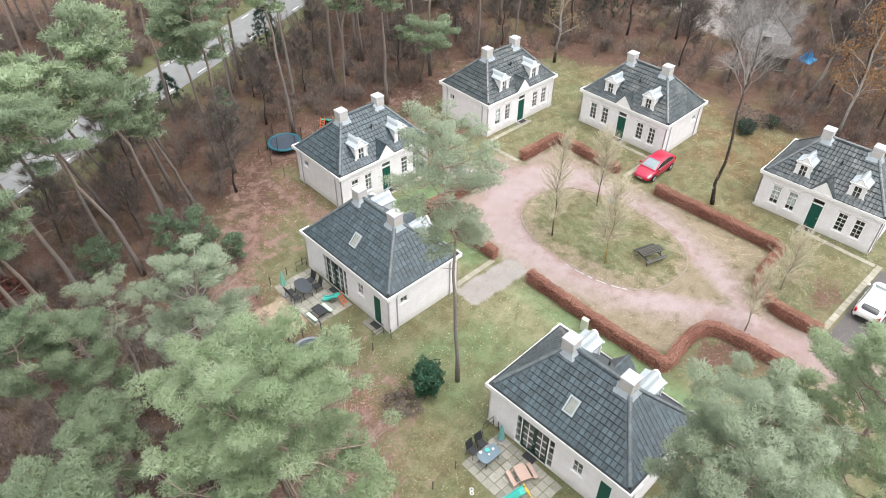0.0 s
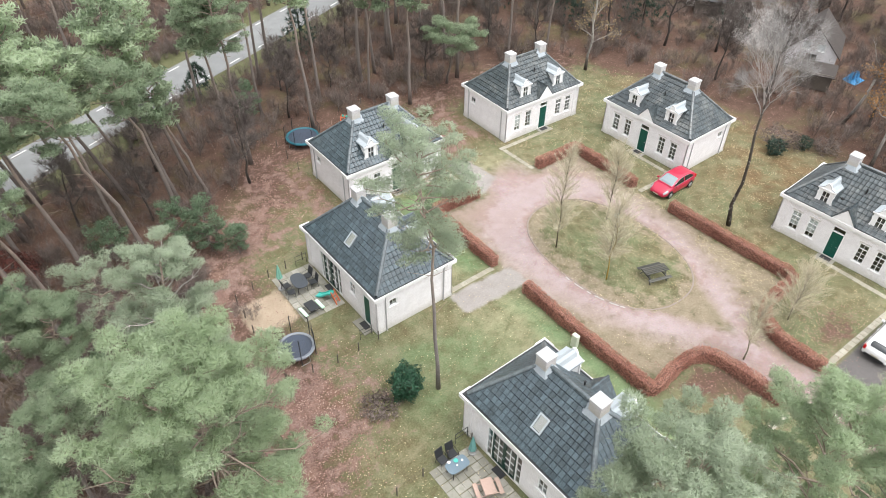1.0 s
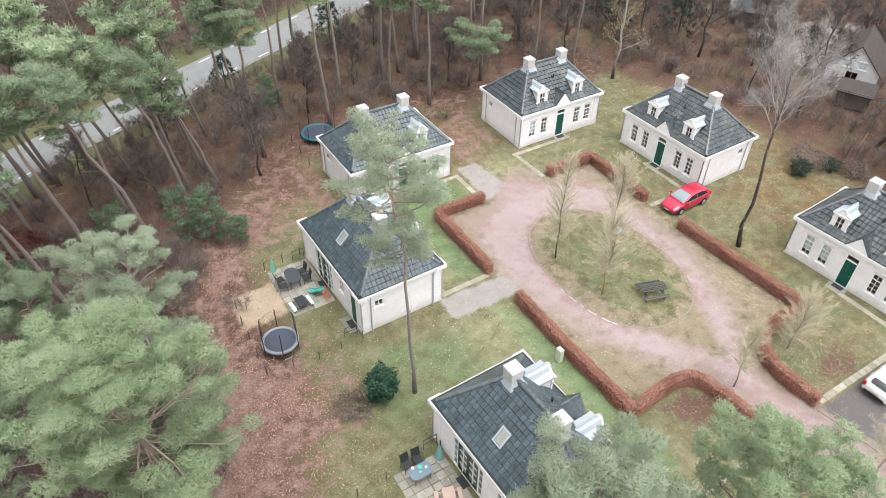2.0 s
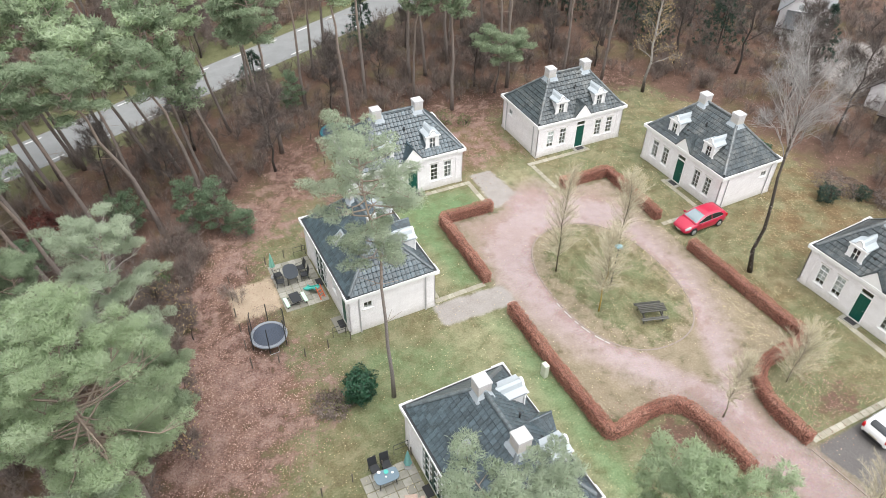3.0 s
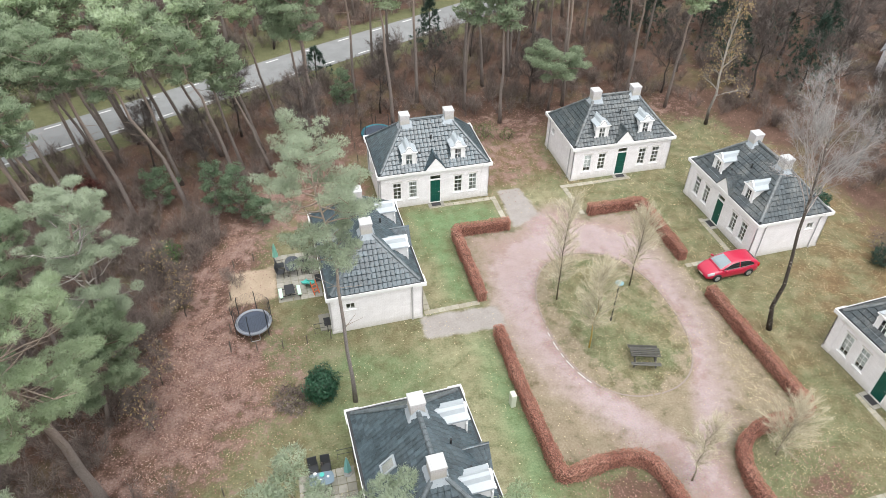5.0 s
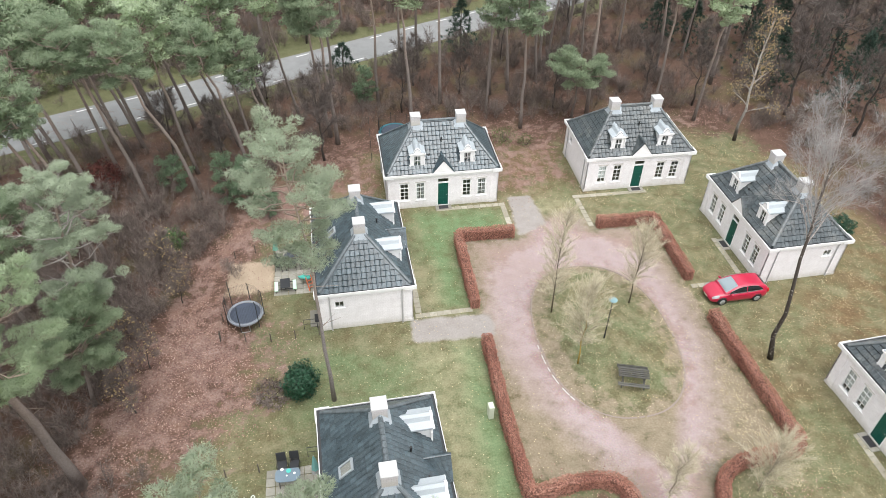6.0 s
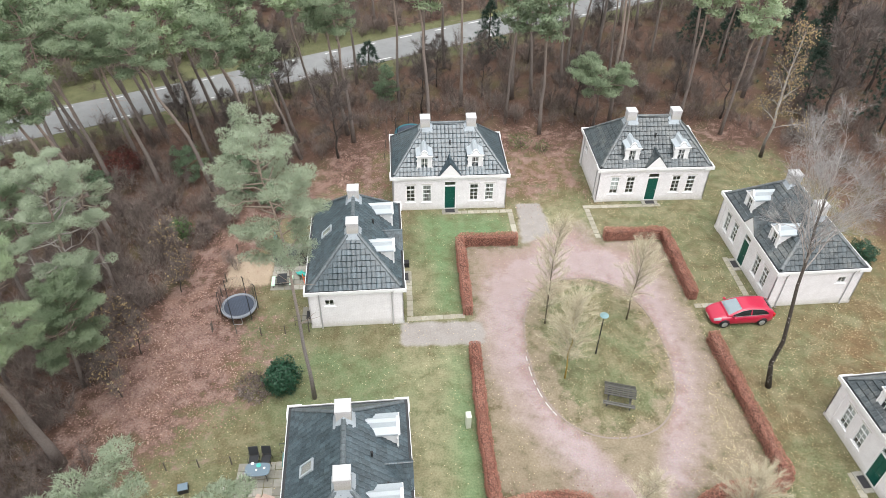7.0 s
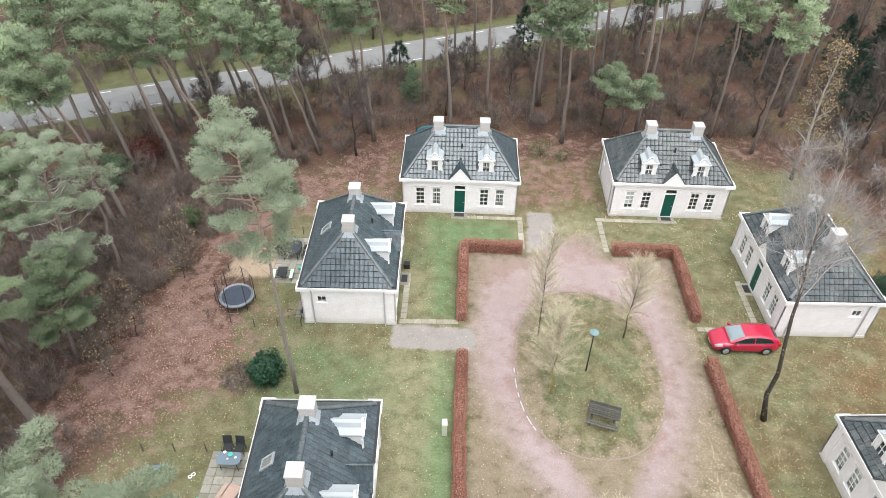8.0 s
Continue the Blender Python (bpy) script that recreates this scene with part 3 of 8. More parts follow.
def ground():
    def axis(lo, hi, step, far):
        out = [lo]
        while out[0] > -far:
            out.insert(0, out[0] - max(step, (lo - out[0]) * 0.35 + step))
        mid = list(np.arange(lo + step, hi, step))
        tail, s = [hi], step
        while tail[-1] < far:
            tail.append(tail[-1] + max(step, (tail[-1] - hi) * 0.35 + step))
        return np.array(out + mid + tail)

    xs, ys = axis(-46, 30, 0.38, 1500), axis(-32, 50, 0.38, 1500)
    gx, gy = np.meshgrid(xs, ys)
    gx, gy = gx.ravel(), gy.ravel()
    nx, ny = len(xs), len(ys)
    gz = relief(gx, gy)
    d_isl = poly_distance(gx, gy, ISLAND)
    gz += 0.07 * np.clip(d_isl / 0.5, 0, 1)
    i = (np.arange(ny - 1)[:, None] * nx + np.arange(nx - 1)[None]).ravel()
    quads = np.stack([i, i + 1, i + nx + 1, i + nx], 1)
    tris = np.concatenate([quads[:, :3], quads[:, [0, 2, 3]]])
    d = tri_mesh("ground", np.stack([gx, gy, gz], 1), tris, True)

    def attr(name, value):
        a = d.attributes.new(name, 'FLOAT', 'POINT')
        a.data.foreach_set("value", np.clip(value, 0, 1).astype(np.float32))

    def blur(dist, w):
        return np.clip(0.5 + dist / (2 * w), 0, 1)

    wobble = 0.35 * np.sin(gx * 0.9 + 2 * np.sin(gy * 0.6)) + 0.25 * np.sin(gy * 1.7 + gx)
    d_court = poly_distance(gx, gy, COURT)
    inner = poly_distance(gx, gy, INNER)
    wedge = poly_distance(gx, gy, [(-2.6, -10.6), (2.9, -10.6), (1.6, -13.6), (0.5, -15.9), (-0.9, -13.9)])
    corner = np.maximum(poly_distance(gx, gy, [(-7.6, 5.5), (-7.6, -1.0), (-3.0, 5.5)]), poly_distance(gx, gy, [(7.6, 5.5), (7.6, -1.0), (3.0, 5.5)]))
    attr("gravel", np.minimum(blur(d_court + 0.3 * wobble - 0.1, 1.7), 1 - blur(d_isl, 0.3)) * (1 - 0.92 * blur(wedge, 0.6)) * (1 - 0.42 * blur(corner, 1.4)))
    lane = poly_distance(gx, gy, [(-1.2, -14.5), (1.2, -14.5), (1.9, -34), (-0.6, -34)])
    attr("track", np.maximum.reduce([blur(1.3 - np.abs(-d_isl - 1.9), 1.3), 0.6 * blur(lane, 0.9) * blur(gy + 19, 2.5)]))
    attr("dirt", np.maximum(0.75 * blur(inner, 0.4) * (1 - blur(d_isl - 0.4, 0.6)), 0.62 * blur(np.where(gx < -1.0, 1.3, 0.8) - np.abs(d_isl - 0.4), 0.7)))
    attr("wood", np.maximum.reduce([blur(-poly_distance(gx, gy, YARD) + wobble, 2.5)] + [k * blur(poly_distance(gx, gy, p), 0.9) for p, k in RUST[:2]]))
    attr("litter", np.maximum.reduce([blur(poly_distance(gx, gy, LITTER) + 1.4 * wobble, 4.4), 0.5 * blur(poly_distance(gx, gy, BEHIND) + wobble, 2.2)] + [k * blur(poly_distance(gx, gy, p), 0.8) for p, k in RUST[4:]]))
    attr("rusty", np.maximum.reduce([blur(poly_distance(gx, gy, p) + wobble, 2.4) for p, k in RUST[2:]]))
    lush = np.maximum.reduce([k * blur(poly_distance(gx, gy, p), w) for p, w, k in (
        ([(-10.2, -20), (-7.9, -20), (-7.9, -5), (-10.0, -5)], 1.0, 1.0), ([(-10.4, -1.6), (-8.1, -1.6), (-8.1, 5.6), (-3.6, 5.6), (-3.6, 9.2), (-11.0, 9.4)], 1.2, 0.9),
        ([(-20, -10.4), (-12, -10.4), (-9.5, -7.5), (-9.5, -5.0), (-13, -4.6), (-20, -2.5)], 1.6, 0.55), ([(-12, -19), (-9.6, -19), (-9.6, -8), (-12, -8)], 2.4, 0.5))])
    attr("pale", 0.6 * np.maximum.reduce([blur(poly_distance(gx, gy, p), w) for p, w in (
        ([(-12.2, -21), (-9.6, -21), (-9.6, -8), (-12.2, -8)], 1.3), ([(-12.2, -7.6), (-8.9, -7.6), (-8.9, -4.6), (-12.2, -4.6)], 1.2), ([(-11.5, -1.6), (-10.2, -1.6), (-10.2, 3), (-11.5, 3)], 0.9),
        ([(-3.0, 6.4), (2.4, 6.4), (2.4, 9.4), (-0.8, 10.5), (-3.0, 9.4)], 1.2))]))
    attr("lush", np.maximum(lush, 0.25 * blur(poly_distance(gx, gy, YARD), 2)))
    grey = [[(39.5, 6.5), (52, 8.5), (50, 19), (42, 19)], [(-12.4, -4.3), (-7.0, -4.4), (-7.0, -2.4), (-12.4, -2.3)], [(-3.1, 5.4), (-2.9, 10.4), (-1.0, 10.4), (-0.6, 6.6)]]
    attr("grey", np.maximum.reduce([blur(poly_distance(gx, gy, p), 0.5) for p in grey]))
    sand = [[(-24.6, 1.7), (-21.4, 1.9), (-21.5, 5.2), (-24.5, 5.0)]]
    attr("sand", np.maximum.reduce([blur(poly_distance(gx, gy, p), 0.6) for p in sand]))
    attr("tar", blur(poly_distance(gx, gy, [(2.2, -21.4), (11.6, -21.2), (11.6, -24.6), (3.0, -24.9)]), 0.3))
    side = -poly_distance(gx, gy, ROAD_POLY)
    attr("verge", np.where(side > 0, blur(2.6 - side + wobble, 1.5), 0) + blur(poly_distance(gx, gy, [(-75, 18), (-45, 31), (-15, 45), (-18, 49), (-50, 37), (-78, 24)]), 2.5))
    d.materials.append(M_GROUND)
    return tagged(new("ground", d), "lawn, gravel court and leaf-strewn forest floor", "ground", kind="structure")


ground()


def road():
    m = Mesh()
    n = 90
    pts = [(road_point(s, 0), road_point(s, ROAD_WIDTH)) for s in np.linspace(0, ROAD_LENGTH - 0.1, n)]
    v = [(p[0], p[1], z) for a, b in pts for p, z in ((a, -0.1), (a, 0.03), (b, 0.03), (b, -0.1))]
    f = [(4 * i + k, 4 * i + k + 1, 4 * i + k + 5, 4 * i + k + 4) for i in range(n - 1) for k in range(3)]
    m.add(v, f)
    ob = tagged(part("road", m, M_ROAD), "grey asphalt road with dashed white edge lines", "road", kind="structure")
    dash = Mesh().box(-0.75, 0.75, -0.06, 0.06, 0, 0.008).data("road_marking")
    dash.materials.append(M_MARK)
    for side in (0.55, ROAD_WIDTH - 0.55):
        for s in np.arange(120, 300, 4.6):
            x, y, a = road_point(s, side)
            part("road_marking", dash, None, ob, m=pose(x, y, 0.034, 0, 0, math.degrees(a)))


road()


# ---- houses ----
W, D, EAVE = 8.78, 5.93, 3.28        # outer walls and cornice top
OUT = 0.2                            # cornice overhang
RX, RY = 4.33, 2.88                  # roof's foot, half length and half depth
RZ, RIDGE, RIDGE_X = 3.2, 6.05, 1.8  # roof's foot and ridge


def roof_z(y):
    return RIDGE - abs(y) * (RIDGE - RZ) / RY


def wall_mesh(length, openings, height=3.1, thick=0.3):
    """A wall along x, its outer face at y = 0 and its body behind, with openings (x0, x1, z0, z1) right through."""
    xs = sorted({-length / 2, length / 2, *[o[k] for o in openings for k in (0, 1)]})
    zs = sorted({0.0, height, *[o[k] for o in openings for k in (2, 3)]})
    m = Mesh()
    hole = lambda x, z: any(o[0] < x < o[1] and o[2] < z < o[3] for o in openings)
    solid = {(i, j): not hole((xs[i] + xs[i + 1]) / 2, (zs[j] + zs[j + 1]) / 2) for i in range(len(xs) - 1) for j in range(len(zs) - 1)}
    for (i, j), s in solid.items():
        if not s:
            continue
        a, b, c, d = xs[i], xs[i + 1], zs[j], zs[j + 1]
        m.add([(a, 0, c), (b, 0, c), (b, 0, d), (a, 0, d)], [(0, 1, 2, 3)])
        m.add([(a, thick, c), (b, thick, c), (b, thick, d), (a, thick, d)], [(3, 2, 1, 0)])
        for di, dj, q in ((-1, 0, [(a, 0, c), (a, 0, d), (a, thick, d), (a, thick, c)]), (1, 0, [(b, 0, c), (b, thick, c), (b, thick, d), (b, 0, d)]),
                          (0, -1, [(a, 0, c), (a, thick, c), (b, thick, c), (b, 0, c)]), (0, 1, [(a, 0, d), (b, 0, d), (b, thick, d), (a, thick, d)])):
            if not solid.get((i + di, j + dj), False):
                m.add(q, [(0, 1, 2, 3)])
    bm = bmesh.new()
    bm.from_mesh(m.data("wall"))
    bmesh.ops.remove_doubles(bm, verts=bm.verts, dist=1e-4)
    d = bpy.data.meshes.new("wall")
    bm.to_mesh(d)
    bm.free()
    return d


CACHE = {}


def cached(key, make, material):
    if key not in CACHE:
        d = make()
        if isinstance(d, Mesh):
            d = d.data(key if isinstance(key, str) else key[0])
            fix_normals(d)
        d.materials.append(material)
        CACHE[key] = d
    return CACHE[key]


def window(parent, m, w, h, cols, rows, transom=0.0, frame=0.08, sill=True, material=None, name="window", blind=False, curtain=False):
    """A window in the plane y = 0 facing -y, its lower left corner at m's place."""
    material = material or M_WHITE
    key = (w, h, cols, rows, transom, frame, material.name)

    def make_frame():
        q = Mesh().box(0, frame, -0.03, 0.05, 0, h).box(w - frame, w, -0.03, 0.05, 0, h)
        q.box(frame, w - frame, -0.03, 0.05, 0, frame).box(frame, w - frame, -0.03, 0.05, h - frame, h)
        if transom:
            q.box(frame, w - frame, -0.035, 0.045, h - transom - frame * 0.6, h - transom)
        return q

    win = part(name, cached(("window_frame",) + key, make_frame, material), None, parent, m=m)
    low_top = h - transom - frame * 0.6 if transom else h - frame

    def upright(a, b):
        return cached(("upright_bar", round(b - a, 3), material.name), lambda: Mesh().box(-0.018, 0.018, -0.012, 0.03, 0, b - a), material)

    for c in range(1, cols):
        x = frame + (w - 2 * frame) * c / cols
        part("glazing_bar", upright(frame, low_top), None, win, m=pose(x, 0, frame))
        if transom:
            part("glazing_bar", upright(h - transom, h - frame), None, win, m=pose(x, 0, h - transom))
    for r in range(1, rows):
        z = frame + (low_top - frame) * r / rows
        level = cached(("level_bar", round(w - 2 * frame, 3), material.name), lambda: Mesh().box(frame, w - frame, -0.010, 0.028, -0.018, 0.018), material)
        part("glazing_bar", level, None, win, m=pose(0, 0, z))
    pane = part("pane", cached(("pane", w, h, frame), lambda: Mesh().box(frame * 0.8, w - frame * 0.8, 0.012, 0.018, frame * 0.8, h - frame * 0.8), M_GLASS), None, win)
    pane.visible_shadow = False
    if sill:
        part("sill", cached(("sill", w), lambda: Mesh().box(-0.06, w + 0.06, -0.09, 0.04, -0.07, -0.002, bevel=0.01), M_WHITE), None, win)
    if blind:
        part("blind", cached(("blind", w, h), lambda: Mesh().box(frame, w - frame, 0.09, 0.10, h * 0.25, h - frame), M_BLIND), None, win, "lowered white blind")
    # folded grey sheets: curtains downstairs, imitated sky reflection in dormers
    if curtain:
        def grey_sheet():
            n = 9
            v = [(w * 0.30 * k / n, 0.10 + 0.025 * (k % 2), z) for z in (frame, h - frame) for k in range(n + 1)]
            return Mesh().add(v, [(k, k + 1, k + n + 2, k + n + 1) for k in range(n)])

        for x in (frame * 0.5, w * 0.70 - frame * 0.5):
            part("curtain", cached(("curtain", w, h), grey_sheet, M_NET_SKY), None, win, m=pose(x, 0, 0))
    return win


def clip(poly, edges):
    """Cut a convex polygon by half planes (a, b, c): a*u + b*v <= c."""
    for a, b, c in edges:
        out = []
        for p, q in zip(poly, poly[1:] + poly[:1]):
            sp, sq = a * p[0] + b * p[1] - c, a * q[0] + b * q[1] - c
            if sp <= 0:
                out.append(p)
            if sp * sq < 0:
                t = sp / (sp - sq)
                out.append((p[0] + t * (q[0] - p[0]), p[1] + t * (q[1] - p[1])))
        poly = out
        if len(poly) < 3:
            return []
    return poly


TU, TV = 0.30, 0.365  # roof tile's width and exposed length


def full_tile():
    """One roof tile: a raised roll over its joint, a shallow pan, the lower edge lying on the course below."""
    prof = [(0.001, -0.022), (0.010, 0.0), (0.028, 0.011), (0.056, 0.011), (0.080, 0.0), (0.18, -0.004), (0.287, 0.0), (0.298, -0.022)]
    m = Mesh()
    n = len(prof)
    v = [(u, v, z + h) for v, z in ((0.004, 0.100), (0.0, 0.116), (TV - 0.040, 0.066), (TV - 0.006, 0.026)) for u, h in prof]
    f = [(k * n + i, k * n + i + 1, (k + 1) * n + i + 1, (k + 1) * n + i) for k in range(3) for i in range(n - 1)]
    return m.add(v, f)


def slope(parent, foot, turn, half, top_half, run, singles, tiles, old):
    """Tiles of one roof slope. foot: middle of its lower edge; turn: degrees about z of its downhill side from -y."""
    rise = RIDGE - RZ
    length = math.hypot(run, rise)
    m = pose(*foot, 0, 0, turn) @ pose(0, 0, 0, math.degrees(math.atan2(rise, run)))
    k = (half - top_half) / length
    edges = [(1, k, half - 0.03), (-1, k, half - 0.03), (0, 1, length), (0, -1, 0.05)]
    tile = cached(("roof_tile", old), full_tile, M_TILE_OLD if old else M_TILE)
    rows = int(length / TV) + 1
    nu = int(2 * half / TU) + 2
    for r in range(rows):
        v0 = r * TV - 0.04
        for c in range(nu):
            u0 = -nu * TU / 2 + c * TU
            quad = [(u0, v0), (u0 + TU, v0), (u0 + TU, v0 + TV), (u0, v0 + TV)]
            inside = all(a * p[0] + b * p[1] <= e + 0.06 for p in quad for a, b, e in edges)
            jig = random.uniform(-0.006, 0.006)
            if inside:
                if singles[0] > 0:
                    singles[0] -= 1
                    part("roof_tile", tile, None, parent, m=m @ pose(u0, v0 + jig, jig * 0.6, 0, jig * 60))
                else:
                    t = m @ pose(u0, v0 + jig, jig * 0.6, 0, jig * 60)
                    tiles.add([t @ x.co for x in tile.vertices], [p.vertices for p in tile.polygons])
            else:
                cut = clip([(u0 + 0.002, v0), (u0 + TU - 0.002, v0), (u0 + TU - 0.002, v0 + TV), (u0 + 0.002, v0 + TV)], edges)
                if cut:
                    z = lambda v: 0.116 - 0.058 * (v - v0) / TV + jig * 0.6
                    top = [m @ Vector((u, v, z(v))) for u, v in cut]
                    low = [m @ Vector((u, v, 0.0)) for u, v in cut]
                    q = len(cut)
                    tiles.add(top + low, [tuple(range(q))] + [(i, i + q, (i + 1) % q + q, (i + 1) % q) for i in range(q)])


def cap_row(m, a, b, r=0.11, step=0.36):
    """Half-round ridge tiles laid one over the other from a to b."""
    a, b = Vector(a), Vector(b)
    n = max(1, round((b - a).length / step))
    d = (b - a).normalized()
    side = Vector((d.y, -d.x, 0)).normalized()
    up = side.cross(d)
    for i in range(n):
        p, q = a + (b - a) * (i / n), a + (b - a) * ((i + 1) / n) + d * 0.04
        v = []
        for x, rr, lift in ((p, r * 1.08, 0.02), (q, r * 0.95, 0.0)):
            for s in range(6):
                w = math.pi * s / 5
                v.append(x + side * rr * math.cos(w) + up * (rr * 0.75 * math.sin(w) + lift))
        m.add(v, [(s, s + 1, s + 7, s + 6) for s in range(5)] + [(0, 1, 2, 3, 4, 5)])


def house(name, x, y, turn):
    old = name in "DEF"
    label = {"A": "white cottage with slate-blue hip roof beside patio and hedge", "B": "white cottage with slate-blue hip roof behind tall pine",
             "C": "white cottage with green front door near the woods", "D": "white cottage with lichen-spotted grey roof and green door",
             "E": "white cottage with leaf-strewn roof beside the red car", "F": "white cottage with drawn blinds and lichen-spotted roof"}[name]
    h = thing("cottage", label, "house", pose(x, y, 0, 0, 0, turn), "cottages round the court")
    front, side, back = -D / 2, W / 2, D / 2
    win_x = [(-3.43, 0.74), (-2.16, 0.74), (1.53, 0.74), (2.74, 0.74)]
    f_open = [(a, a + w, 0.74, 2.38) for a, w in win_x] + [(-0.46, 0.50, 0.06, 2.68)]
    FR0, FR1 = -2.52, 0.12          # french doors, in the back wall's own x
    b_open = [(FR0, FR1, 0.08, 2.46), (1.22, 1.92, 1.42, 2.44), (2.86, 3.62, 0.08, 2.42)]
    s_open_l = [(-2.03, -1.36, 1.86, 2.46)]
    s_open_r = [(1.36, 2.03, 1.86, 2.46)]
    wall_f = part("wall", cached("wall_front", lambda: wall_mesh(W, f_open), M_WALL), None, h, m=pose(0, front, 0))
    part("wall", cached("wall_back", lambda: wall_mesh(W, b_open), M_WALL), None, h, m=pose(0, back, 0, 0, 0, 180))
    inner = D - 0.604
    part("wall", cached("wall_left", lambda: wall_mesh(inner, s_open_l), M_WALL), None, h, m=pose(-side, 0, 0, 0, 0, -90))
    part("wall", cached("wall_right", lambda: wall_mesh(inner, s_open_r), M_WALL), None, h, m=pose(side, 0, 0, 0, 0, 90))
    part("floor_slab", cached("floor_slab", lambda: Mesh().box(-side + .31, side - .31, front + .31, back - .31, -0.1, 0.02), M_ROOM), None, h)
    part("partition", cached("partition", lambda: Mesh().box(-side + .31, side - .31, -0.05, 0.05, 0.02, 3.05), M_ROOM), None, h)
    # pilasters at the corners
    for sx in (-1, 1):
        for sy in (-1, 1):
            cx, cy = sx * (side - 0.27), sy * (back - 0.27)
            q = Mesh().box(cx - 0.305, cx + 0.305, sy * back - 0.035 if sy > 0 else -back - 0.035, sy * back + 0.035, 0.0, 2.92)
            q.box(sx * side - 0.035, sx * side + 0.035, cy - 0.305, cy + 0.305, 0.0, 2.92)
            q.box(cx - 0.33, cx + 0.33, sy * back - 0.055, sy * back + 0.055, 0.0, 0.22)
            q.box(sx * side - 0.055, sx * side + 0.055, cy - 0.33, cy + 0.33, 0.0, 0.22)
            part("pilaster", cached(("pilaster", sx, sy), lambda: q, M_WALL), None, h)

    def cornice():
        """One stepped moulding run round the house, with the gutter's rim on top."""
        prof = [(-0.02, 2.84), (0.06, 2.84), (0.06, 2.96), (0.13, 2.96), (0.13, 3.08), (OUT, 3.08), (OUT, EAVE), (OUT - 0.032, EAVE), (OUT - 0.032, 3.10), (-0.02, 3.10)]
        q = Mesh()
        n = len(prof)
        for sx, sy in ((-1, -1), (1, -1), (1, 1), (-1, 1)):
            q.v += [(sx * (W / 2 + o), sy * (D / 2 + o), z) for o, z in prof]
        q.f = [(k * n + i, k * n + (i + 1) % n, (k + 1) % 4 * n + (i + 1) % n, (k + 1) % 4 * n + i) for k in range(4) for i in range(n)]
        return q

    def block():
        return Mesh().prism([(0.055, 0.055), (-0.72, 0.055), (-0.72, 0.012), (0.012, 0.012), (0.012, -0.72), (0.055, -0.72)], 3.02, EAVE + 0.02, "z")

    for sx, sy, a in ((1, 1, 0), (-1, 1, 90), (-1, -1, 180), (1, -1, 270)):
        part("cornice_block", cached("cornice_block", block, M_WHITE), None, h, m=pose(sx * (W / 2 + OUT), sy * (D / 2 + OUT), 0, 0, 0, a))
    part("cornice", cached("cornice", cornice, M_WHITE), None, h, "white moulded cornice and box gutter")

    def gutter():
        a, b = W / 2 + OUT - 0.032, D / 2 + OUT - 0.032
        return Mesh().box(-a, a, -b, -b + 0.3, 3.10, 3.20).box(-a, a, b - 0.3, b, 3.10, 3.20).box(-a, -a + 0.3, -b + 0.3, b - 0.3, 3.10, 3.20).box(a - 0.3, a, -b + 0.3, b - 0.3, 3.10, 3.20)

    part("gutter", cached("gutter", gutter, M_GUTTER), None, h, "dark gutter lining")

    def deck():
        v = [(-RX, -RY, RZ), (RX, -RY, RZ), (RX, RY, RZ), (-RX, RY, RZ), (-RIDGE_X, 0, RIDGE), (RIDGE_X, 0, RIDGE)]
        return Mesh().add(v, [(0, 1, 5, 4), (1, 2, 5), (2, 3, 4, 5), (3, 0, 4), (3, 2, 1, 0)])

    roof = part("roof", cached("roof", deck, M_DECK), None, h, "lichen-spotted grey tiled hip roof" if old else "dark slate-blue tiled hip roof")
    tiles = Mesh()
    singles = [300 if name in "AB" else 0]
    slope(roof, (0, RY, RZ), 180, RX, RIDGE_X, RY, singles, tiles, old)
    slope(roof, (-RX, 0, RZ), -90, RY, 0.0, RX - RIDGE_X, singles, tiles, old)
    slope(roof, (0, -RY, RZ), 0, RX, RIDGE_X, RY, singles, tiles, old)
    slope(roof, (RX, 0, RZ), 90, RY, 0.0, RX - RIDGE_X, singles, tiles, old)
    tagged(part("roof_tiles", tiles, M_TILE_OLD if old else M_TILE, roof), kind="stuff")
    caps = Mesh()
    cap_row(caps, (-1.4, 0, RIDGE + 0.10), (1.4, 0, RIDGE + 0.10), 0.12)
    for sx in (-1, 1):
        for sy in (-1, 1):
            cap_row(caps, (sx * (RX - 0.02), sy * (RY - 0.02), RZ + 0.11), (sx * RIDGE_X, 0, RIDGE + 0.09), 0.12)
    tagged(part("ridge_tiles", caps, M_RIDGE_OLD if old else M_RIDGE, roof), kind="stuff")

    # chimneys on the ridge ends
    for sx in (-1, 1):
        cx = sx * 1.78

        def stack():
            q = Mesh().box(-0.36, 0.36, -0.36, 0.36, -1.0, 0.60).box(-0.39, 0.39, -0.39, 0.39, 0.50, 0.60)
            return q

        ch = part("chimney", cached("chimney", stack, M_CHIM), None, h, "whitewashed brick chimney", m=pose(cx, 0, 6.08))
        part("chimney_cap", cached("chimney_cap", lambda: Mesh().box(-0.40, 0.40, -0.40, 0.40, 0.60, 0.65, bevel=0.03).box(-0.30, 0.30, -0.30, 0.30, 0.645, 0.665, bevel=0.015), M_CAP), None, ch)

        def skirt():
            q = Mesh()
            e, s = 0.37, 0.60
            zi = lambda px, py: min(RIDGE - abs(py) * (RIDGE - RZ) / RY, RIDGE - max(0, px - (RIDGE_X - 1.78)) * (RIDGE - RZ) / (RX - RIDGE_X)) - 6.08
            ring = [(-s, -s), (0, -s), (s, -s), (s, 0), (s, s), (0, s), (-s, s), (-s, 0)]
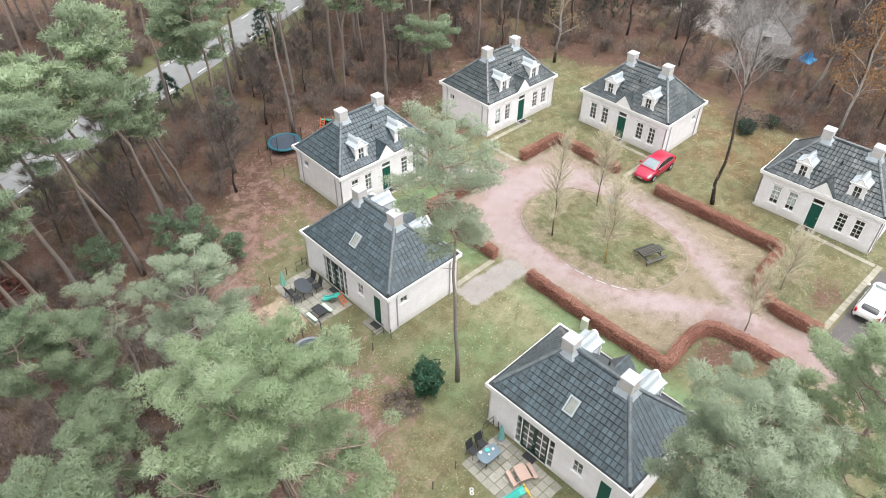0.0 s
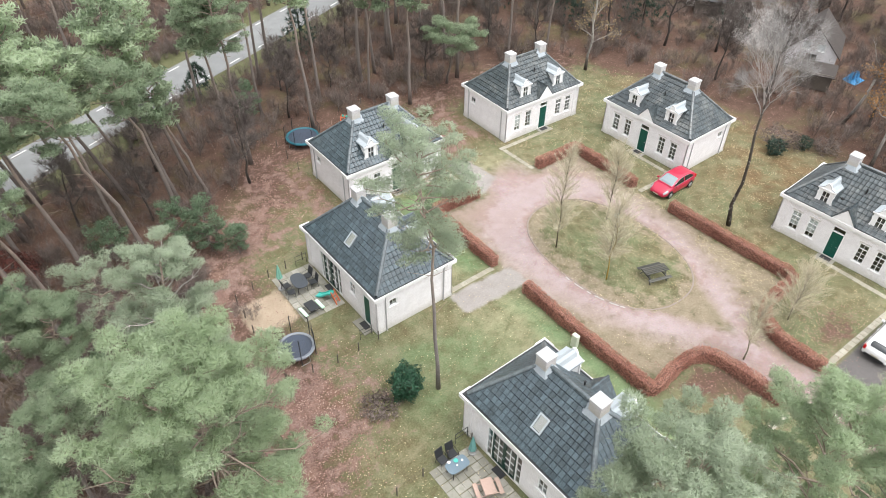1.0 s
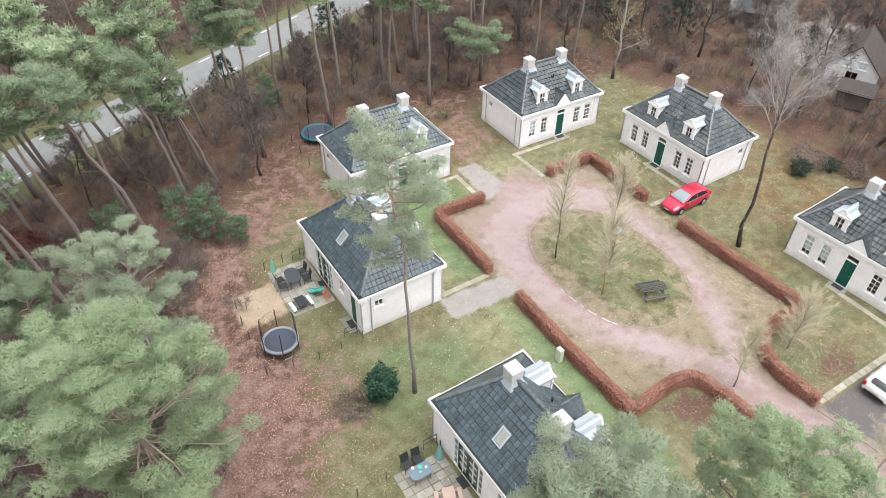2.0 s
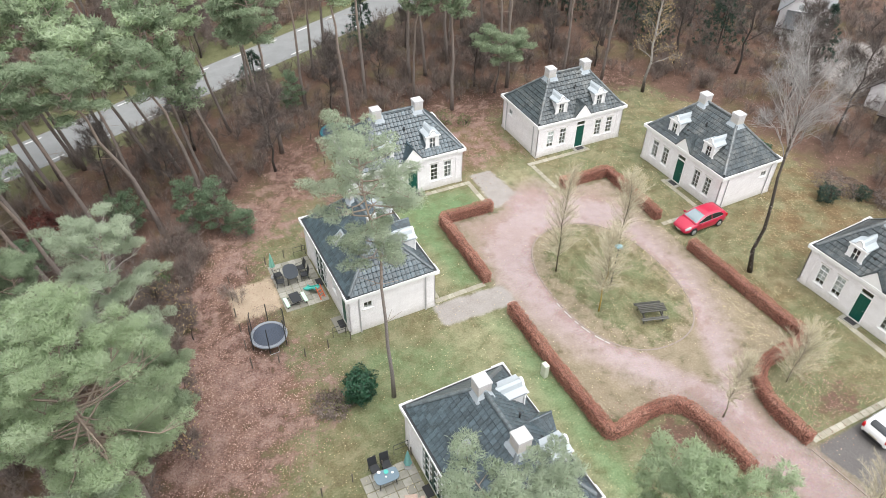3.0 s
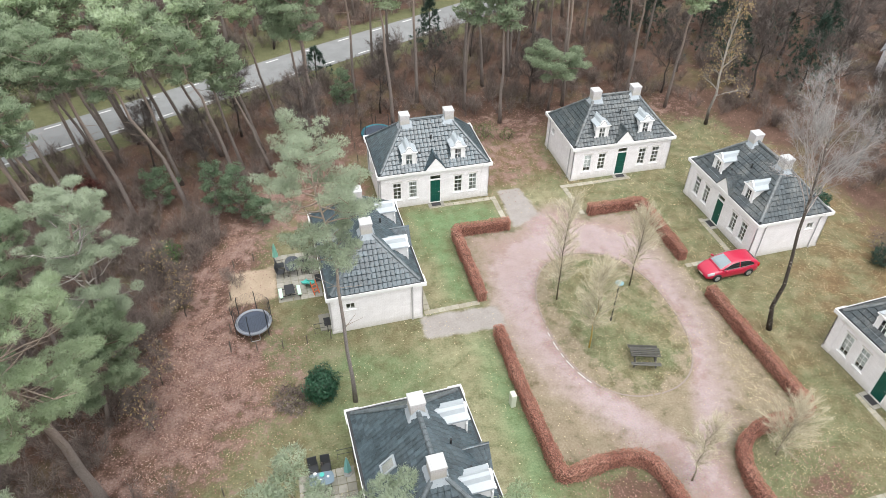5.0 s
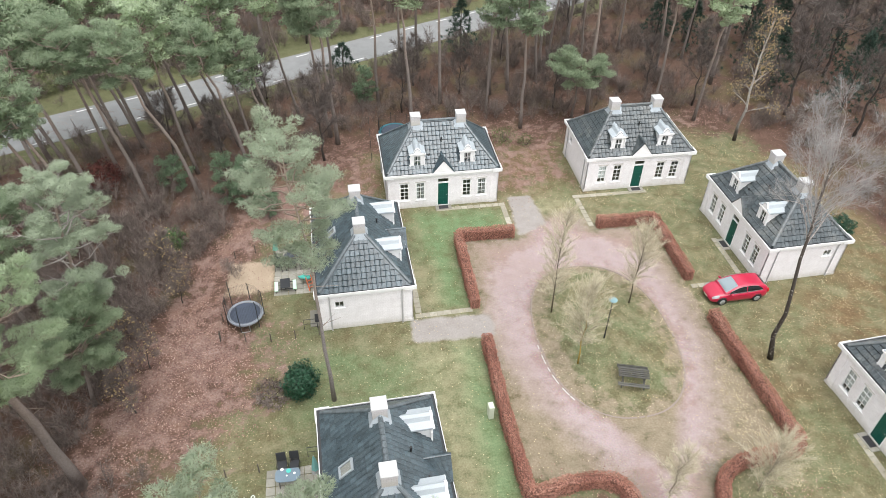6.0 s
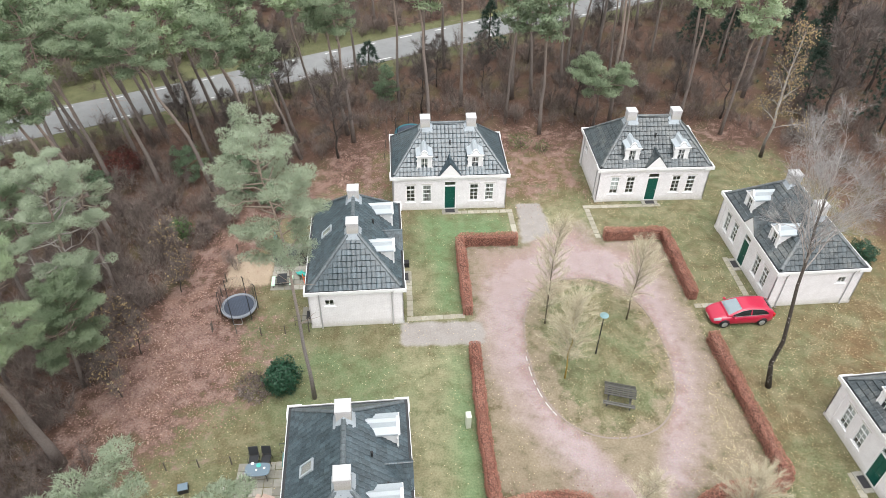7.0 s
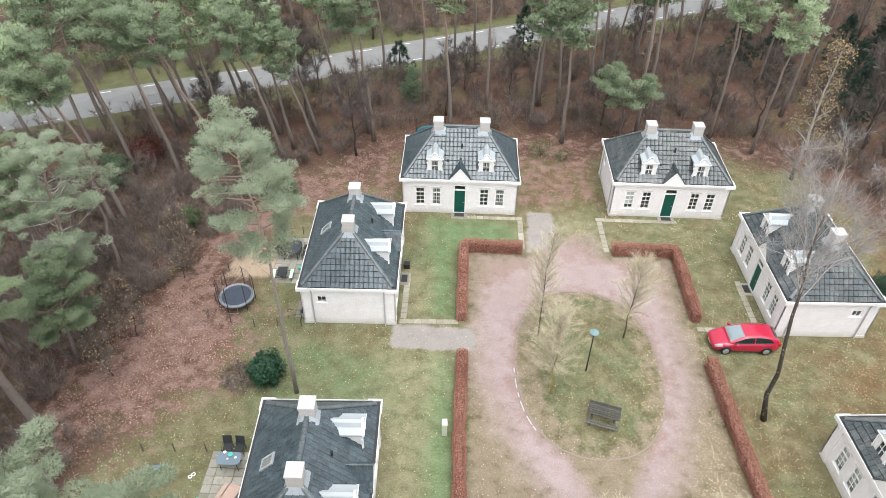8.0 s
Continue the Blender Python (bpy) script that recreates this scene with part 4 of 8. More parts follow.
            up = [(-e, -e), (0, -e), (e, -e), (e, 0), (e, e), (0, e), (-e, e), (-e, 0)]
            v = [(a, b, zi(a, b) + 0.085) for a, b in ring] + [(a, b, zi(a, b) + 0.27) for a, b in up]
            return q.add(v, [(i, (i + 1) % 8, (i + 1) % 8 + 8, i + 8) for i in range(8)])

        part("flashing", cached("flashing", skirt, M_LEAD), None, ch, "grey lead flashing", m=pose(0, 0, 0, 0, 0, 0 if sx > 0 else 180))

    # front door, windows, dormers and gable
    d = part("door", cached("front_door", front_door, M_GREEN), None, h, "dark green panelled front door", m=pose(-0.46, front + 0.05, 0.06))
    for a in (0.16, 0.52):
        for z in (0.16, 0.82, 1.48):
            part("door_panel", cached("door_panel", door_panel, M_GREEN), None, d, m=pose(a, 0, z))
    part("door_frame", cached("door_frame", lambda: Mesh().box(0, 0.075, -0.06, 0.08, 0, 2.62).box(0.885, 0.96, -0.06, 0.08, 0, 2.62).box(0.075, 0.885, -0.06, 0.08, 2.55, 2.62)
                              .box(0.075, 0.885, -0.06, 0.08, 2.12, 2.20), M_WHITE), None, d)
    part("pane", cached("door_pane", lambda: Mesh().box(0.07, 0.89, 0.0, 0.006, 2.19, 2.56), M_GLASS), None, d).visible_shadow = False
    part("door_handle", cached("door_handle", lambda: Mesh().tube([(0.82, -0.03, 1.02), (0.82, -0.09, 1.02), (0.72, -0.09, 1.02)], 0.014), M_STEEL), None, d)
    part("door_step", cached("door_step", lambda: Mesh().box(-0.62, 0.66, -0.62, -0.02, -0.05, 0.06, bevel=0.015), M_SLAB), None, h, m=pose(0, front, 0))
    part("door_mat", cached("door_mat", lambda: Mesh().box(-0.35, 0.40, -0.52, -0.10, 0.061, 0.08, bevel=0.008), M_MAT), None, h, "black door mat", m=pose(0, front, 0))
    for i, (a, w) in enumerate(win_x):
        window(h, pose(a, front + 0.05, 0.74), w, 1.64, 2, 3, 0.44, blind=(name == "F" and i < 2) or (name == "D" and i == 0), curtain=name == "C" and i in (1, 3))
        part("lintel", cached("lintel", lambda: Mesh().box(-0.05, 0.79, -0.012, 0.03, 0, 0.09), M_WALL), None, h, m=pose(a, front, 2.40))
    window(h, pose(-side + 0.05, 2.03, 1.86, 0, 0, -90), 0.67, 0.60, 2, 1)
    window(h, pose(side - 0.05, 1.36, 1.86, 0, 0, 90), 0.67, 0.60, 2, 1)
    # dormers of C and D get added grey sheets imitating sky in the panes
    for sx in (-1.95, 1.95):
        dormer(h, sx, name in "CD")
    gable(h, old)
    # back: french doors, window, door, rooflight
    bp = pose(0, back - 0.05, 0.08, 0, 0, 180)
    window(h, bp @ pose(FR0, 0, 0), 0.44, 2.38, 1, 4, 0, 0.06, False, name="sidelight")
    window(h, bp @ pose(FR1 - 0.44, 0, 0), 0.44, 2.38, 1, 4, 0, 0.06, False, name="sidelight")
    for k in (0, 1):
        g = window(h, bp @ pose(FR0 + 0.44 + k * 0.88, 0, 0), 0.88, 2.38, 1, 1, 0, 0.10, False, M_GREEND, "french_door")
        part("door_handle", CACHE["door_handle"], None, g, m=pose(-0.75 if k else 0.02, 0, 0))
        for r in range(1, 4):
            part("white_muntin", cached("white_muntin_level", lambda: Mesh().box(0.1, 0.78, -0.02, 0.01, -0.02, 0.02), M_WHITE), None, g, m=pose(0, 0, 0.1 + 2.18 * r / 4))
        part("white_muntin", cached("white_muntin_upright", lambda: Mesh().box(0.42, 0.46, -0.024, 0.008, 0.1, 2.28), M_WHITE), None, g)
    window(h, bp @ pose(1.22, 0, 1.34), 0.70, 1.02, 2, 2, name="window")
    bd = part("back_door", cached("back_door", lambda: Mesh().box(0.06, 0.70, -0.02, 0.03, 0.02, 2.28).box(0.14, 0.62, -0.032, -0.018, 0.2, 1.0).box(0.14, 0.62, -0.032, -0.018, 1.15, 2.1), M_GREEN), None, h, "dark green back door", m=bp @ pose(2.86, 0, 0))
    part("door_frame", cached("back_door_frame", lambda: Mesh().box(0, 0.055, -0.04, 0.06, 0, 2.34).box(0.705, 0.76, -0.04, 0.06, 0, 2.34).box(0.055, 0.705, -0.04, 0.06, 2.29, 2.34), M_WHITE), None, bd)
    for a in (-1.2, 3.24):
        part("door_mat", CACHE["door_mat"], None, h, "black door mat", m=bp @ pose(a, 0, -0.09))
    part("step", cached("back_step", lambda: Mesh().box(-0.75, 0.75, -0.75, -0.02, -0.05, 0.055, bevel=0.01), M_SLAB), None, h, m=bp @ pose(3.24, -0.05, -0.08))
    # rooflight in the back slope
    ang = math.degrees(math.atan2(RIDGE - RZ, RY))
    rm = pose(0, RY, RZ, 0, 0, 180) @ pose(0, 0, 0, ang) @ pose(-0.38, 1.12, 0.09)
    sk = part("rooflight", cached("rooflight", lambda: Mesh().box(0, 0.66, 0, 0.09, 0, 0.1).box(0, 0.66, 0.85, 0.94, 0, 0.1).box(0, 0.09, 0.09, 0.85, 0, 0.1).box(0.57, 0.66, 0.09, 0.85, 0, 0.1), M_ZINC), None, h, "pale metal-framed rooflight", m=rm)
    part("pane", cached("rooflight_pane", lambda: Mesh().box(0.085, 0.575, 0.085, 0.855, 0.07, 0.078), M_GLASS), None, sk).visible_shadow = False
    part("lining", cached("rooflight_lining", lambda: Mesh().box(0.085, 0.575, 0.085, 0.855, 0.03, 0.035), M_ROOM), None, sk)
    # vent pipes in the front slope
    part("vent_pipe", cached("vent_pipe", lambda: Mesh().tube([(0, 0, -0.2), (0, 0, 0.42)], 0.05, 8).tube([(0, 0, 0.42), (0, 0, 0.47)], 0.075, 8), M_BLACK), None, h, m=pose(0.08, -1.25, roof_z(1.25)))
    part("vent_cowl", cached("vent_cowl", lambda: Mesh().box(-0.09, 0.09, -0.1, 0.1, -0.1, 0.14, bevel=0.03), M_BLACK), None, h, m=pose(-0.98, -1.9, roof_z(1.9)))
    # rain pipes on the end walls
    for sx in (-1, 1):
        for sy in (-1, 1):
            px = sx * (side + 0.06)
            part("downpipe", cached(("downpipe", sx), lambda: Mesh().tube([(sx * 0.08, 0, 3.08), (sx * 0.02, 0, 2.86), (0, 0, 2.7), (0, 0, 0.08), (sx * 0.07, 0, 0.0)], 0.042, 7), M_PIPE), None, h, m=pose(px, sy * 2.30, 0))
    return h


def front_door():
    return Mesh().box(0.075, 0.885, 0.0, 0.05, 0.02, 2.12)


def door_panel():
    return Mesh().box(0, 0.28, -0.014, 0.002, 0, 0.56).box(0.05, 0.23, -0.022, -0.013, 0.06, 0.50)


def dormer(h, cx, sky_grey):
    """White timber dormer with side scrolls and a rounded zinc roof."""
    y0, hw, zb, ze, zr = -2.50, 0.50, 3.50, 4.66, 5.16

    def body():
        m = Mesh()
        yb = lambda z: -(RIDGE - z) * RY / (RIDGE - RZ)   # where the main roof meets a height
        # front face with opening for the window
        for a, b, c, d in ((-hw, -0.29, zb - 0.1, ze), (0.29, hw, zb - 0.1, ze), (-0.29, 0.29, zb - 0.1, 3.62), (-0.29, 0.29, 4.55, ze)):
            m.box(a, b, y0, y0 + 0.08, c, d)
        for s in (-1, 1):
            x0, x1 = sorted((s * hw, s * (hw - 0.06)))
            m.add([(x, y, z) for x in (x0, x1) for y, z in ((y0 + 0.08, zb - 0.1), (yb(ze) + 0.1, ze), (y0 + 0.08, ze))],
                  [(0, 1, 2), (5, 4, 3), (0, 3, 4, 1), (1, 4, 5, 2), (2, 5, 3, 0)])
        return m

    def scrolls():
        m = Mesh()
        for s in (-1, 1):
            x0 = s * hw
            pts = [(x0, zb - 0.12), (x0 + s * 0.20, zb - 0.12), (x0 + s * 0.19, zb + 0.10), (x0 + s * 0.08, zb + 0.30), (x0 + s * 0.06, zb + 0.62), (x0 + s * 0.13, zb + 0.86), (x0, zb + 0.9)]
            m.prism(pts, y0 - 0.01, y0 + 0.05)
            m.box(min(x0, x0 + s * 0.06), max(x0, x0 + s * 0.06), y0 - 0.05, y0 + 0.06, zb - 0.12, ze)
        m.box(-hw - 0.22, hw + 0.22, y0 - 0.10, y0 + 0.03, zb - 0.17, zb - 0.09)
        # moulded pediment
        m.prism([(-hw - 0.12, ze - 0.02), (hw + 0.12, ze - 0.02), (hw + 0.12, ze + 0.09), (hw * 0.62, ze + 0.20), (hw * 0.34, zr - 0.02), (0, zr + 0.10), (-hw * 0.34, zr - 0.02), (-hw * 0.62, ze + 0.20), (-hw - 0.12, ze + 0.09)], y0 - 0.09, y0 + 0.03)
        m.box(-hw - 0.16, hw + 0.16, y0 - 0.13, y0 - 0.02, ze + 0.03, ze + 0.10)
        return m

    def lid():
        m = Mesh()
        prof = [(-hw - 0.15, ze + 0.06), (-hw - 0.14, ze + 0.12), (-hw * 0.55, ze + 0.24), (-hw * 0.3, zr - 0.04), (0, zr + 0.06), (hw * 0.3, zr - 0.04), (hw * 0.55, ze + 0.24), (hw + 0.14, ze + 0.12), (hw + 0.15, ze + 0.06)]
        n = len(prof)
        yb = lambda z: -(RIDGE - z) * RY / (RIDGE - RZ) + 0.12
        v = [(x, y0 - 0.10, z) for x, z in prof] + [(x, yb(z), z) for x, z in prof]
        v += [(x, y0 - 0.10, z - 0.05) for x, z in prof] + [(x, yb(z), z - 0.05) for x, z in prof]
        f = [(i, i + 1, n + i + 1, n + i) for i in range(n - 1)] + [(2 * n + i, 3 * n + i, 3 * n + i + 1, 2 * n + i + 1) for i in range(n - 1)]
        f += [(i, 2 * n + i, 2 * n + i + 1, i + 1) for i in range(n - 1)] + [(0, n, 3 * n, 2 * n), (n - 1, 3 * n - 1, 4 * n - 1, 2 * n - 1)]
        return m.add(v, f)

    d = part("dormer", cached("dormer", body, M_WHITE), None, h, "white timber dormer", m=pose(cx, 0, 0))
    part("scroll_trim", cached("scroll_trim", scrolls, M_WHITE), None, d)
    part("dormer_roof", cached("dormer_roof", lid, M_ZINC), None, d, "pale zinc dormer roof")
    ap = Mesh().add([(x, y, z) for x, y, z in ((-0.72, -2.86, RZ + 0.08), (0.72, -2.86, RZ + 0.08), (0.70, -2.5, RZ + 0.46), (-0.70, -2.5, RZ + 0.46))], [(0, 1, 2, 3)])
    ap.box(-0.72, 0.72, -2.72, -2.50, RZ + 0.12, RZ + 0.24)
    part("apron", cached("dormer_apron", lambda: ap, M_LEAD), None, d, "grey lead apron")
    # the sheet behind the pane is added to imitate mirrored sky
    window(h, pose(cx - 0.29, y0 + 0.03, 3.62), 0.58, 0.93, 2, 2, 0, 0.05, False, curtain=sky_grey)


def gable(h, old):
    """Small white pediment over the front door with its own tiled roof."""
    g = part("door_gable", cached("door_gable", lambda: Mesh().prism([(-0.80, 3.26), (0.80, 3.26), (0.06, 4.27), (-0.06, 4.27)], -3.14, -3.04), M_WHITE), None, h, "white triangular gable over the door")

    def lid():
        m = Mesh()
        yb = lambda z: -(RIDGE - z) * RY / (RIDGE - RZ) + 0.1
        for s in (-1, 1):
            n = 5
            for i in range(n):
                for j in range(5):
                    t0, t1 = i / n, (i + 1) / n
                    x0, x1 = s * 0.86 * (1 - t0), s * 0.86 * (1 - t1)
                    z0, z1 = 3.24 + 1.08 * t0, 3.24 + 1.08 * t1
                    ya0, ya1 = -3.17 + (yb(z0) + 3.17) * j / 5, -3.17 + (yb(z0) + 3.17) * (j + 1) / 5
                    yc0, yc1 = -3.17 + (yb(z1) + 3.17) * j / 5, -3.17 + (yb(z1) + 3.17) * (j + 1) / 5
                    v = [(x0, ya0 + 0.01, z0 + 0.06), (x0, ya1, z0 + 0.06), (x1, yc1, z1 + 0.035), (x1, yc0 + 0.01, z1 + 0.035)]
                    m.add(v + [(a, b, c - 0.05) for a, b, c in v], [(0, 1, 2, 3), (4, 5, 1, 0), (7, 6, 5, 4), (4, 0, 3, 7), (5, 6, 2, 1)])
        cap_row(m, (0, -3.17, 4.33), (0, -1.62, 4.33), 0.08)
        return m

    part("gable_roof", cached(("gable_roof", old), lid, M_TILE_OLD if old else M_TILE), None, g)


for row in HOUSES:
    house(*row)


# ---- hedges ----
def leaf_cloud(centres, normals, size, rng, jitter=0.6):
    """Small folded leaves at points, facing roughly along the normals: points and triangles."""
    n = len(centres)
    nr = normals + rng.normal(0, jitter, (n, 3))
    nr /= np.linalg.norm(nr, axis=1)[:, None]
    t = np.cross(nr, rng.normal(0, 1, (n, 3)))
    t /= np.linalg.norm(t, axis=1)[:, None]
    b = np.cross(nr, t)
    s = size * rng.uniform(0.6, 1.3, (n, 1))
    tip, tail = centres + t * s, centres - t * s
    l, r = centres + b * s * 0.6 + nr * s * 0.25, centres - b * s * 0.6 + nr * s * 0.25
    v = np.stack([tail, l, tip, r], 1).reshape(-1, 3)
    k = np.arange(n)[:, None] * 4
    return v, np.concatenate([k + [0, 2, 1], k + [0, 3, 2]])


def hedge(path, label, seed, width=0.60, height=0.88, dense=420):
    rng = np.random.default_rng(seed)
    pts = np.array(path, float)
    seg = np.diff(pts, axis=0)
    ln = np.hypot(*seg.T)
    total = ln.sum()
    t = thing("hedge", label, "hedge", pose(*pts[0], 0), "beech hedges")
    # woody core: a clipped ridge of branches
    n = int(total / 0.35) + 2
    s = np.linspace(0, total, n)
    cum = np.r_[0, np.cumsum(ln)]
    px, py = np.interp(s, cum, pts[:, 0]), np.interp(s, cum, pts[:, 1])
    dx, dy = np.gradient(px), np.gradient(py)
    q = np.hypot(dx, dy)
    nx, ny = -dy / q, dx / q
    core = Mesh()
    v = []
    for i in range(n):
        hw, hh = width / 2 - 0.09 + rng.uniform(-0.03, 0.03), height - 0.1 + rng.uniform(-0.04, 0.03)
        for a, z in ((-hw, 0), (-hw, hh * 0.9), (-hw * 0.7, hh), (hw * 0.7, hh), (hw, hh * 0.9), (hw, 0)):
            v.append((px[i] + nx[i] * a - pts[0, 0], py[i] + ny[i] * a - pts[0, 1], z))
    f = [(6 * i + k, 6 * i + k + 1, 6 * i + k + 7, 6 * i + k + 6) for i in range(n - 1) for k in range(5)]
    core.add(v, f + [tuple(range(6)), tuple(range(6 * n - 1, 6 * n - 7, -1))])
    part("core", core, M_HEDGECORE, t)
    count = int(total * (width + 2 * height) * dense)
    u = rng.uniform(-0.08, total + 0.08, count)
    w = rng.uniform(0, width + 2 * height, count)
    lx, ly = np.interp(u, s, px) + np.where(u < 0, u, 0) * dx[0] / q[0] + np.where(u > total, u - total, 0) * dx[-1] / q[-1], np.interp(u, s, py) + np.where(u < 0, u, 0) * dy[0] / q[0] + np.where(u > total, u - total, 0) * dy[-1] / q[-1]
    ex, ey = np.interp(u, s, nx), np.interp(u, s, ny)
    wave = 0.05 * np.sin(u * 2.1) + 0.04 * np.sin(u * 5.3 + 1)
    side = np.where(w < height, -1, np.where(w > height + width, 1, 0))
    a = np.where(side == 0, w - height - width / 2, side * (width / 2 + wave * 0.6)) + rng.normal(0, 0.035, count)
    z = np.where(side == 0, height + wave, np.where(side < 0, w, w - height - width)) + rng.normal(0, 0.035, count)
    z = np.maximum(z, 0.02)
    c = np.stack([lx + ex * a - pts[0, 0], ly + ey * a - pts[0, 1], z], 1)
    nrm = np.stack([ex * side, ey * side, (side == 0) * 1.0], 1)
    # the two ends
    ce, ne = [], []
    for k, sg in ((0, -1), (-1, 1)):
        m = int(width * height * dense)
        aa, zz = rng.uniform(-width / 2, width / 2, m), rng.uniform(0, height, m)
        ce.append(np.stack([px[k] + nx[k] * aa + sg * dx[k] / q[k] * 0.07 - pts[0, 0], py[k] + ny[k] * aa + sg * dy[k] / q[k] * 0.07 - pts[0, 1], zz], 1))
        ne.append(np.tile([sg * dx[k] / q[k], sg * dy[k] / q[k], 0], (m, 1)))
    vv, ff = leaf_cloud(np.concatenate([c] + ce), np.concatenate([nrm] + ne), 0.044, rng)
    d = tri_mesh("foliage", vv, ff)
    d.materials.append(M_HEDGE)
    tagged(part("foliage", d, None, t), kind="stuff")


def bend(*pts, n=9):
    """A smooth line through points."""
    p = [Vector((*q, 0)) for q in pts]
    p = [2 * p[0] - p[1]] + p + [2 * p[-1] - p[-2]]
    out = []
    for a, b, c, d in zip(p, p[1:], p[2:], p[3:]):
        for i in range(n):
            t = i / n
            out.append((0.5 * ((2 * b) + (c - a) * t + (2 * a - 5 * b + 4 * c - d) * t * t + (3 * b - a - 3 * c + d) * t ** 3))[:2])
    return out + [tuple(p[-2])[:2]]


hedge([(-7.8, -5.0), (-7.9, -10.5), (-7.8, -15.9)] + bend((-7.4, -16.0), (-5.4, -15.7), (-3.7, -15.75), (-2.75, -16.4), (-2.4, -17.8), (-2.3, -19.3), (-2.2, -21.0)), "clipped copper beech hedge bending round the court entrance", 1)
hedge([(-3.6, 5.5), (-7.85, 5.6), (-7.9, -1.75)], "L-shaped clipped copper beech hedge on lawn", 2)
hedge([(3.2, 5.7), (7.7, 5.65), (7.65, -1.1)], "L-shaped clipped copper beech hedge beside gravel court", 3)
hedge([(7.6, -4.95), (7.75, -10), (7.95, -15.1)] + bend((7.5, -15.5), (5.6, -15.6), (3.9, -15.85), (2.6, -16.7), (2.0, -18.2), (1.95, -19.5), (2.1, -21.0)), "long copper beech hedge curving towards the entrance", 4)


# ---- trees ----
def blades(centres, ways, n, length, width, rng, spread=1.1, flat=0.0):
    """Needle sprays: n thin triangles from each centre, opening round its way."""
    k = len(centres)
    c = np.repeat(centres, n, 0)
    d = np.repeat(ways, n, 0) + rng.normal(0, spread, (k * n, 3))
    d[:, 2] += 0.25
    d /= np.linalg.norm(d, axis=1)[:, None]
    s = np.cross(d, rng.normal(0, 0.8, (k * n, 3)) + [0, 0, flat])
    s /= np.linalg.norm(s, axis=1)[:, None]
    ln = length * rng.uniform(0.6, 1.25, (k * n, 1))
    root = c + d * ln * 0.12
    v = np.stack([root - s * width, root + s * width, c + d * ln], 1).reshape(-1, 3)
    return v, np.arange(3 * k * n).reshape(-1, 3)


def bent(a, b, sag, rng, n=4):
    """A slightly crooked line from a to b."""
    a, b = np.array(a, float), np.array(b, float)
    out = [a]
    for i in range(1, n):
        t = i / n
        out.append(a + (b - a) * t + np.array([0, 0, -sag * 4 * t * (1 - t)]) + rng.normal(0, 0.03, 3) * np.linalg.norm(b - a))
    return out + [b]


def clumps(centres, radii, per, length, width, rng):
    """Rounded pads of needle sprays: thin blades standing out of the shell of each flattened clump."""
    k = len(centres)
    n = np.maximum(12, (per * (radii / 0.5) ** 2)).astype(int)
    who = np.repeat(np.arange(k), n)
    d = rng.normal(0, 1, (len(who), 3))
    d[:, 2] = d[:, 2] * 0.8 + 0.35
    d /= np.linalg.norm(d, axis=1)[:, None]
    lump = 1 + 0.22 * np.sin(d[:, 0] * 5 + who) * np.sin(d[:, 1] * 5 + who * 2.1)
    reach = radii[who] * rng.uniform(0.35, 1.0, len(who)) ** 0.5 * lump * np.where(rng.random(len(who)) < 0.2, rng.uniform(1.0, 1.45, len(who)), 1.0)
    c = centres[who] + d * reach[:, None] * np.array([1, 1, 0.5])
    w = d + rng.normal(0, 0.85, d.shape) + np.array([0, 0, 0.3])
    w /= np.linalg.norm(w, axis=1)[:, None]
    s = np.cross(w, rng.normal(0, 0.7, d.shape) + d * 0.9)
    s /= np.linalg.norm(s, axis=1)[:, None] + 1e-6
    ln = length * rng.uniform(0.6, 1.3, (len(who), 1))
    v = np.stack([c - w * ln * 0.4 - s * width, c - w * ln * 0.4 + s * width, c + w * ln * 0.6], 1).reshape(-1, 3)
    soft = d * [1, 1, 1.2] + rng.normal(0, 0.35, d.shape) + [0, 0, 0.45]
    soft /= np.linalg.norm(soft, axis=1)[:, None]
    q = v.reshape(-1, 3, 3)
    away = (np.cross(q[:, 1] - q[:, 0], q[:, 2] - q[:, 0]) * soft).sum(1) < 0
    q[away] = q[away][:, [1, 0, 2]]
    return q.reshape(-1, 3), np.arange(len(v)).reshape(-1, 3), np.repeat(soft, 3, 0)


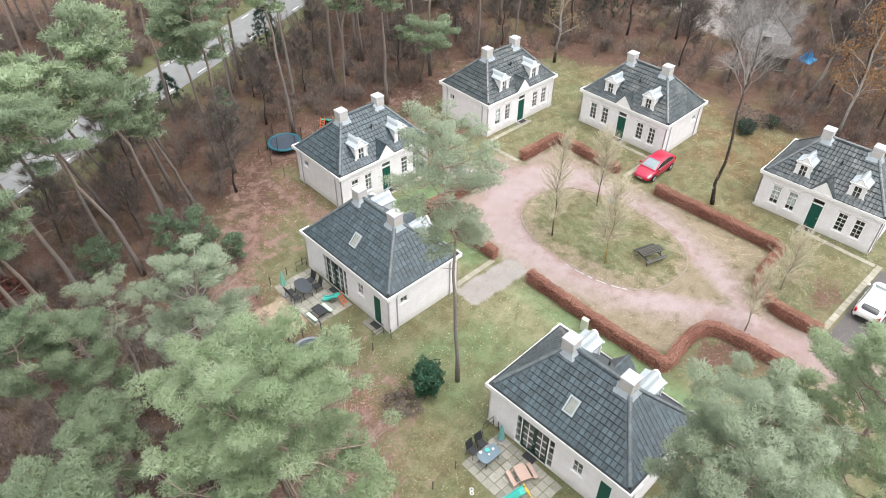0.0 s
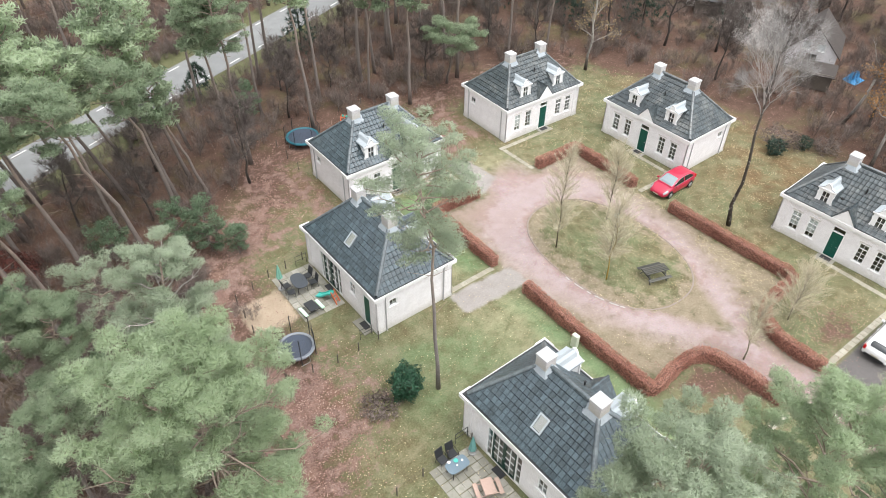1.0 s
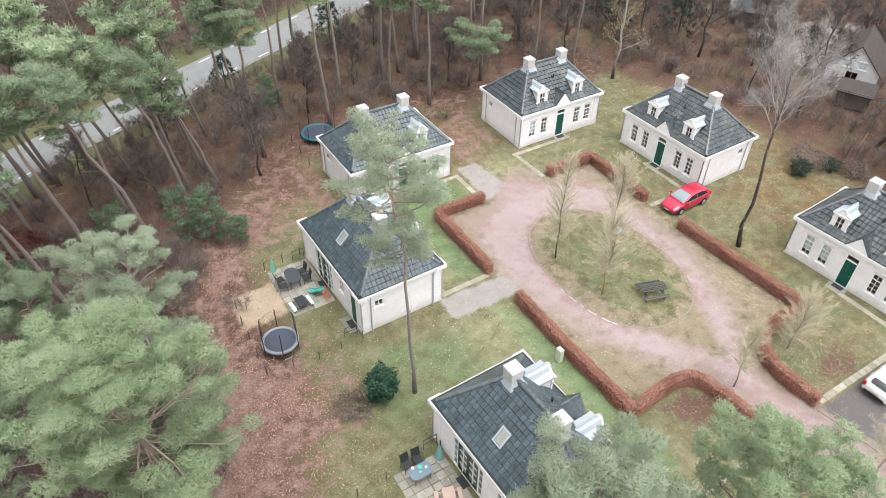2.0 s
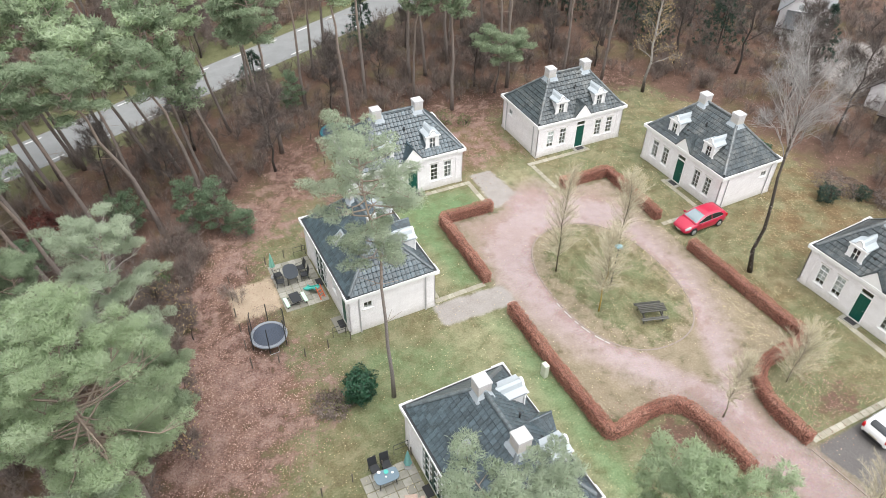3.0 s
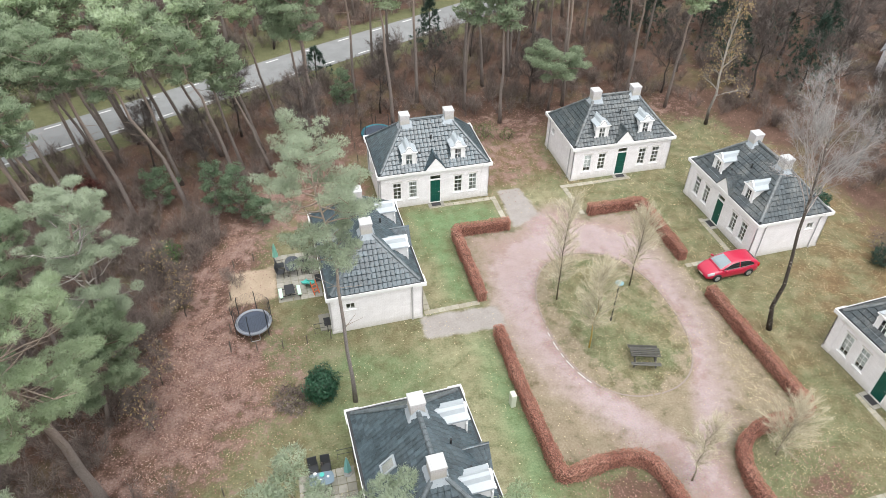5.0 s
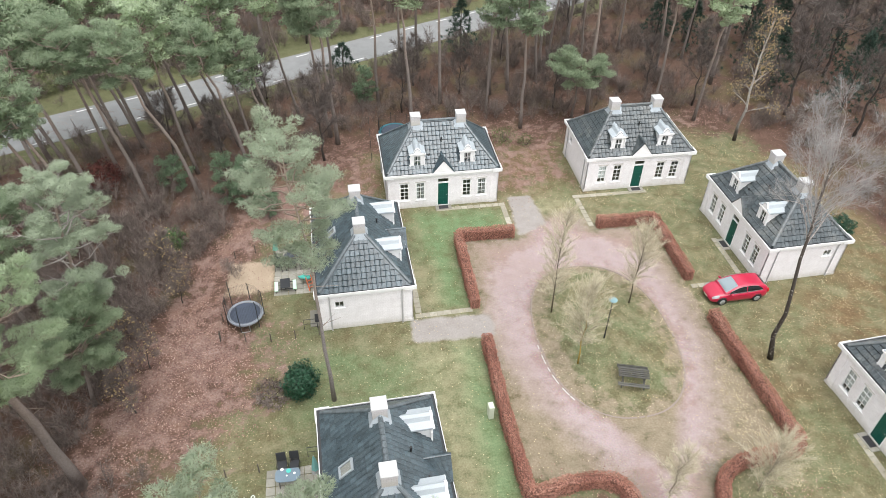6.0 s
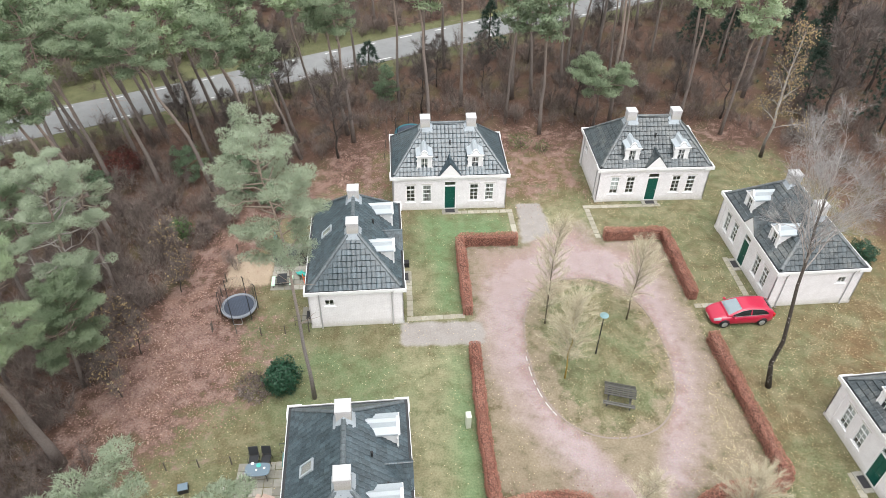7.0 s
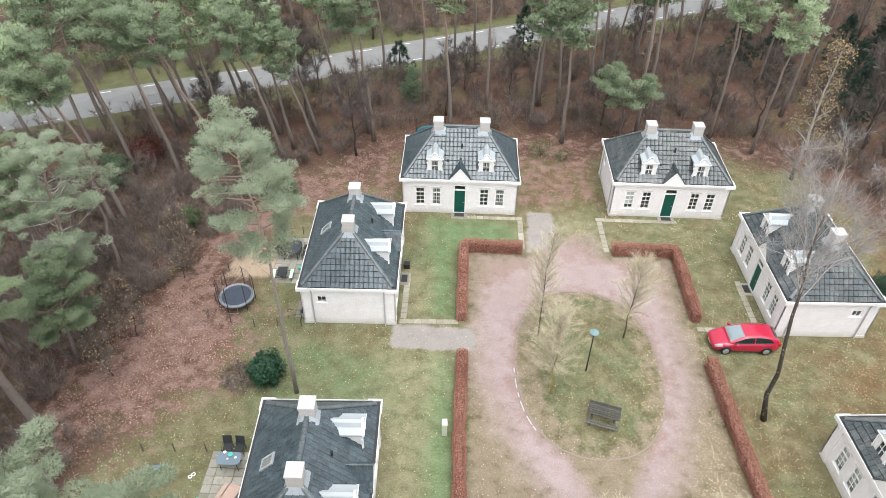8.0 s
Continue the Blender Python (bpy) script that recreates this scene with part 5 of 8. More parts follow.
def pine_parts(seed, h, low, r, branches, tuft, lean=(0.0, 0.0), sparse=0.0, girth=0.17, pad=0.5):
    """Scots pine: crooked trunk, boughs, and rounded pads of needles on side shoots. tuft: blades a pad, length, half width."""
    rng = np.random.default_rng(seed)
    trunk, boughs = Mesh(), Mesh()
    n = 9
    wob = rng.normal(0, 0.16, (n, 2)) * np.linspace(0, 1, n)[:, None]
    line = [np.array([lean[0] * (i / (n - 1)) ** 1.3 + wob[i, 0], lean[1] * (i / (n - 1)) ** 1.3 + wob[i, 1], h * 0.97 * i / (n - 1) - (0.25 if i == 0 else 0)]) for i in range(n)]
    trunk.tube(line, [girth * (1.25 if i == 0 else 1) * (1 - 0.78 * i / (n - 1)) for i in range(n)], 8)
    zs = np.array([p[2] for p in line])
    lx, ly = np.array([p[0] for p in line]), np.array([p[1] for p in line])
    at = lambda z: np.array([np.interp(z, zs, lx), np.interp(z, zs, ly), z])
    centres, radii = [], []
    per, length, width = tuft
    ang = rng.uniform(0, 6.3)
    for i in range(branches):
        t = (i + rng.uniform(0, 0.8)) / branches
        z = low + (h - low) * t * 0.97
        ang += 2.4 + rng.normal(0, 0.35)
        prof = (0.6 + 1.15 * t) if t < 0.35 else 1.0 * math.sqrt(max(0.03, 1 - ((t - 0.35) / 0.68) ** 2))
        gone = rng.random() < sparse and t < 0.72
        ln = r * prof * rng.uniform(0.6, 1.12)
        el = 0.05 + 0.75 * t ** 1.5 + rng.normal(0, 0.12)
        dr = np.array([math.cos(ang) * math.cos(el), math.sin(ang) * math.cos(el), math.sin(el)])
        a = at(min(z, h * 0.95))
        path = bent(a, a + dr * ln, 0.10 * ln * (1 - t), rng)
        boughs.tube(path, [0.046 * (1 - 0.75 * j / 4) * (0.5 + ln / r * 0.6) for j in range(5)], 4, False)
        side = np.array([-math.sin(ang), math.cos(ang), 0])
        if gone and per > 50:
            for k in (1, 2, 3, 3):
                e = path[k] + (dr * 0.6 + side * rng.choice((-1, 1)) * rng.uniform(0.3, 0.9) + [0, 0, rng.uniform(0, 0.4)]) * ln * 0.28
                boughs.tube(bent(path[k], e, 0.0, rng, 2), [0.02, 0.014, 0.006], 3, False)
        many = max(2, round(ln / (pad * 0.85)))
        for j in range(many):
            if gone and j < many - 1:
                continue
            u = 0.34 + 0.66 * (j + rng.uniform(0.3, 1)) / many
            k = min(3, int(u * 4))
            p = path[k] + (path[k + 1] - path[k]) * (u * 4 - k)
            off = 0.36 * ln * (1.1 - u) * rng.choice((-1, 1)) * rng.uniform(0.3, 1.15)
            e = p + side * off + dr * abs(off) * 0.5 + np.array([0, 0, rng.uniform(0.05, 0.3)])
            if per > 50:
                boughs.tube([p, e], [0.018, 0.008], 3, False)
            centres.append(e + np.array([0, 0, 0.06]))
            radii.append(pad * rng.uniform(0.6, 1.2))
    centres.append(at(h * 0.97))
    radii.append(pad * 0.9)
    # dead stubs below the crown
    for i in range(7):
        z = low * rng.uniform(0.55, 1.0)
        w = rng.uniform(0, 6.3)
        a = at(z)
        boughs.tube([a, a + np.array([math.cos(w), math.sin(w), rng.uniform(-0.1, 0.3)]) * rng.uniform(0.4, 1.3)], [0.022, 0.008], 3, False)
    v, f, nr = clumps(np.array(centres), np.array(radii), per, length, width, rng)
    needles = tri_mesh("foliage", v, f, normals=nr)
    return trunk.data("trunk", True), boughs.data("branchwork", True), needles


def pine(name, label, x, y, data, needle, bough=None, turn=0.0, group="pines"):
    t = thing(name, label, "tree", pose(x, y, float(relief(np.array([x]), np.array([y]))[0]) - 0.02, 0, 0, turn), group)
    for d, m, nm in zip(data, (M_PALEBARK if "open crown" in label else M_PINEBARK, bough or M_PINEBARK, needle), ("trunk", "branchwork", "foliage")):
        if not d.materials:
            d.materials.append(m)
        ob = part(nm, d, None, t)
        if nm != "trunk":
            tagged(ob, kind="stuff")
    return t


M_BOUGH = bark("pale_pine_bough", (0.26, 0.20, 0.155), (0.36, 0.29, 0.235), 6)
NEAR = (780, 0.15, 0.0145)
AIRY = (400, 0.15, 0.0145)
MIDDLE = (180, 0.24, 0.027)
# the pines nearest the walk: place, lean, height, foot of the crown, reach, boughs, tuft, sparseness, needles
for i, (x, y, lean, h, low, r, nb, tuft, sparse, nd, label) in enumerate([
    (-17.6, -8.1, (-0.75, 0.65), 17.9, 10.6, 2.8, 40, AIRY, 0.12, M_NEEDLE_PALE, "tall pine with open crown on the lawn between cottages"),
    (-30.9, -11.8, (-0.5, -2.3), 17.2, 9.8, 4.2, 60, NEAR, 0.24, M_NEEDLE_Y, "broad old pine with dense pale green crown"),
    (-33.2, -17.6, (0.4, -0.4), 13.0, 7.4, 2.9, 34, NEAR, 0.2, M_NEEDLE_PALE, "pine with drooping boughs at the lawn edge"),
    (-31.3, -6.6, (2.0, -1.2), 8.6, 3.6, 2.7, 36, NEAR, 0.10, M_NEEDLE, "low leaning pine beside the leaf litter"),
    (-30.7, -5.2, (0.9, 0.6), 14.6, 6.2, 2.6, 40, NEAR, 0.28, M_NEEDLE_PALE, "thin pine with bare silvery boughs"),
    (-19.7, -24.5, (-0.8, 0.2), 15.4, 9.4, 3.7, 50, NEAR, 0.0, M_NEEDLE_PALE, "broad pine beside the white cottage"),
    (-14.8, -26.7, (0.4, 0.3), 15.0, 7.5, 3.5, 42, NEAR, 0.15, M_NEEDLE_Y, "yellowish pine near the court entrance"),
    (-12.0, -29.6, (0.0, 0.4), 11.5, 6.0, 3.0, 34, NEAR, 0.15, M_NEEDLE, "pine with bare lower branches near the lane"),
    (-31.8, 1.6, (-0.3, 0.6), 9.8, 6.4, 1.8, 22, AIRY, 0.35, M_NEEDLE_PALE, "bluish young pine in the wood edge"),
    (-34.4, -1.2, (0.2, -0.4), 11.2, 7.2, 2.1, 24, NEAR, 0.35, M_NEEDLE, "bluish pine in the wood edge"),
    (-36.4, -0.4, (0.2, -0.4), 12.0, 8.0, 2.2, 24, NEAR, 0.35, M_NEEDLE, "pine with rounded crown in the wood edge"),
    (-33.9, 6.3, (-3.3, -0.5), 15.4, 10.8, 2.6, 32, MIDDLE, 0.2, M_NEEDLE_Y, "tall forest pine with a long reddish trunk"),
    (-33.2, 6.7, (-2.6, -0.8), 15.0, 11.0, 2.4, 28, MIDDLE, 0.2, M_NEEDLE, "tall forest pine with a forked look"),
    (-27.4, 13.4, (-3.4, -1.6), 14.8, 11.0, 2.3, 26, MIDDLE, 0.2, M_NEEDLE, "slender forest pine leaning over undergrowth"),
    (-31.4, 13.4, (-2.6, -0.4), 15.4, 11.2, 2.3, 26, MIDDLE, 0.2, M_NEEDLE, "tall forest pine with grey-green crown"),
    (-23.8, 17.0, (-2.0, -1.6), 13.4, 9.4, 2.1, 24, MIDDLE, 0.2, M_NEEDLE, "forest pine behind the cottages"),
    (-16.2, 20.6, (-1.2, -1.2), 15.6, 11.0, 2.8, 34, MIDDLE, 0.15, M_NEEDLE, "slender pine with a high small crown"),
    (6.3, 22.6, (-0.6, -2.6), 6.4, 4.8, 3.0, 20, MIDDLE, 0.0, M_NEEDLE, "low flat-crowned leaning pine behind the cottages"),
    (-33.5, -22.5, (0.4, 0.5), 13.5, 6.5, 3.3, 40, NEAR, 0.2, M_NEEDLE, "pine with pale bare boughs at the clearing"),
    (-38.5, -11.0, (0.6, 0.2), 13.6, 8.5, 2.9, 32, NEAR, 0.3, M_NEEDLE, "dense pine with grey-green needles"),
    (-36.0, -6.0, (0.6, 0.0), 10.3, 6.2, 2.3, 28, NEAR, 0.35, M_NEEDLE, "young pine with feathery boughs"),
]):
    pine("pine_tree", label, x, y, pine_parts(100 + i, h, low, r, nb, tuft, lean, sparse, 0.29 if "old" in label else 0.125 if "lawn between" in label else 0.19 if h > 13 else 0.14, 0.40 if tuft is not MIDDLE else 0.5), nd, M_DEADWOOD if "silvery" in label or "bare" in label else M_BOUGH)

FAR = (44, 0.38, 0.062)
VARIANTS = [pine_parts(300 + i, h, low, r, nb, FAR, (rng_x, 0.3), 0.1, 0.175, 0.62) for i, (h, low, r, nb, rng_x) in enumerate([
    (15.5, 11.2, 2.2, 24, 0.5), (14.5, 10.2, 2.5, 24, -0.6), (16.5, 12.2, 2.1, 22, 0.8), (13.5, 9.4, 2.3, 24, -0.2), (15.0, 10.8, 2.6, 26, 0.2), (17.0, 13.0, 2.0, 20, -0.4)])]
TRUNKS = [(-49.6, 18), (-46.5, 18.4), (-40.8, 21), (-39.2, 20), (-34, 20.6), (-33.2, 22), (-32.4, 25.6), (-35.5, 14.2), (-38.6, 14.8), (-34.6, 18.4),
          (-35.2, 23.4), (-33.8, 24), (-32, 25), (-29.2, 25), (-26.4, 21.2), (-24.8, 21), (-23.1, 18.8), (-21.2, 21), (-19.6, 25.6), (-16.8, 22), (-16.2, 31.4), (-20.8, 18.4),
          (-9.2, 33.4), (-7, 35.4), (-5.9, 27), (-1.8, 24.6), (-0.8, 27.6), (0.9, 21.4), (1.2, 28.2), (4.6, 30), (5.8, 33), (7.4, 35.4), (10.2, 37.6), (10.4, 32.8),
          (14.6, 22.8), (17.4, 29.2), (17.8, 20.4), (22.6, 43), (16.6, 44.6), (15, 46)]
rng = np.random.default_rng(7)
spots = list(TRUNKS)


def room(x, y, gap):
    p = np.array([[x, y]])
    if poly_distance(p[:, 0], p[:, 1], YARD)[0] > -2.5 or poly_distance(p[:, 0], p[:, 1], ROAD_POLY)[0] > -1.8 or poly_distance(p[:, 0], p[:, 1], LITTER)[0] > -1.0:
        return False
    if x > 20 and y < 22 or math.dist((x, y), (-20, -35)) < 18 or -2.5 < x < 5 and y < -18:
        return False
    return all(math.dist((x, y), s) > gap for s in spots)


near_spots = [(-29.7, -12), (-28.9, -16.6), (-28.8, -10), (-30.7, -5.2), (-31.2, 0.2), (-34.4, -1.2), (-36.4, -0.4), (-33.8, 5.8), (-27.4, 12.2), (-32.4, 13), (-33.5, -22.5), (-38.5, -11), (-36, -6)]
spots += near_spots
fill = []
for x0, x1, y0, y1, count, gap in ((-70, -36, -34, 16, 46, 5.4), (-70, 40, 36, 74, 78, 4.8), (-62, -27, 14, 30, 9, 4.2), (-14, 24, 20, 34, 8, 4.5), (24, 62, 30, 60, 26, 5.0)):
    k = 0
    while k < count * 12 and count:
        k += 1
        x, y = rng.uniform(x0, x1), rng.uniform(y0, y1)
        if room(x, y, gap):
            spots.append((x, y))
            fill.append((x, y))
            count -= 1
for i, (x, y) in enumerate(TRUNKS + fill):
    k = i % 6
    label = ("tall forest pine with a bare trunk", "forest pine with a wide flat crown", "straight forest pine with a high crown",
             "forest pine with reddish upper bark", "forest pine with a rounded crown", "very tall forest pine with a tufted top")[k]
    t = pine("pine_tree", label, x, y, VARIANTS[k], M_NEEDLE if k % 2 else M_NEEDLE_Y, turn=float(rng.uniform(0, 360)), group="forest pines")
    s = float(rng.uniform(0.86, 1.12))
    west = -10.5 if x < -19 and y < 36 else (-4.0 if x < 4 else -1.5)
    t.matrix_basis = Matrix.Translation(t.matrix_basis.translation) @ pose(0, 0, 0, float(rng.normal(0, 2.2)), west + float(rng.normal(0, 2.4)), 0) @ t.matrix_basis.to_3x3().to_4x4() @ Matrix.Diagonal((s, s, s, 1))


def bare_tree(seed, h, girth, spread, levels, twigs, lean=(0, 0), first=0.35, twig_len=0.5, twig_w=0.012, up=0.5, stout=0.35, crook=0.09):
    """Leafless broadleaf tree: trunk, limbs and a haze of fine twigs."""
    rg = np.random.default_rng(seed)
    trunk, limbs = Mesh(), Mesh()
    n = 8
    line = [np.array([lean[0] * (i / (n - 1)) + rg.normal(0, crook) * (i > 0), lean[1] * (i / (n - 1)) + rg.normal(0, crook) * (i > 0), h * 0.8 * i / (n - 1) - 0.2 * (i == 0)]) for i in range(n)]
    trunk.tube(line, [girth * (1.3 if i == 0 else 1) * (1 - 0.7 * (i / (n - 1)) ** 0.8) for i in range(n)], 8)
    tips = []

    def grow(p, d, ln, r, lv):
        e = p + d * ln
        limbs.tube(bent(p, e, -0.05 * ln, rg, 3), [r, r * 0.85, r * 0.7, r * 0.5], 5 if lv > 1 else 3, False)
        tips.append((p + d * ln * 0.5, d))
        tips.append((e, d))
        if lv <= 0:
            return
        for _ in range(3 if lv > 1 else 4):
            u = rg.uniform(0.35, 1.0)
            nd = d + rg.normal(0, 0.55, 3)
            nd[2] += up * 0.5
            nd /= np.linalg.norm(nd)
            grow(p + d * ln * u, nd, ln * rg.uniform(0.45, 0.72), r * 0.5, lv - 1)

    count = int(7 + h * 0.6)
    for i in range(count):
        t = first + (1 - first) * (i + rg.uniform(0, 0.6)) / count
        k = min(n - 2, int(t * (n - 1)))
        p = line[k] + (line[k + 1] - line[k]) * (t * (n - 1) - k)
        a = i * 2.4 + rg.normal(0, 0.4)
        d = np.array([math.cos(a), math.sin(a), up + 0.9 * t + rg.normal(0, 0.15)])
        d /= np.linalg.norm(d)
        grow(p, d, spread * (1.1 - 0.6 * (t - first)) * rg.uniform(0.5, 0.8), girth * stout * (1.2 - t), levels)
    c = np.array([t[0] for t in tips])
    w = np.array([t[1] for t in tips])
    v, f = blades(c, w, twigs, twig_len, twig_w, rg, 0.75)
    return trunk.data("trunk", True), limbs.data("branchwork", True), tri_mesh("twig_crown", v, f), c, w


def broadleaf(name, label, x, y, made, barkm, twigm, group="", turn=0.0, leaves=0, leafm=None, seed=0, scale=1.0, limbm=None):
    t = thing(name, label, "tree", pose(x, y, float(relief(np.array([x]), np.array([y]))[0]) - 0.02, 0, 0, turn) @ Matrix.Diagonal((scale, scale, scale, 1)), group)
    for d, m, nm in zip(made[:3], (barkm, limbm or barkm, twigm), ("trunk", "branchwork", "twig_crown")):
        if not d.materials:
            d.materials.append(m)
        ob = part(nm, d, None, t)
        if nm != "trunk":
            tagged(ob, kind="stuff")
    if leaves:
        rg = np.random.default_rng(seed)
        k = rg.integers(0, len(made[3]), leaves)
        v, f = leaf_cloud(made[3][k] + rg.normal(0, 0.28, (leaves, 3)), rg.normal(0, 1, (leaves, 3)), 0.075, rg)
        d = tri_mesh("foliage", v, f)
        d.materials.append(leafm)
        tagged(part("foliage", d, None, t), "last autumn leaves", kind="stuff")
    return t


broadleaf("oak_tree", "bare dark-barked tree with grey twigs on the lawn", 9.8, -8.8, bare_tree(21, 19.0, 0.155, 3.9, 3, 4, (-2.4, -0.6), 0.64, 0.6, 0.006, 0.9, 0.5, 0.10), M_OAKBARK, M_TWIG_GREY, limbm=M_PALELIMB)
broadleaf("birch_tree", "white-barked birch with few yellow leaves", 20.0, 16.4, bare_tree(22, 15, 0.15, 2.4, 2, 9, (-0.8, -1.0), 0.25, 0.5, 0.008, 0.5), M_BIRCHBARK, M_TWIG, leaves=1700, leafm=M_AUTUMN, seed=4)
broadleaf("birch_tree", "leaning white birch without leaves", 31.5, -5.7, bare_tree(23, 14, 0.16, 2.0, 2, 6, (1.2, -2.4), 0.45, 0.5, 0.008, 0.6), M_BIRCHBARK, M_TWIG)
broadleaf("larch_tree", "orange-leaved autumn tree behind the cottage", 26.4, -11.2, bare_tree(24, 15, 0.16, 3.0, 3, 5, (0.4, 0.0), 0.3, 0.5, 0.01, 0.3), M_BIRCHBARK, M_TWIG, leaves=5200, leafm=leafy("orange_autumn_leaves", [(0.28, 0.13, 0.04), (0.42, 0.22, 0.08), (0.52, 0.31, 0.13)], 0.7, 0.3), seed=5)
# slender trees in the court
def feather_tree(seed, h, low, reach, rods, girth):
    """Young tree: straight stem, many thin rising branches, each feathered with long fine twigs."""
    rg = np.random.default_rng(seed)
    stem, limbs = Mesh(), Mesh()
    line = [np.array([rg.normal(0, 0.03) * k, rg.normal(0, 0.03) * k, h * 0.93 * k / 6 - (0.15 if k == 0 else 0)]) for k in range(7)]
    stem.tube(line, [girth * (1.25 if k == 0 else 1) * (1 - 0.145 * k) for k in range(7)], 7)
    c, w = [], []
    for i in range(rods):
        t = (i + rg.uniform(0, 0.9)) / rods
        z = low + (h * 0.93 - low) * t
        k = min(5, int(z / (h * 0.93) * 6))
        p = line[k] + (line[k + 1] - line[k]) * (z / (h * 0.93) * 6 - k)
        a = rg.uniform(0, 6.3)
        rise = 0.85 + 1.0 * t + rg.normal(0, 0.28)
        d = np.array([math.cos(a), math.sin(a), rise])
        d /= np.linalg.norm(d)
        ln = reach * (0.42 + 0.62 * math.sin(math.pi * min(1, 0.12 + 0.95 * t)) ** 0.8) * rg.uniform(0.65, 1.1)
        path = bent(p, p + d * ln, -0.08 * ln, rg, 3)
        limbs.tube(path, [0.013, 0.010, 0.007, 0.004], 3, False)
        for u in np.linspace(0.18, 1.0, max(5, int(ln / 0.11))):
            q = min(2, int(u * 3))
            c.append(path[q] + (path[q + 1] - path[q]) * (u * 3 - q))
            w.append(d * 1.1 + np.array([0, 0, 0.2]))
    v, f = blades(np.array(c), np.array(w), 7, 0.36, 0.0054, rg, 0.85)
    return stem.data("trunk", True), limbs.data("branchwork", True), tri_mesh("twig_crown", v, f)


for i, (x, y, h, low, sp, rods, barkm, lab) in enumerate([
        (-2.9, -2.9, 9.3, 1.3, 1.9, 120, M_YOUNGBARK, "slender bare tree on the oval lawn"), (-2.5, -7.5, 7.4, 1.5, 2.2, 120, M_YELLOWBARK, "young tree with pale twigs and yellow stem"),
        (2.6, -2.8, 6.8, 1.7, 2.1, 96, M_YOUNGBARK, "slender bare tree at the oval lawn edge"), (-0.95, -17.6, 5.6, 1.2, 1.5, 64, M_TWIGBARK, "young bare tree beside the hedge bend"),
        (4.4, -17.3, 4.6, 0.3, 2.2, 84, M_TWIGBARK, "pale twiggy young tree behind the hedge"), (0.9, -25.6, 5.5, 0.9, 2.0, 60, M_TWIGBARK, "pale twiggy tree beside the entrance")]):
    broadleaf("young_tree", lab, x, y, feather_tree(40 + i, h, low, sp, rods, 0.052), barkm, M_TWIG_PALE, "young court trees", limbm=M_TWIGBARK)
# leafless wood to the east and north-east
BARE = [bare_tree(60 + i, h, 0.14, 3.4, 2, 10, (0.4, 0.2), 0.3, 0.95, 0.018, 0.55) for i, h in enumerate((12, 14, 10))]
rng = np.random.default_rng(17)
east = [(29.5, 7), (30, 1.5), (26, -18), (30, -21), (33, -7.5), (35, 11), (27, 20), (31, 15)]
while len(east) < 40:
    x, y = rng.uniform(31, 72), rng.uniform(-34, 34)
    if all(math.dist((x, y), s) > 4.6 for s in east) and math.dist((x, y), (38.0, 2.0)) > 7 and math.dist((x, y), (44.5, 19)) > 7:
        east.append((x, y))
for i, (x, y) in enumerate(east):
    broadleaf("bare_tree", ("leafless grey-brown forest tree", "tall leafless forest tree", "small leafless tree with fine twigs")[i % 3], x, y, BARE[i % 3], M_GREYBARK, M_TWIG, "leafless forest trees", float(rng.uniform(0, 360)), scale=float(rng.uniform(0.8, 1.15)))
mixed = []
while len(mixed) < 16:
    x, y = rng.uniform(-44, 24), rng.uniform(17, 44)
    if room(x, y, 2.2) and all(math.dist((x, y), s) > 4 for s in mixed):
        mixed.append((x, y))
for i, (x, y) in enumerate(mixed):
    broadleaf("bare_tree", "thin leafless tree between the pines", x, y, BARE[i % 3], M_GREYBARK, M_TWIG, "leafless forest trees", float(rng.uniform(0, 360)), scale=float(rng.uniform(0.45, 0.8)))


SAPLING = [bare_tree(80 + i, h, 0.045, 1.3, 2, 8, (0.3, 0.2), 0.2, 0.5, 0.009, 0.7, 0.4, 0.05) for i, h in enumerate((4.6, 3.6))]
for i, (x, y) in enumerate([(-28.6, -4.2), (-27.4, 1.5), (-29.5, -5.6), (-28.9, -7.4), (-27.6, 3.8), (-30.2, -1.6), (-29.0, 5.4), (-31.0, -3.4)]):
    broadleaf("sapling", "thin leafless sapling with a few withered leaves", x, y, SAPLING[i % 2], M_GREYBARK, M_BRUSH, "saplings along the leaf litter", 50.0 * i, 160, M_AUTUMN, 70 + i, 0.8 + 0.06 * (i % 4))


def spruce_parts(seed, h, r):
    rg = np.random.default_rng(seed)
    trunk = Mesh().tube([(0, 0, -0.2), (0, 0, h * 0.95)], [0.11, 0.02], 7)
    c, w = [], []
    for i in range(int(h * 26)):
        t = rg.uniform(0.02, 1) ** 0.8
        a = rg.uniform(0, 6.3)
        rr = r * (1.05 - t) * rg.uniform(0.35, 1.0)
        c.append((rr * math.cos(a), rr * math.sin(a), 0.3 + t * (h - 0.3) - 0.15 * rr))
        w.append((math.cos(a), math.sin(a), 0.1))
    v, f = blades(np.array(c), np.array(w), 26, 0.42, 0.03, rg, 0.8)
    return trunk.data("trunk"), tri_mesh("foliage", v, f)


def spruce(label, x, y, h, r, seed, material=None):
    t = thing("conifer", label, "tree", pose(x, y, 0), "young conifers")
    a, b = spruce_parts(seed, h, r)
    part("trunk", a, M_GREYBARK, t)
    tagged(part("foliage", b, material or M_SPRUCE, t), kind="stuff")


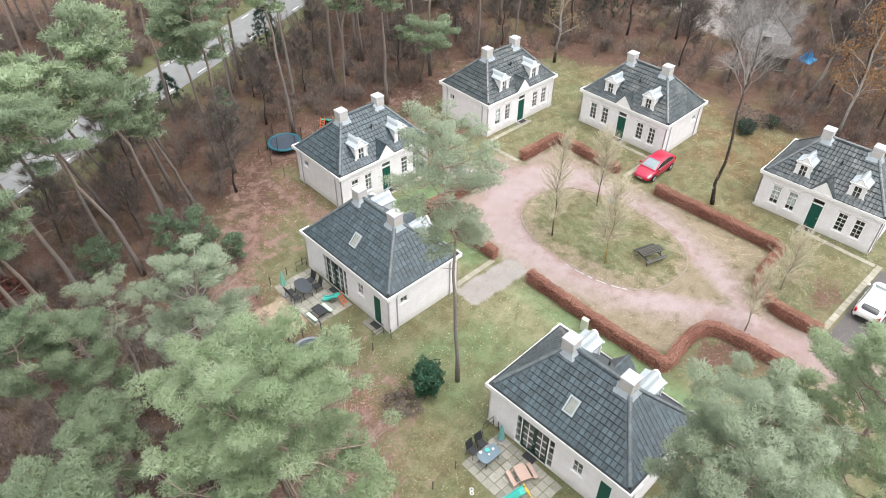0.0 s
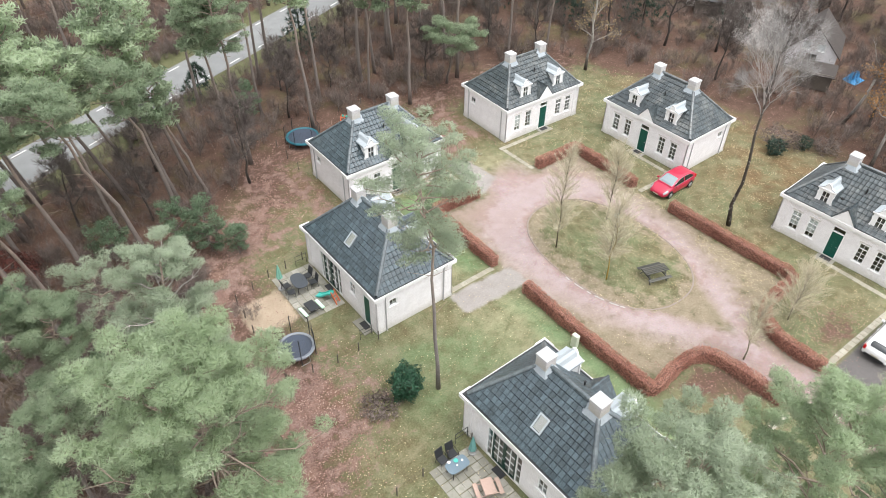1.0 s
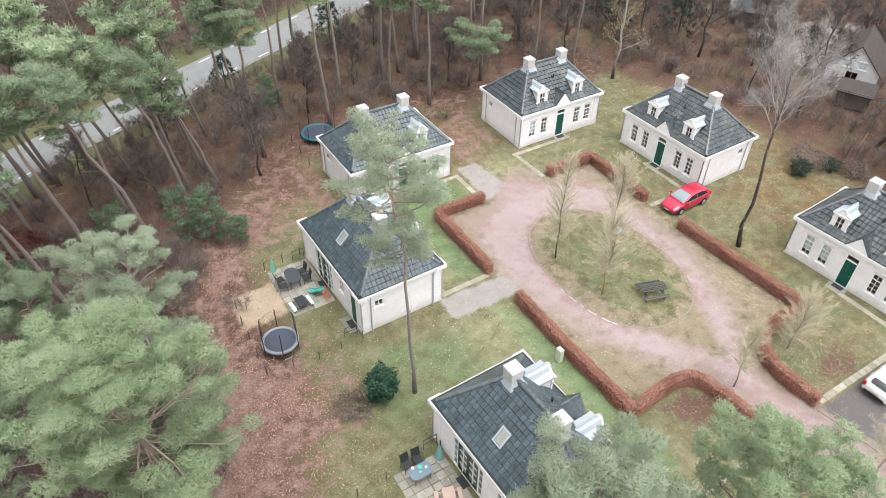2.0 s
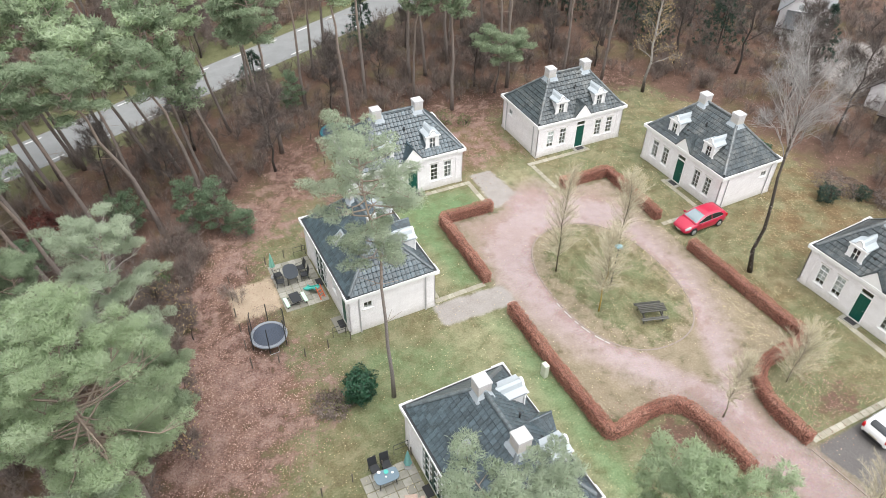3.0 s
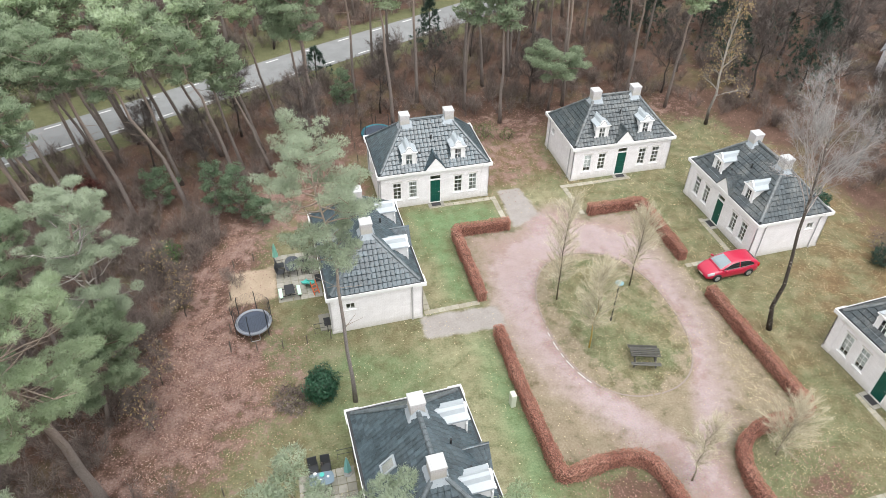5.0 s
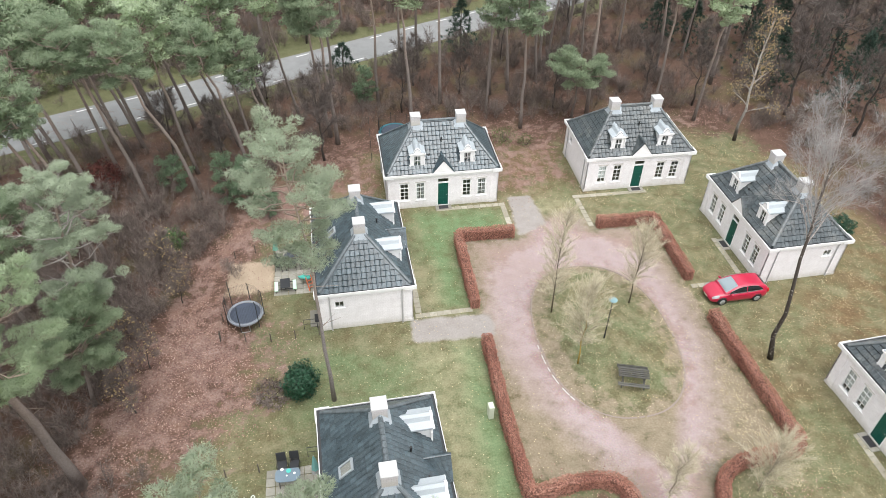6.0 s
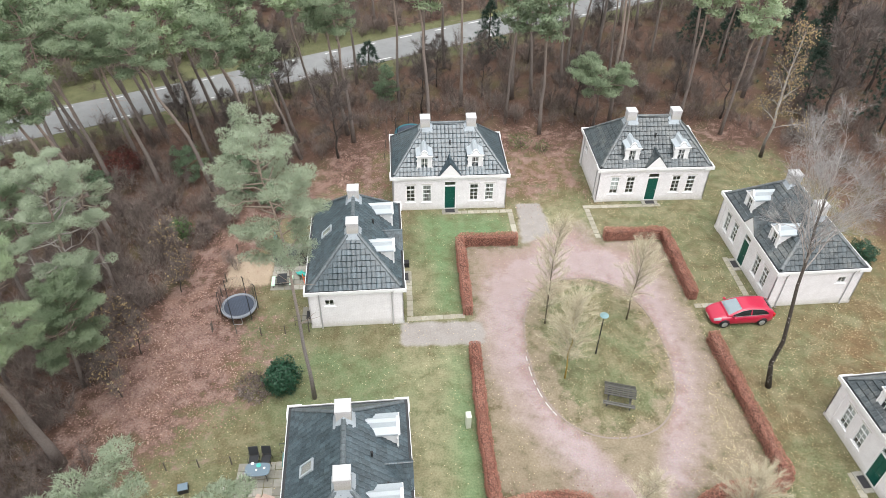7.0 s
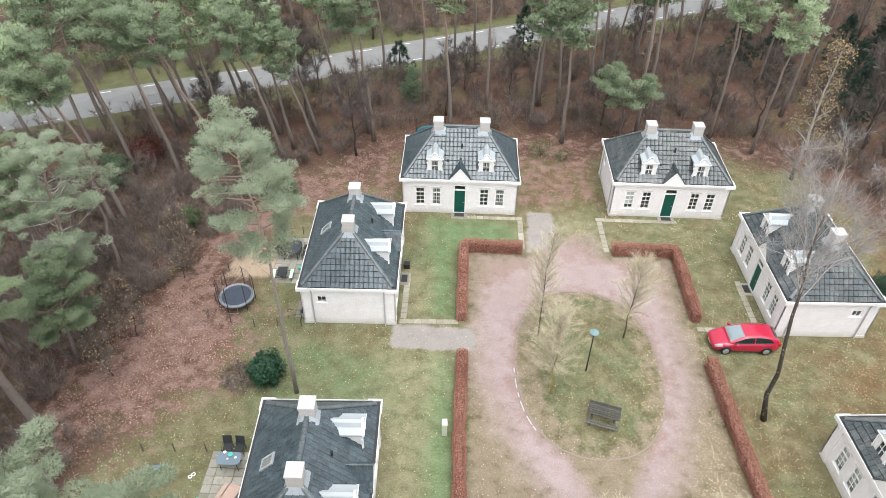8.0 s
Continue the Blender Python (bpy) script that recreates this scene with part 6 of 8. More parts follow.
for i, (x, y, h, r, lab) in enumerate([(-15, 34.4, 3.4, 2.0, "dark spruce beside the road"), (-1.9, 38.2, 6.0, 2.6, "dark spruce standing at the road edge"), (21, 38, 6.0, 2.4, "dark spruce in the leafless wood"),
                                       (24, 36, 5.5, 3.2, "dark bushy spruce by the road"), (29, 29.5, 7.0, 3.4, "dark spruce among bare trees"), (33, 20, 8.0, 3.4, "dark spruce among leafless trees"),
                                       (38, 24, 8.5, 3.4, "tall dark spruce among bare trees"), (33, 34, 7.5, 2.6, "dark spruce in the far wood"), (-43, 52, 8, 2.6, "dark spruce beyond the road"), (45, 32, 9, 3, "tall dark spruce far in the wood"), (27.5, 24.5, 7, 3.0, "dark spruce behind the birch"), (36, 29, 8, 3.2, "dark spruce among leafless stems"), (30.5, 35.5, 7, 3.0, "dark spruce beside the road bend"), (41, 13.5, 6.5, 2.6, "dark spruce beside the far clearing")]):
    spruce(lab, x, y, h, r, 500 + i)
for i, (x, y, h, r, lab) in enumerate([(-23.4, 11.6, 4.4, 1.35, "young green pine in the undergrowth"), (-25.2, 12.6, 4.2, 1.25, "low green pine beside leaf litter"), (-21.9, 10.2, 2.2, 0.9, "small evergreen shrub at the wood edge"),
                                       (-29.5, 14.6, 2.4, 1.6, "low spreading green conifer"), (-36.0, 12.0, 2.6, 1.5, "low green conifer in the wood"), (-13.3, 27, 3.6, 1.2, "young green conifer behind the cottages")]):
    pine("young_pine", lab, x, y, pine_parts(530 + i, h, 0.35, r, int(9 + h * 5), (140, 0.2, 0.026), (0.1, 0.1), 0.1, 0.05, 0.34), M_NEEDLE_DARK, group="young conifers")


def shrub(name, label, x, y, w, h, seed, leafm, count, size=0.07, stems=9):
    """A round leafy shrub on a few stems, uneven outline."""
    rg = np.random.default_rng(seed)
    t = thing(name, label, "shrub", pose(x, y, 0))
    st = Mesh()
    for i in range(stems):
        a = rg.uniform(0, 6.3)
        st.tube([(0.1 * math.cos(a), 0.1 * math.sin(a), -0.05), (w * 0.3 * math.cos(a), w * 0.3 * math.sin(a), h * rg.uniform(0.5, 0.9))], [0.025, 0.008], 4, False)
    part("stem_cluster", st, M_GREYBARK, t)
    d = rg.normal(0, 1, (count, 3))
    d /= np.linalg.norm(d, axis=1)[:, None]
    lump = 0.96 + 0.26 * np.sin(d[:, 0] * 5 + seed) * np.sin(d[:, 1] * 6) + 0.13 * np.sin(d[:, 2] * 9 + d[:, 0] * 7)
    c = d * lump[:, None] * rg.uniform(0.72, 1.03, (count, 1)) * [w / 2, w / 2, h * 0.5] + [0, 0, h * 0.52]
    c[:, 2] = np.maximum(c[:, 2], 0.04)
    v, f = leaf_cloud(c, d, size, rg)
    m = tri_mesh("foliage", v, f)
    tagged(part("foliage", m, leafm, t), kind="stuff")


shrub("evergreen_bush", "round dark green evergreen bush on the lawn", -19.4, -7.4, 1.95, 2.3, 3, M_HOLLY, 5200)
shrub("evergreen_bush", "dark evergreen bush at the lawn edge", 21.6, -5.0, 1.7, 1.5, 4, M_SPRUCE, 1500)
shrub("evergreen_bush", "low dark green shrub behind the lawn", 24.4, -6.0, 1.5, 1.3, 6, M_SPRUCE, 900)
shrub("evergreen_bush", "dark evergreen shrub beside the cottage", 21.4, 2.2, 1.9, 1.7, 7, M_HOLLY, 2600)
shrub("green_shrub", "loose green shrub at the wood edge", -1.3, 19.0, 2.4, 1.2, 8, M_HEATH, 420)
shrub("green_shrub", "low green rhododendron behind the cottages", 0.6, 18.2, 1.7, 0.9, 9, M_HEATH, 260)
shrub("green_shrub", "light green shrub in the brown undergrowth", -13.3, 28.0, 1.9, 2.2, 10, M_GREENBUSH, 1100)
shrub("brown_shrub", "withered brown scrub round the evergreen bush", 23.3, -4.4, 3.6, 1.5, 14, M_BRUSH, 2600, 0.06)
shrub("brown_shrub", "low brown scrub at the lawn edge", 25.6, -7.4, 2.6, 1.2, 15, M_BRUSH, 1500, 0.06)
shrub("green_shrub", "dark green bush beside leaf litter", -28.6, 7.2, 1.9, 1.8, 16, M_GREENBUSH, 1500, 0.07)
shrub("red_shrub", "rust-red leafed shrub in the wood", -35.4, 16.4, 3.4, 2.0, 11, M_REDLEAF, 2600, 0.09)
shrub("red_shrub", "rust-brown shrub between pines", -39.6, 8.8, 2.6, 1.5, 12, M_REDLEAF, 1600, 0.09)
shrub("brown_shrub", "low withered brown shrub beside evergreen bush", -21.2, -7.3, 2.4, 0.5, 13, M_BRUSH, 1500, 0.06)
for i, (x, y) in enumerate([(-44, 33.5), (-40.5, 35.2), (-37, 36.6), (-33.6, 38.2), (-30, 39.6), (-47.5, 32)]):
    shrub("green_shrub", "low green broom bushes on the road verge", x, y + 1.6, 4.0, 1.5, 20 + i, M_HEATH, 1800, 0.10)


# ---- undergrowth, leaf litter ----
def brush_variant(seed):
    """A bare bush of thin ribbon stems and twigs: points and triangles."""
    rg = np.random.default_rng(seed)
    c, w = [], []
    v, f = [], []
    for i in range(11):
        a, out = rg.uniform(0, 6.3), rg.uniform(0.2, 0.9)
        p = np.array([0.15 * math.cos(a), 0.15 * math.sin(a), 0])
        q = np.array([out * math.cos(a), out * math.sin(a), rg.uniform(0.7, 1.8)])
        s = np.array([-math.sin(a), math.cos(a), 0]) * 0.014
        k = len(v)
        v += [p - s, p + s, q]
        f.append((k, k + 1, k + 2))
        for j in range(9):
            t = rg.uniform(0.3, 1.0)
            c.append(p + (q - p) * t)
            w.append((q - p) / np.linalg.norm(q - p) * 1.2)
    bv, bf = blades(np.array(c), np.array(w), 3, 0.60, 0.011, rg, 0.95)
    return np.concatenate([np.array(v), bv]), np.concatenate([np.array(f), bf + len(v)])


def scatter(name, label, category, variants, places, material, scale, seed):
    rg = np.random.default_rng(seed)
    vs, fs, k = [], [], 0
    for i, (x, y) in enumerate(places):
        v, f = variants[i % len(variants)]
        a, s = rg.uniform(0, 6.3), rg.uniform(*scale)
        r = np.array([[math.cos(a), -math.sin(a), 0], [math.sin(a), math.cos(a), 0], [0, 0, 1]]) * s
        vs.append(v @ r.T + [x, y, float(relief(np.array([x]), np.array([y]))[0]) - 0.03])
        fs.append(f + k)
        k += len(v)
    d = tri_mesh(name, np.concatenate(vs), np.concatenate(fs))
    d.materials.append(material)
    tagged(new(name, d), label, category, kind="stuff")


rng = np.random.default_rng(5)
n = 6400
bx, by = rng.uniform(-62, 62, n), rng.uniform(-32, 66, n)
dy, dl, dr = poly_distance(bx, by, YARD), poly_distance(bx, by, LITTER), poly_distance(bx, by, ROAD_POLY)
north = (by > 12) & (bx > -42) & (bx < 30)
patchy = 0.5 + 0.5 * np.sin(bx * 0.45 + 1.3 * np.sin(by * 0.3)) * np.sin(by * 0.5 + bx * 0.13)
keep = (poly_distance(bx, by, BEHIND) < 0.4) & (np.hypot(bx + 9.3, by - 21.3) > 4.0) & (dy < -1.6) & (dl < -0.1) & (dr < -1.2) & (rng.random(n) < np.where(north, 0.85 + 0.15 * patchy, np.where(bx < -25, 0.6 + 0.35 * patchy, np.where(bx > 26, 0.7, 0.28 + 0.45 * patchy))))
wx, wy = rng.uniform(-50, -25, 1000), rng.uniform(-26, 12, 1000)
west = (poly_distance(wx, wy, YARD) < -1.0) & (poly_distance(wx, wy, LITTER) < -0.4) & (poly_distance(wx, wy, ROAD_POLY) < -1.2)
bx, by, keep = np.r_[bx, wx], np.r_[by, wy], np.r_[keep, west]
scatter("undergrowth", "dense leafless brown undergrowth in the wood", "undergrowth", [brush_variant(i) for i in range(5)], np.stack([bx, by], 1)[keep], M_BRUSH, (0.6, 1.25), 3)


def carpet(name, label, n, box, want, size, material, seed):
    """Single leaves lying on the ground, one object."""
    rg = np.random.default_rng(seed)
    x, y = rg.uniform(box[0], box[1], n), rg.uniform(box[2], box[3], n)
    ok = rg.random(n) < want(x, y)
    for _, hx, hy, turn in HOUSES:
        a = math.radians(turn)
        lx, ly = (x - hx) * math.cos(a) + (y - hy) * math.sin(a), -(x - hx) * math.sin(a) + (y - hy) * math.cos(a)
        ok &= ~((abs(lx) < 4.5) & (abs(ly) < 3.1))
    x, y = x[ok], y[ok]
    z = relief(x, y) + 0.07 * np.clip(poly_distance(x, y, ISLAND) / 0.5, 0, 1) + rg.uniform(0.012, 0.05, len(x))
    v, f = leaf_cloud(np.stack([x, y, z], 1), np.tile([0.0, 0, 1], (len(x), 1)), size, rg, 0.25)
    d = tri_mesh(name, v, f)
    d.materials.append(material)
    tagged(new(name, d), label, "leaves", kind="stuff")


def on_lawn(x, y):
    out = np.where(poly_distance(x, y, COURT) > -0.2, np.where(poly_distance(x, y, ISLAND) > 0, 0.16, 0.03), 0.075)
    out = np.where((x > 3) & (y < 12), out * 4.5, out)
    out = np.where(poly_distance(x, y, [(4.2, -15), (7.4, -15), (7.4, -5), (6.8, -6)]) > 0, 0.95, out)
    out = np.where((x > 16) & (y > -14), 0.45, out)
    out = np.where((x < -19.5) & (y < -5), 0.13, out)
    drift = 0.5 + 0.5 * np.sin(x * 1.3 + 2.1 * np.sin(y * 0.9)) * np.sin(y * 1.6 + 1.7 * np.sin(x * 0.7))
    drift *= 0.55 + 0.45 * np.sin(x * 3.7 + y * 2.3) * np.sin(y * 4.1 - x * 1.9)
    out = np.where((x > 2.0) & (y < -20.6) & (y > -25.5), 0.02, out)
    return np.where(poly_distance(x, y, YARD) > 0, out * (0.18 + 2.6 * drift), 0)


def on_litter(x, y):
    near = np.maximum(poly_distance(x, y, LITTER), poly_distance(x, y, BEHIND) - 1.1)
    near = np.maximum.reduce([near] + [poly_distance(x, y, p) - 1.2 for p, k in RUST[:2] + RUST[4:]])
    heap = 0.6 + 0.4 * np.sin(x * 1.1 + 1.9 * np.sin(y * 0.8)) * np.sin(y * 1.4 + x * 0.6)
    sandy = poly_distance(x, y, [(-24.6, 1.7), (-21.4, 1.9), (-21.5, 5.2), (-24.5, 5.0)]) > 0
    return np.where(sandy, 0.03, np.clip(0.55 + near / 6.5, 0.0, 0.9) ** 1.5 * heap)


carpet("fallen_leaves", "scattered pale fallen leaves on the lawns", 165000, (-28, 25, -27, 19), on_lawn, 0.033, M_FALLEN, 8)
carpet("leaf_litter", "thick red-brown leaf litter beneath the trees", 420000, (-34, 22, -25, 23), on_litter, 0.050, M_LITTER, 9)
carpet("forest_leaves", "brown leaves on the forest floor", 110000, (-42, 34, -30, 30), lambda x, y: np.where(poly_distance(x, y, YARD) > 1, 0, 0.4), 0.05, M_LITTER, 10)


# ---- vehicles ----
def car_paint(name, c):
    m, n, l, b = mat(name, 0.28)
    f = tex_noise(n, l, coords(n), 3, 3)
    l.new(ramp(n, l, f, [(0.3, tuple(x * 0.93 for x in c)), (0.7, c)]), b.inputs["Base Color"])
    b.inputs["Coat Weight"].default_value, b.inputs["Coat Roughness"].default_value = 0.6, 0.06
    return m


# sky reflection painted into the windscreen's base colour; other car windows stay dark
M_SCREEN = plain("painted_sky_windscreen", (0.20, 0.25, 0.27), 0.05, relief=0, spec=1.0)
M_CARGLASS = plain("car_glass", (0.012, 0.015, 0.018), 0.05, relief=0, spec=1.0)
M_TYRE = plain("black_tyre_rubber", (0.015, 0.015, 0.016), 0.85)
M_RIM = plain("silver_alloy_rim", (0.45, 0.46, 0.47), 0.35, 0.8)
M_LAMP_CLEAR = plain("clear_headlight", (0.32, 0.32, 0.33), 0.12, relief=0)
M_LAMP_RED = plain("red_tail_light", (0.45, 0.012, 0.015), 0.15, relief=0)
M_PLATE = plain("plate_panel", (0.42, 0.39, 0.30), 0.5)


def loft(sections):
    """Skin through cross-sections of equal length, open ends closed."""
    m = Mesh()
    n = len(sections[0])
    m.v = [tuple(p) for s in sections for p in s]
    for i in range(len(sections) - 1):
        for k in range(n - 1):
            m.f.append((i * n + k, i * n + k + 1, (i + 1) * n + k + 1, (i + 1) * n + k))
    m.f += [tuple(range(n)), tuple(reversed(range((len(sections) - 1) * n, len(sections) * n)))]
    return m


def spread(table, x):
    """Values of a table of rows (station, ...) at a station between them."""
    xs = [r[0] for r in table]
    return [float(np.interp(x, xs, [r[k] for r in table])) for k in range(1, len(table[0]))]


def hatchback(label, m, paint, group=""):
    """Five-door hatchback, nose towards +x, on the ground under its middle."""
    car = thing("car", label, "car", m, group)
    # lower body: station, half width, sill, shoulder, middle of the top
    hull = [(-2.18, 0.58, 0.50, 0.72, 0.80), (-2.15, 0.70, 0.38, 0.82, 0.95), (-2.05, 0.80, 0.30, 0.88, 1.02), (-1.80, 0.87, 0.25, 0.92, 1.02), (-1.2, 0.90, 0.22, 0.90, 0.98), (-0.3, 0.895, 0.22, 0.87, 0.95),
            (0.6, 0.89, 0.22, 0.85, 0.94), (1.10, 0.885, 0.22, 0.82, 0.945), (1.50, 0.87, 0.24, 0.76, 0.885), (1.80, 0.83, 0.25, 0.70, 0.80), (2.0, 0.76, 0.26, 0.62, 0.71), (2.12, 0.64, 0.29, 0.54, 0.62), (2.18, 0.46, 0.36, 0.47, 0.52)]
    sec = []
    for x in np.r_[np.linspace(-2.18, -1.8, 7), np.linspace(-1.6, 1.4, 9), np.linspace(1.5, 2.18, 11)]:
        w, a, b, c = spread(hull, x)
        half = [(-w * 0.90, a), (-w * 0.985, a + 0.07), (-w, a + (b - a) * 0.45), (-w * 0.99, b - 0.10), (-w * 0.955, b - 0.02), (-w * 0.88, b + (c - b) * 0.45), (-w * 0.72, b + (c - b) * 0.78), (-w * 0.38, c - 0.008)]
        sec.append([(x, y, z) for y, z in half] + [(x, 0, c)] + [(x, -y, z) for y, z in reversed(half)])
    body = part("body", loft(sec), paint, car, smooth=True)
    # cabin: the roof's line over the length, its sides leaning in
    line = [(-2.12, 0.99), (-2.03, 1.09), (-1.90, 1.20), (-1.72, 1.30), (-1.45, 1.375), (-1.0, 1.43), (-0.5, 1.45), (-0.1, 1.435), (0.2, 1.39), (0.5, 1.28), (0.85, 1.12), (1.22, 0.945)]
    lean_in = lambda z: 0.835 - 0.36 * (z - 0.93)
    cab = []
    for x in np.r_[np.linspace(-2.12, -1.45, 8), np.linspace(-1.25, 0.1, 7), np.linspace(0.2, 1.22, 8)]:
        zt, = spread(line, x)
        low, e = 0.92, max(0.004, min(0.075, (zt - 0.92) * 0.5))
        trim = 1 - 0.14 * max(0, (-x - 1.5) / 0.6) ** 2 - 0.10 * max(0, (x - 0.5) / 0.7)
        ys = lambda z: lean_in(z) * trim
        half = [(-ys(low), low), (-ys((low + zt - e) / 2), (low + zt - e) / 2), (-ys(zt - e), zt - e), (-ys(zt) + 0.035, zt - e * 0.35), (-ys(zt) + 0.12, zt - e * 0.06), (-ys(zt) * 0.5, zt + 0.004)]
        cab.append([(x, y, z) for y, z in half] + [(x, 0, zt + 0.008)] + [(x, -y, z) for y, z in reversed(half)])
    part("roof", loft(cab), paint, body, smooth=True)

    def sheet(rows, lift):
        """A glass sheet over the cabin from stations, each with its half width."""
        out = []
        for x, w in rows:
            zt, = spread(line, x)
            out.append([(x, y * w, zt + lift - 0.022 * y ** 4) for y in (-1, -0.6, 0, 0.6, 1)])
        return loft(out)

    # its pale colour imitates mirrored sky
    part("windscreen", sheet([(0.24, 0.55), (0.4, 0.57), (0.6, 0.60), (0.85, 0.64), (1.12, 0.68)], 0.022), M_SCREEN, body, "windscreen with pale sky reflection painted in", smooth=True)
    part("rear_window", sheet([(-2.06, 0.52), (-1.95, 0.54), (-1.82, 0.53), (-1.72, 0.50)], 0.022), M_CARGLASS, body, smooth=True)
    for s in (-1, 1):
        for x0, x1 in ((-0.38, 0.86), (-1.62, -0.46)):
            xs = np.linspace(x0, x1, 7)
            belt = [0.965 - 0.02 * x for x in xs]
            head = [max(b + 0.012, spread(line, x)[0] - 0.085 - (0.14 * max(0, (-x - 1.1) / 0.5) ** 2)) for x, b in zip(xs, belt)]
            edge_low, edge_top = [(x, s * (lean_in(z) + 0.010), z) for x, z in zip(xs, belt)], [(x, s * (lean_in(z) * (1 - 0.10 * max(0, (x - 0.5) / 0.7)) + 0.012), z) for x, z in zip(xs, head)]
            glass = Mesh().add(edge_low + edge_top, [(k, k + 1, k + 8, k + 7) for k in range(6)])
            part("side_window", glass, M_CARGLASS, body, "dark side window")
        part("window_trim", Mesh().tube([(0.95, s * 0.84, 0.945), (0.2, s * 0.838, 0.957), (-0.9, s * 0.832, 0.978), (-1.62, s * 0.815, 1.0)], 0.013, 4), M_RIM, body, "bright metal window trim")
        part("window_trim", Mesh().tube([(x, s * (lean_in(spread(line, x)[0] - 0.07) * (1 - 0.10 * max(0, (x - 0.5) / 0.7)) + 0.012), spread(line, x)[0] - 0.07) for x in (0.75, 0.5, 0.2, -0.1, -0.5, -1.0, -1.3)], 0.010, 4), M_RIM, body, "bright metal window trim")
        part("wing_mirror", Mesh().box(0.70, 0.86, s * 0.99 - 0.09, s * 0.99 + 0.09, 0.94, 1.06, bevel=0.035), paint, body)
        lamp = []
        for x in np.linspace(1.62, 2.06, 6):
            w, a, b, c = spread(hull, x)
            k = 0.1 + 0.55 * math.sin(math.pi * (x - 1.55) / 0.56)
            top = [(w * 0.99, b - 0.07), (w * 0.96, b - 0.018), (w * (0.96 - 0.09 * k), b + (c - b) * 0.48), (w * (0.88 - 0.12 * k), b + (c - b) * 0.70)]
            lamp.append([(x, s * y, z + 0.008) for y, z in top])
        part("headlight", loft(lamp), M_LAMP_CLEAR, body, "clear swept-back headlight", smooth=True)
        part("tail_light", Mesh().box(-2.16, -1.98, s * 0.72 - 0.08, s * 0.72 + 0.08, 0.70, 0.99, bevel=0.03), M_LAMP_RED, body)
        for x in (0.02, -1.02):
            part("door_handle", Mesh().box(x - 0.09, x + 0.09, s * 0.888 - 0.02, s * 0.888 + 0.02, 0.78, 0.81), paint, body)
        for x in (-1.32, 1.33):
            arch = [(x + 0.36 * math.cos(k * math.pi / 12), s * 0.878, 0.315 + 0.36 * math.sin(k * math.pi / 12)) for k in range(13)]
            part("wheel_arch", Mesh().tube(arch, 0.032, 5), M_BLACK, body, "black wheel arch lip")
    part("grille", Mesh().box(2.08, 2.17, -0.42, 0.42, 0.30, 0.44), M_BLACK, body)
    part("bumper_insert", Mesh().box(-2.20, -2.10, -0.6, 0.6, 0.34, 0.52), M_BLACK, body)
    part("plate", Mesh().box(2.19, 2.20, -0.26, 0.26, 0.36, 0.46), M_PLATE, body)
    part("plate", Mesh().box(-2.215, -2.20, -0.26, 0.26, 0.56, 0.66), M_PLATE, body)
    for x in (-1.32, 1.33):
        for s in (-1, 1):
            w = part("wheel", Mesh().tube([(0, -0.11, 0), (0, -0.095, 0), (0, 0.095, 0), (0, 0.11, 0)], [0.27, 0.315, 0.315, 0.27], 20), M_TYRE, car, m=pose(x, s * 0.83, 0.315), smooth=False)
            rim = Mesh()
            rim.tube([(0, s * 0.10, 0), (0, s * 0.118, 0)], [0.215, 0.20], 16)
            for k in range(5):
                a = 2 * math.pi * k / 5
                rim.tube([(0, s * 0.12, 0), (0.19 * math.cos(a), s * 0.122, 0.19 * math.sin(a))], [0.035, 0.025], 4)
            part("rim", rim, M_RIM, w)
    return car


hatchback("bright red five-door hatchback parked beside the hedge", pose(10.1, -2.98, 0, 0, 0, 181.5) @ Matrix.Diagonal((0.965, 0.94, 0.97, 1)), car_paint("crimson_car_paint", (0.40, 0.006, 0.040)))
hatchback("white hatchback parked on dark asphalt bay", pose(7.4, -22.4, 0, 0, 0, 2), car_paint("white_car_paint", (0.78, 0.78, 0.78)))


# ---- court furniture ----
def picnic_table(label, m):
    t = thing("picnic_table", label, "picnic table", m)
    for i in range(5):
        part("plank", cached("top_plank", lambda: Mesh().box(-0.92, 0.92, -0.055, 0.055, 0.0, 0.045, bevel=0.012), M_WOODOLD), None, t, m=pose(0, -0.3 + i * 0.15, 0.72))
    for s in (-1, 1):
        for k in (0, 1):
            part("bench_plank", cached("bench_plank", lambda: Mesh().box(-0.92, 0.92, -0.058, 0.058, 0.0, 0.045, bevel=0.012), M_WOODOLD), None, t, m=pose(0, s * (0.64 + k * 0.145), 0.44))
        part("bearer", cached("bearer", lambda: Mesh().box(-0.04, 0.04, -0.82, 0.82, 0, 0.09), M_WOODOLD), None, t, m=pose(s * 0.62, 0, 0.345))
        part("top_bearer", cached("top_bearer", lambda: Mesh().box(-0.035, 0.035, -0.36, 0.36, 0, 0.08), M_WOODOLD), None, t, m=pose(s * 0.62, 0, 0.635))
        for k in (-1, 1):
            part("leg", cached(("picnic_leg", k), lambda: Mesh().tube([(0, k * 0.62, -0.02), (0, k * 0.22, 0.68)], 0.045, 4), M_WOODOLD), None, t, m=pose(s * 0.66, 0, 0))


picnic_table("weathered dark wooden picnic table on the oval lawn", pose(0.35, -9.3, 0.07, 0, 0, -17))


